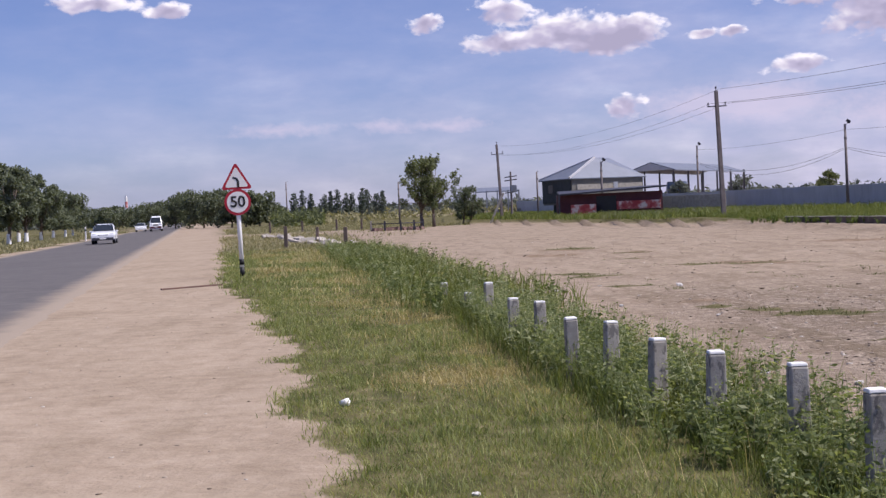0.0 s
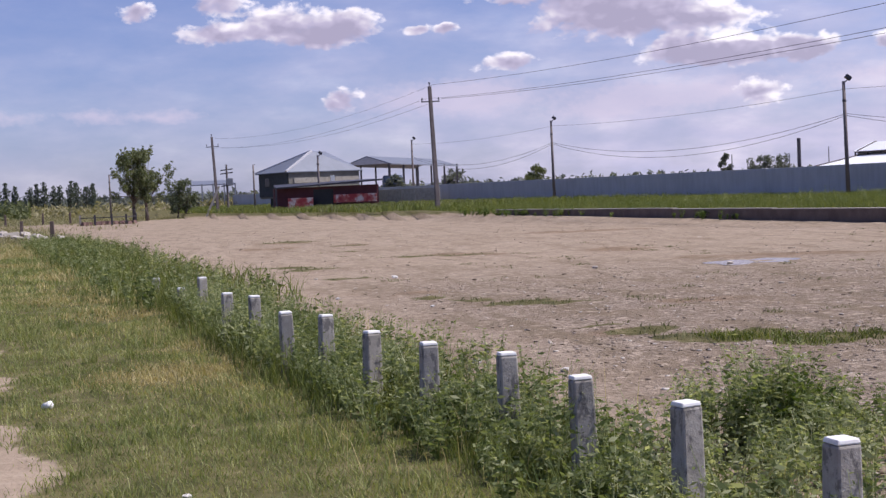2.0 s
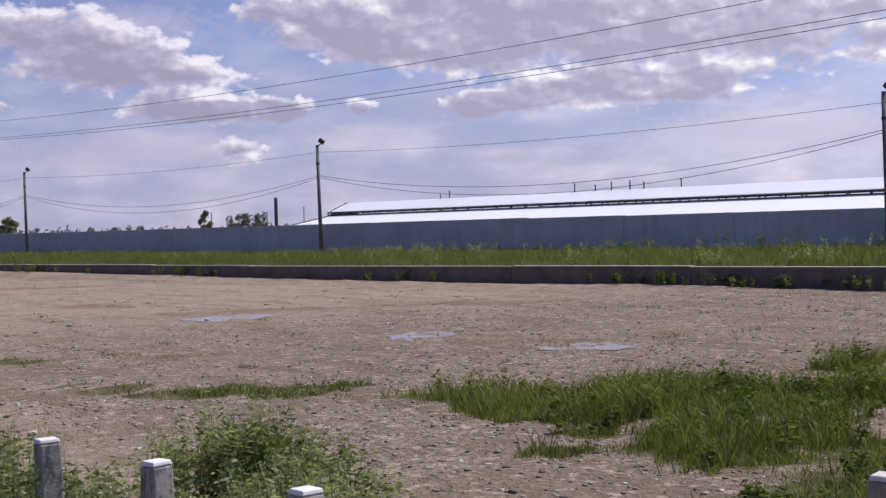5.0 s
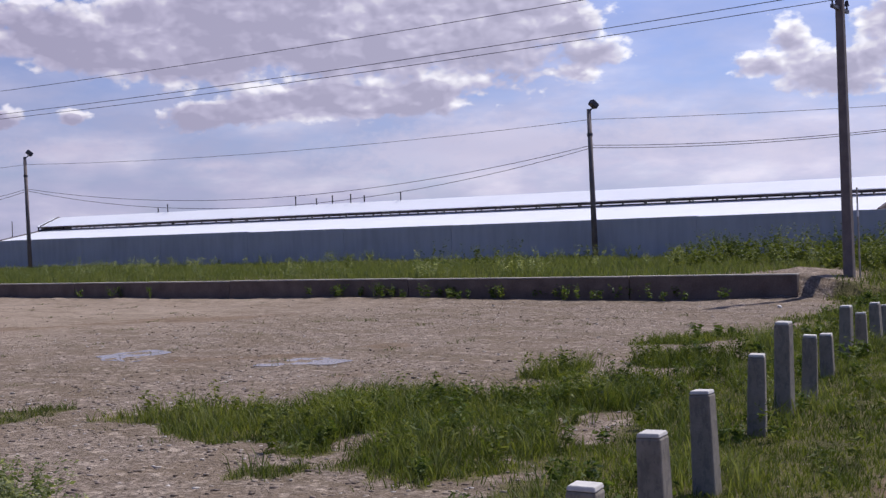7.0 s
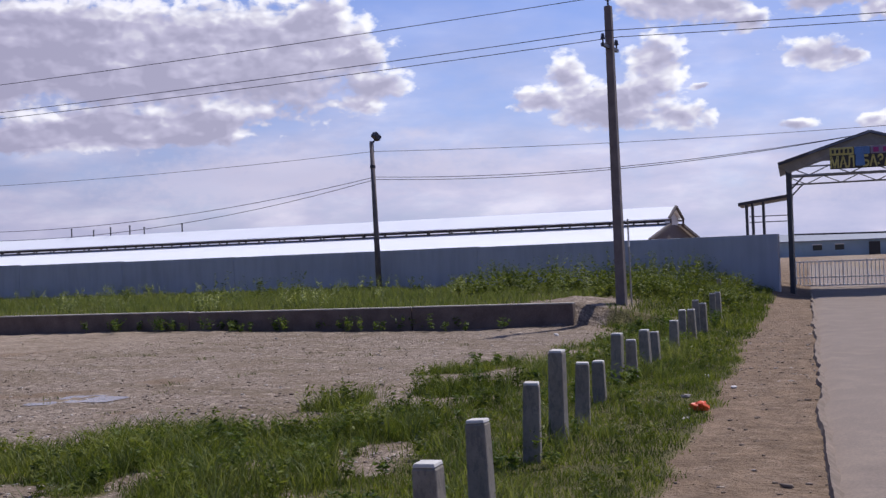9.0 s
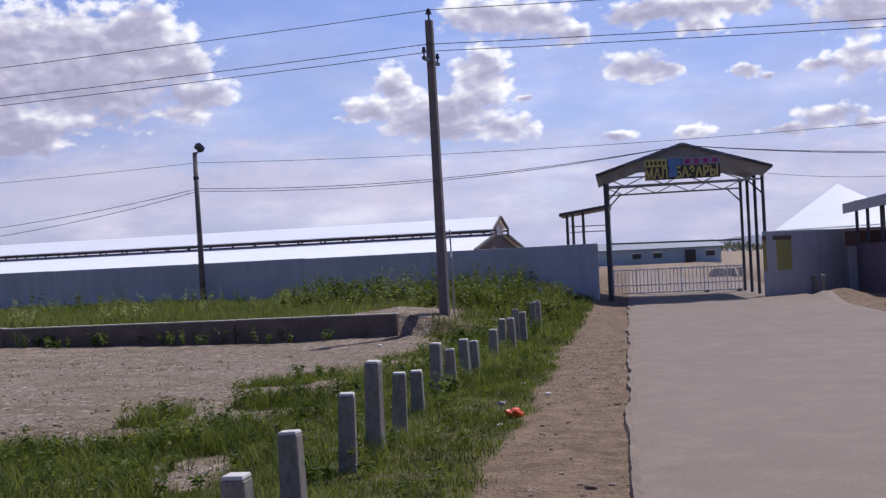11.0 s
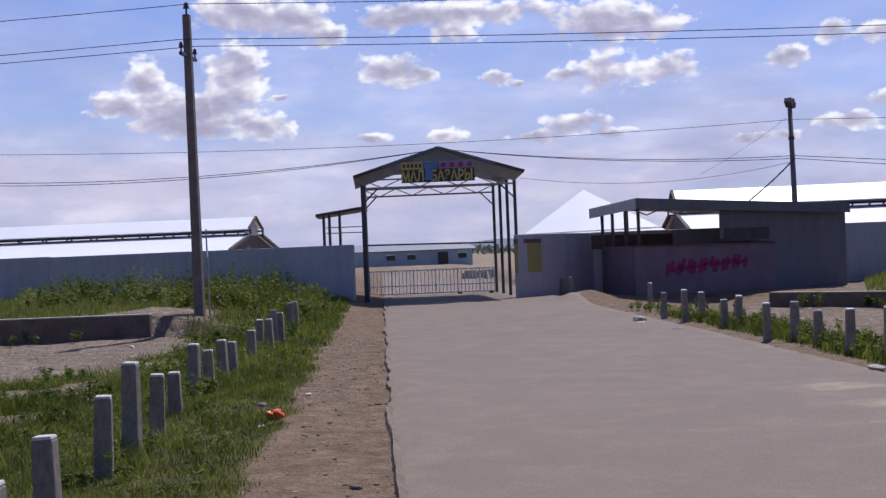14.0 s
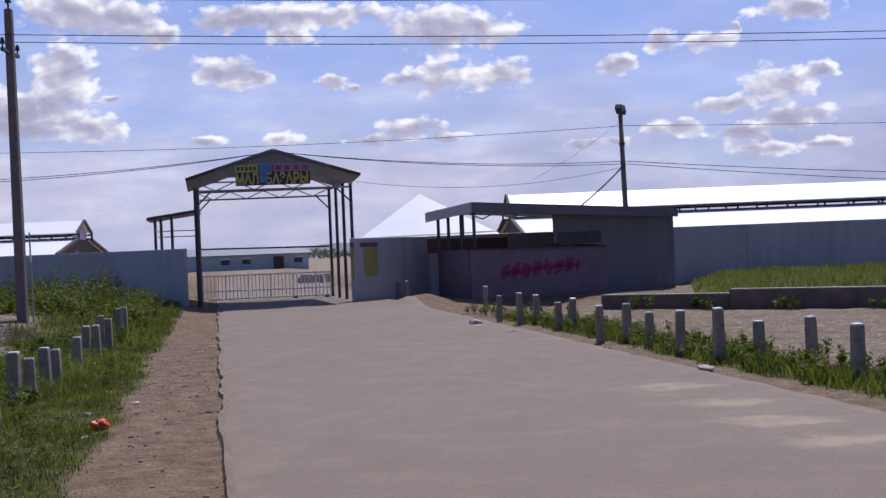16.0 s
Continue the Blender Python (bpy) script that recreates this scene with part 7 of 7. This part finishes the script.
# ---- railing by the tree, broken kerbs, debris ----
pit = thing("pit_railing", "low dark rail on short posts round a dirt pit", "railing")
pp_ = [pa(-3.2, 112), pa(-2.6, 110), pa(-1.9, 109), pa(-1.3, 110), pa(-0.9, 112)]
for a, b in zip(pp_[:-1], pp_[1:]):
    part("rail", Geo().beam((a.x, a.y, 0.62), (b.x, b.y, 0.62), 0.07), M_STEEL, pit)
for q in pp_:
    part("post", Geo().beam((q.x, q.y, -0.1), (q.x, q.y, 0.85), 0.16), M_CAP if q is pp_[0] else M_STEEL, pit)
g = Geo()
rng = random.Random(17)
for k in range(60):
    q = pa(rng.uniform(-3.1, -1.0), 112 + rng.uniform(-1.5, 2))
    s = rng.uniform(0.25, 0.7)
    g.box((q.x, q.y, 0.05), (s, s, s * 0.7), rng.uniform(0, 3), taper=0.5)
tagged(part("dirt_heap", g, M_BROWN), "dark dug-out dirt round the pit", "dirt", kind="stuff")
rng = random.Random(23)
for k in range(26):
    t = k / 25
    x, y = -5.0 - 8.2 * t + rng.uniform(-0.6, 0.6), 62 + 38 * t + rng.uniform(-2, 2)
    sl_ = thing("concrete_slab", "broken pale concrete slab lying in the weeds", "slab", "broken slabs", (x, y, float(height(x, y)) + 0.12))
    sl_.rotation_euler = (rng.uniform(-0.4, 0.4), rng.uniform(-0.4, 0.4), rng.uniform(0, 3))
    part("piece", Geo().box((0, 0, 0), (rng.uniform(0.4, 1.0), rng.uniform(0.25, 0.5), rng.uniform(0.12, 0.3)), taper=0.9), M_STONE if k % 4 else M_CAP, sl_, bevel=0.03)
for az, d, hh in ((-7.0, 66, 1.0), (-4.4, 60, 0.9), (-5.6, 78, 0.8), (-8.9, 112, 1.1), (-7.6, 130, 1.0), (-6.2, 128, 1.0), (-4.7, 126, 1.0), (-3.6, 126, 1.0)):
    q = pa(az, d)
    st = thing("stake_post", "short weathered concrete stake standing in dry grass", "post", "far stakes", (q.x, q.y, 0))
    part("shaft", Geo().box((0, 0, hh / 2), (0.2, 0.2, hh + 0.2), taper=0.85), M_RETAIN, st, bevel=0.02)


def stone_mesh(seed, mat):
    r = np.random.default_rng(seed)
    bm = bmesh.new()
    bmesh.ops.create_icosphere(bm, subdivisions=1, radius=1)
    for v in bm.verts:
        v.co = Vector((v.co.x * 1.1, v.co.y * 0.85, v.co.z * 0.55)) * float(r.uniform(0.72, 1.15))
    m = bpy.data.meshes.new("stone")
    bm.to_mesh(m)
    bm.free()
    m.materials.append(mat)
    return m


def pebble_look(k):
    c = k.ramp(k.island, [(0.1, (0.17, 0.13, 0.10)), (0.5, (0.31, 0.25, 0.195)), (0.85, (0.40, 0.335, 0.275)), (0.99, (0.62, 0.57, 0.52))])
    return {"Base Color": c, "Roughness": 0.9, "Specular IOR Level": 0.2}


M_PEBBLE = material("pebble", pebble_look)
SHAPES = [stone_mesh(k, M_STONE) for k in range(5)]
PALE = [stone_mesh(k + 9, M_CONC) for k in range(3)]
r_ = np.random.default_rng(501)


def gravel(name, n, x0, x1, y0, y1, smin, smax, keep, label, seed, mat=None):
    """Loose stones in one mass."""
    r = np.random.default_rng(seed)
    base = np.array([v.co for v in SHAPES[0].vertices])
    tri_ = np.array([p.vertices for p in SHAPES[0].polygons])
    x, y = r.uniform(x0, x1, n), r.uniform(y0, y1, n)
    m = keep(x, y)
    x, y = x[m], y[m]
    n = len(x)
    s = smin + (smax - smin) * r.uniform(0, 1, n) ** 3
    a = r.uniform(0, 6.28, n)
    jitter = r.uniform(0.75, 1.2, (n, len(base), 1))
    v = base[None] * jitter * s[:, None, None]
    cx, sx = np.cos(a)[:, None], np.sin(a)[:, None]
    co = np.stack([v[..., 0] * cx - v[..., 1] * sx + x[:, None], v[..., 0] * sx + v[..., 1] * cx + y[:, None], v[..., 2] * 0.8 + (height(x, y) + s * 0.02)[:, None]], -1)
    f = (np.arange(n)[:, None, None] * len(base) + tri_[None]).reshape(-1, 3)
    return tagged(new(name, np_mesh(name, co.reshape(-1, 3), f, mat or M_PEBBLE, 3)), label, "stones", kind="stuff")


off_lane = lambda x, y: (y - lane_left(x) > 0.05) & (x * NX + y * NY < P_PAR - 0.3) & (grassy(x, y) < 0.6)
fore = lambda x, y: off_lane(x, y) & (x > post_line(y) + 0.4)
gravel("gravel", 11000, 3, 24, 5, 22, 0.005, 0.034, fore, "loose stones scattered over the forecourt dirt", 510)
gravel("gravel", 1300, 0, 24, 18, 62, 0.012, 0.06, fore, "loose stones scattered over the forecourt dirt", 512)
gravel("gravel", 6500, 3.6, 12, 4.6, 13, 0.005, 0.032, fore, "loose stones thickly strewn over the near forecourt", 511)
gravel("gravel", 700, 4, 14, 5, 14, 0.008, 0.04, fore, "loose dark stones scattered over the forecourt dirt", 513, M_RETAIN)
gravel("clods", 3600, 3, 26, 1, 12, 0.008, 0.034, lambda x, y: (y - lane_left(x) > 0.02) & (y - lane_left(x) < 1.6), "brown dirt clods crumbled beside the lane", 515, M_SHADERIM_CLOD)
gravel("gravel", 900, 3, 40, 1, 15, 0.012, 0.06, lambda x, y: (y - lane_left(x) > -0.1) & (y - lane_left(x) < 1.8), "small stones along the broken asphalt edge", 514)
gravel("gravel", 900, 8, 36, -5, 6, 0.015, 0.07, lambda x, y: (lane_right(x) - y > -0.1) & (lane_right(x) - y < 2.5), "small stones along the broken asphalt edge", 516)
gravel("gravel", 1500, -7, 0, 6, 40, 0.006, 0.022, lambda x, y: (x > road_right(y)) & (x < np.interp(y, *SHOULDER)), "fine grit on the dirt shoulder", 518)


def lone_stone(x, y, s, pale, label):
    st = new("stone", (PALE if pale else SHAPES)[int(abs(x * 7)) % 3])
    st.location, st.scale = (x, y, float(height(x, y)) + s * 0.3), (s, s, s)
    st.rotation_euler = (0.2, 0.1, x * 3)
    return tagged(st, label, "stone", "loose stones")


for x, y, s in ((-0.02, 7.2, 0.04), (3.25, 10.69, 0.06), (1.87, 23.4, 0.07), (-1.3, 38.4, 0.12), (1.5, 21.0, 0.05), (2.6, 20.2, 0.06), (0.9, 26.5, 0.07), (1.2, 19.2, 0.05), (3.6, 17.8, 0.05), (2.7, 11.6, 0.07), (2.95, 12.2, 0.06), (4.2, 24.0, 0.09), (15.6, 6.3, 0.08), (23.0, 12.4, 0.09), (16.4, 7.6, 0.07), (14.3, 5.44, 0.05)):
    lone_stone(x, y, s * 0.8, True, "pale lump of stone lying on the ground")
for x, y, s in ((16.37, -1.0, 0.12), (27.4, 3.0, 0.2), (24.4, 2.0, 0.13), (26.6, 2.9, 0.1), (13.3, 5.6, 0.06), (11.6, 4.9, 0.05), (10.4, 22.8, 0.07), (8.0, 23.6, 0.07)):
    lone_stone(x, y, s, False, "grey lump of stone lying on the ground")

# litter
bag = thing("plastic_bag", "crumpled orange plastic bag lying on the grass edge", "bag", "", (12.32, 5.04, float(height(12.32, 5.04)) + 0.05))
bm = bmesh.new()
bmesh.ops.create_icosphere(bm, subdivisions=3, radius=0.085)
for v in bm.verts:
    v.co *= 1 + 0.5 * noise.noise(v.co * 16) + 0.25 * noise.noise(v.co * 40)
    v.co.z *= 0.62
m = bpy.data.meshes.new("film")
bm.to_mesh(m)
bm.free()
m.materials.append(M_ORANGE)
ob = new("film", m)
ob.parent = bag
cup = thing("paper_cup", "crushed white paper cup lying on the turf", "cup", "", (-1.02, 10.66, float(height(-1.02, 10.66)) + 0.03))
cup.rotation_euler = (1.35, 0.1, 0.8)
cup.scale = (0.6, 0.6, 0.6)
part("shell", Geo().tube((0, 0, -0.06), (0, 0, 0.07), 0.036, 0.05, 14), M_WHITE, cup, smooth=True)
part("rim", Geo().tube((0, 0, 0.066), (0, 0, 0.078), 0.054, 0.054, 14), M_WHITE, cup, smooth=True)

# ---- puddles ----
def puddle(x, y, rx, ry, rot, seed):
    r = random.Random(seed)
    n = 40
    ph = [r.uniform(0, 6.28) for _ in range(4)]
    z = 0.0
    pts = []
    for i in range(n):
        a = i * 2 * math.pi / n
        k = 1 + 0.2 * math.sin(2 * a + ph[0]) + 0.14 * math.sin(3 * a + ph[1]) + 0.1 * math.sin(7 * a + ph[2])
        px, py = math.cos(a) * rx * k, math.sin(a) * ry * k
        q = (x + px * math.cos(rot) - py * math.sin(rot), y + px * math.sin(rot) + py * math.cos(rot))
        pts.append(q)
    z = float(np.mean([float(height(*q)) for q in pts] + [float(height(x, y))])) + 0.004
    return tagged(part("puddle", Geo().slab([(*q, z) for q in pts], 0.03), M_WATER), "shallow muddy puddle reflecting the sky", "puddle", kind="structure")


puddle(10.95, 22.9, 0.72, 1.05, -0.45, 1)
puddle(10.9, 16.3, 0.5, 0.8, -0.55, 2)
puddle(11.4, 13.1, 0.5, 0.6, -0.7, 3)

# a thin dark bar laid where a shadow line crosses the shoulder
a, b = pa(-12.6, 30.6), pa(-10.0, 31.6)
pk = thing("plank", "thin dark bar standing in for a shadow line across the dirt shoulder", "plank")
part("board", Geo().beam((a.x, a.y, float(height(a.x, a.y)) + 0.03), (b.x, b.y, float(height(b.x, b.y)) + 0.03), 0.035, 0.05), M_BROWN, pk, bevel=0.006)
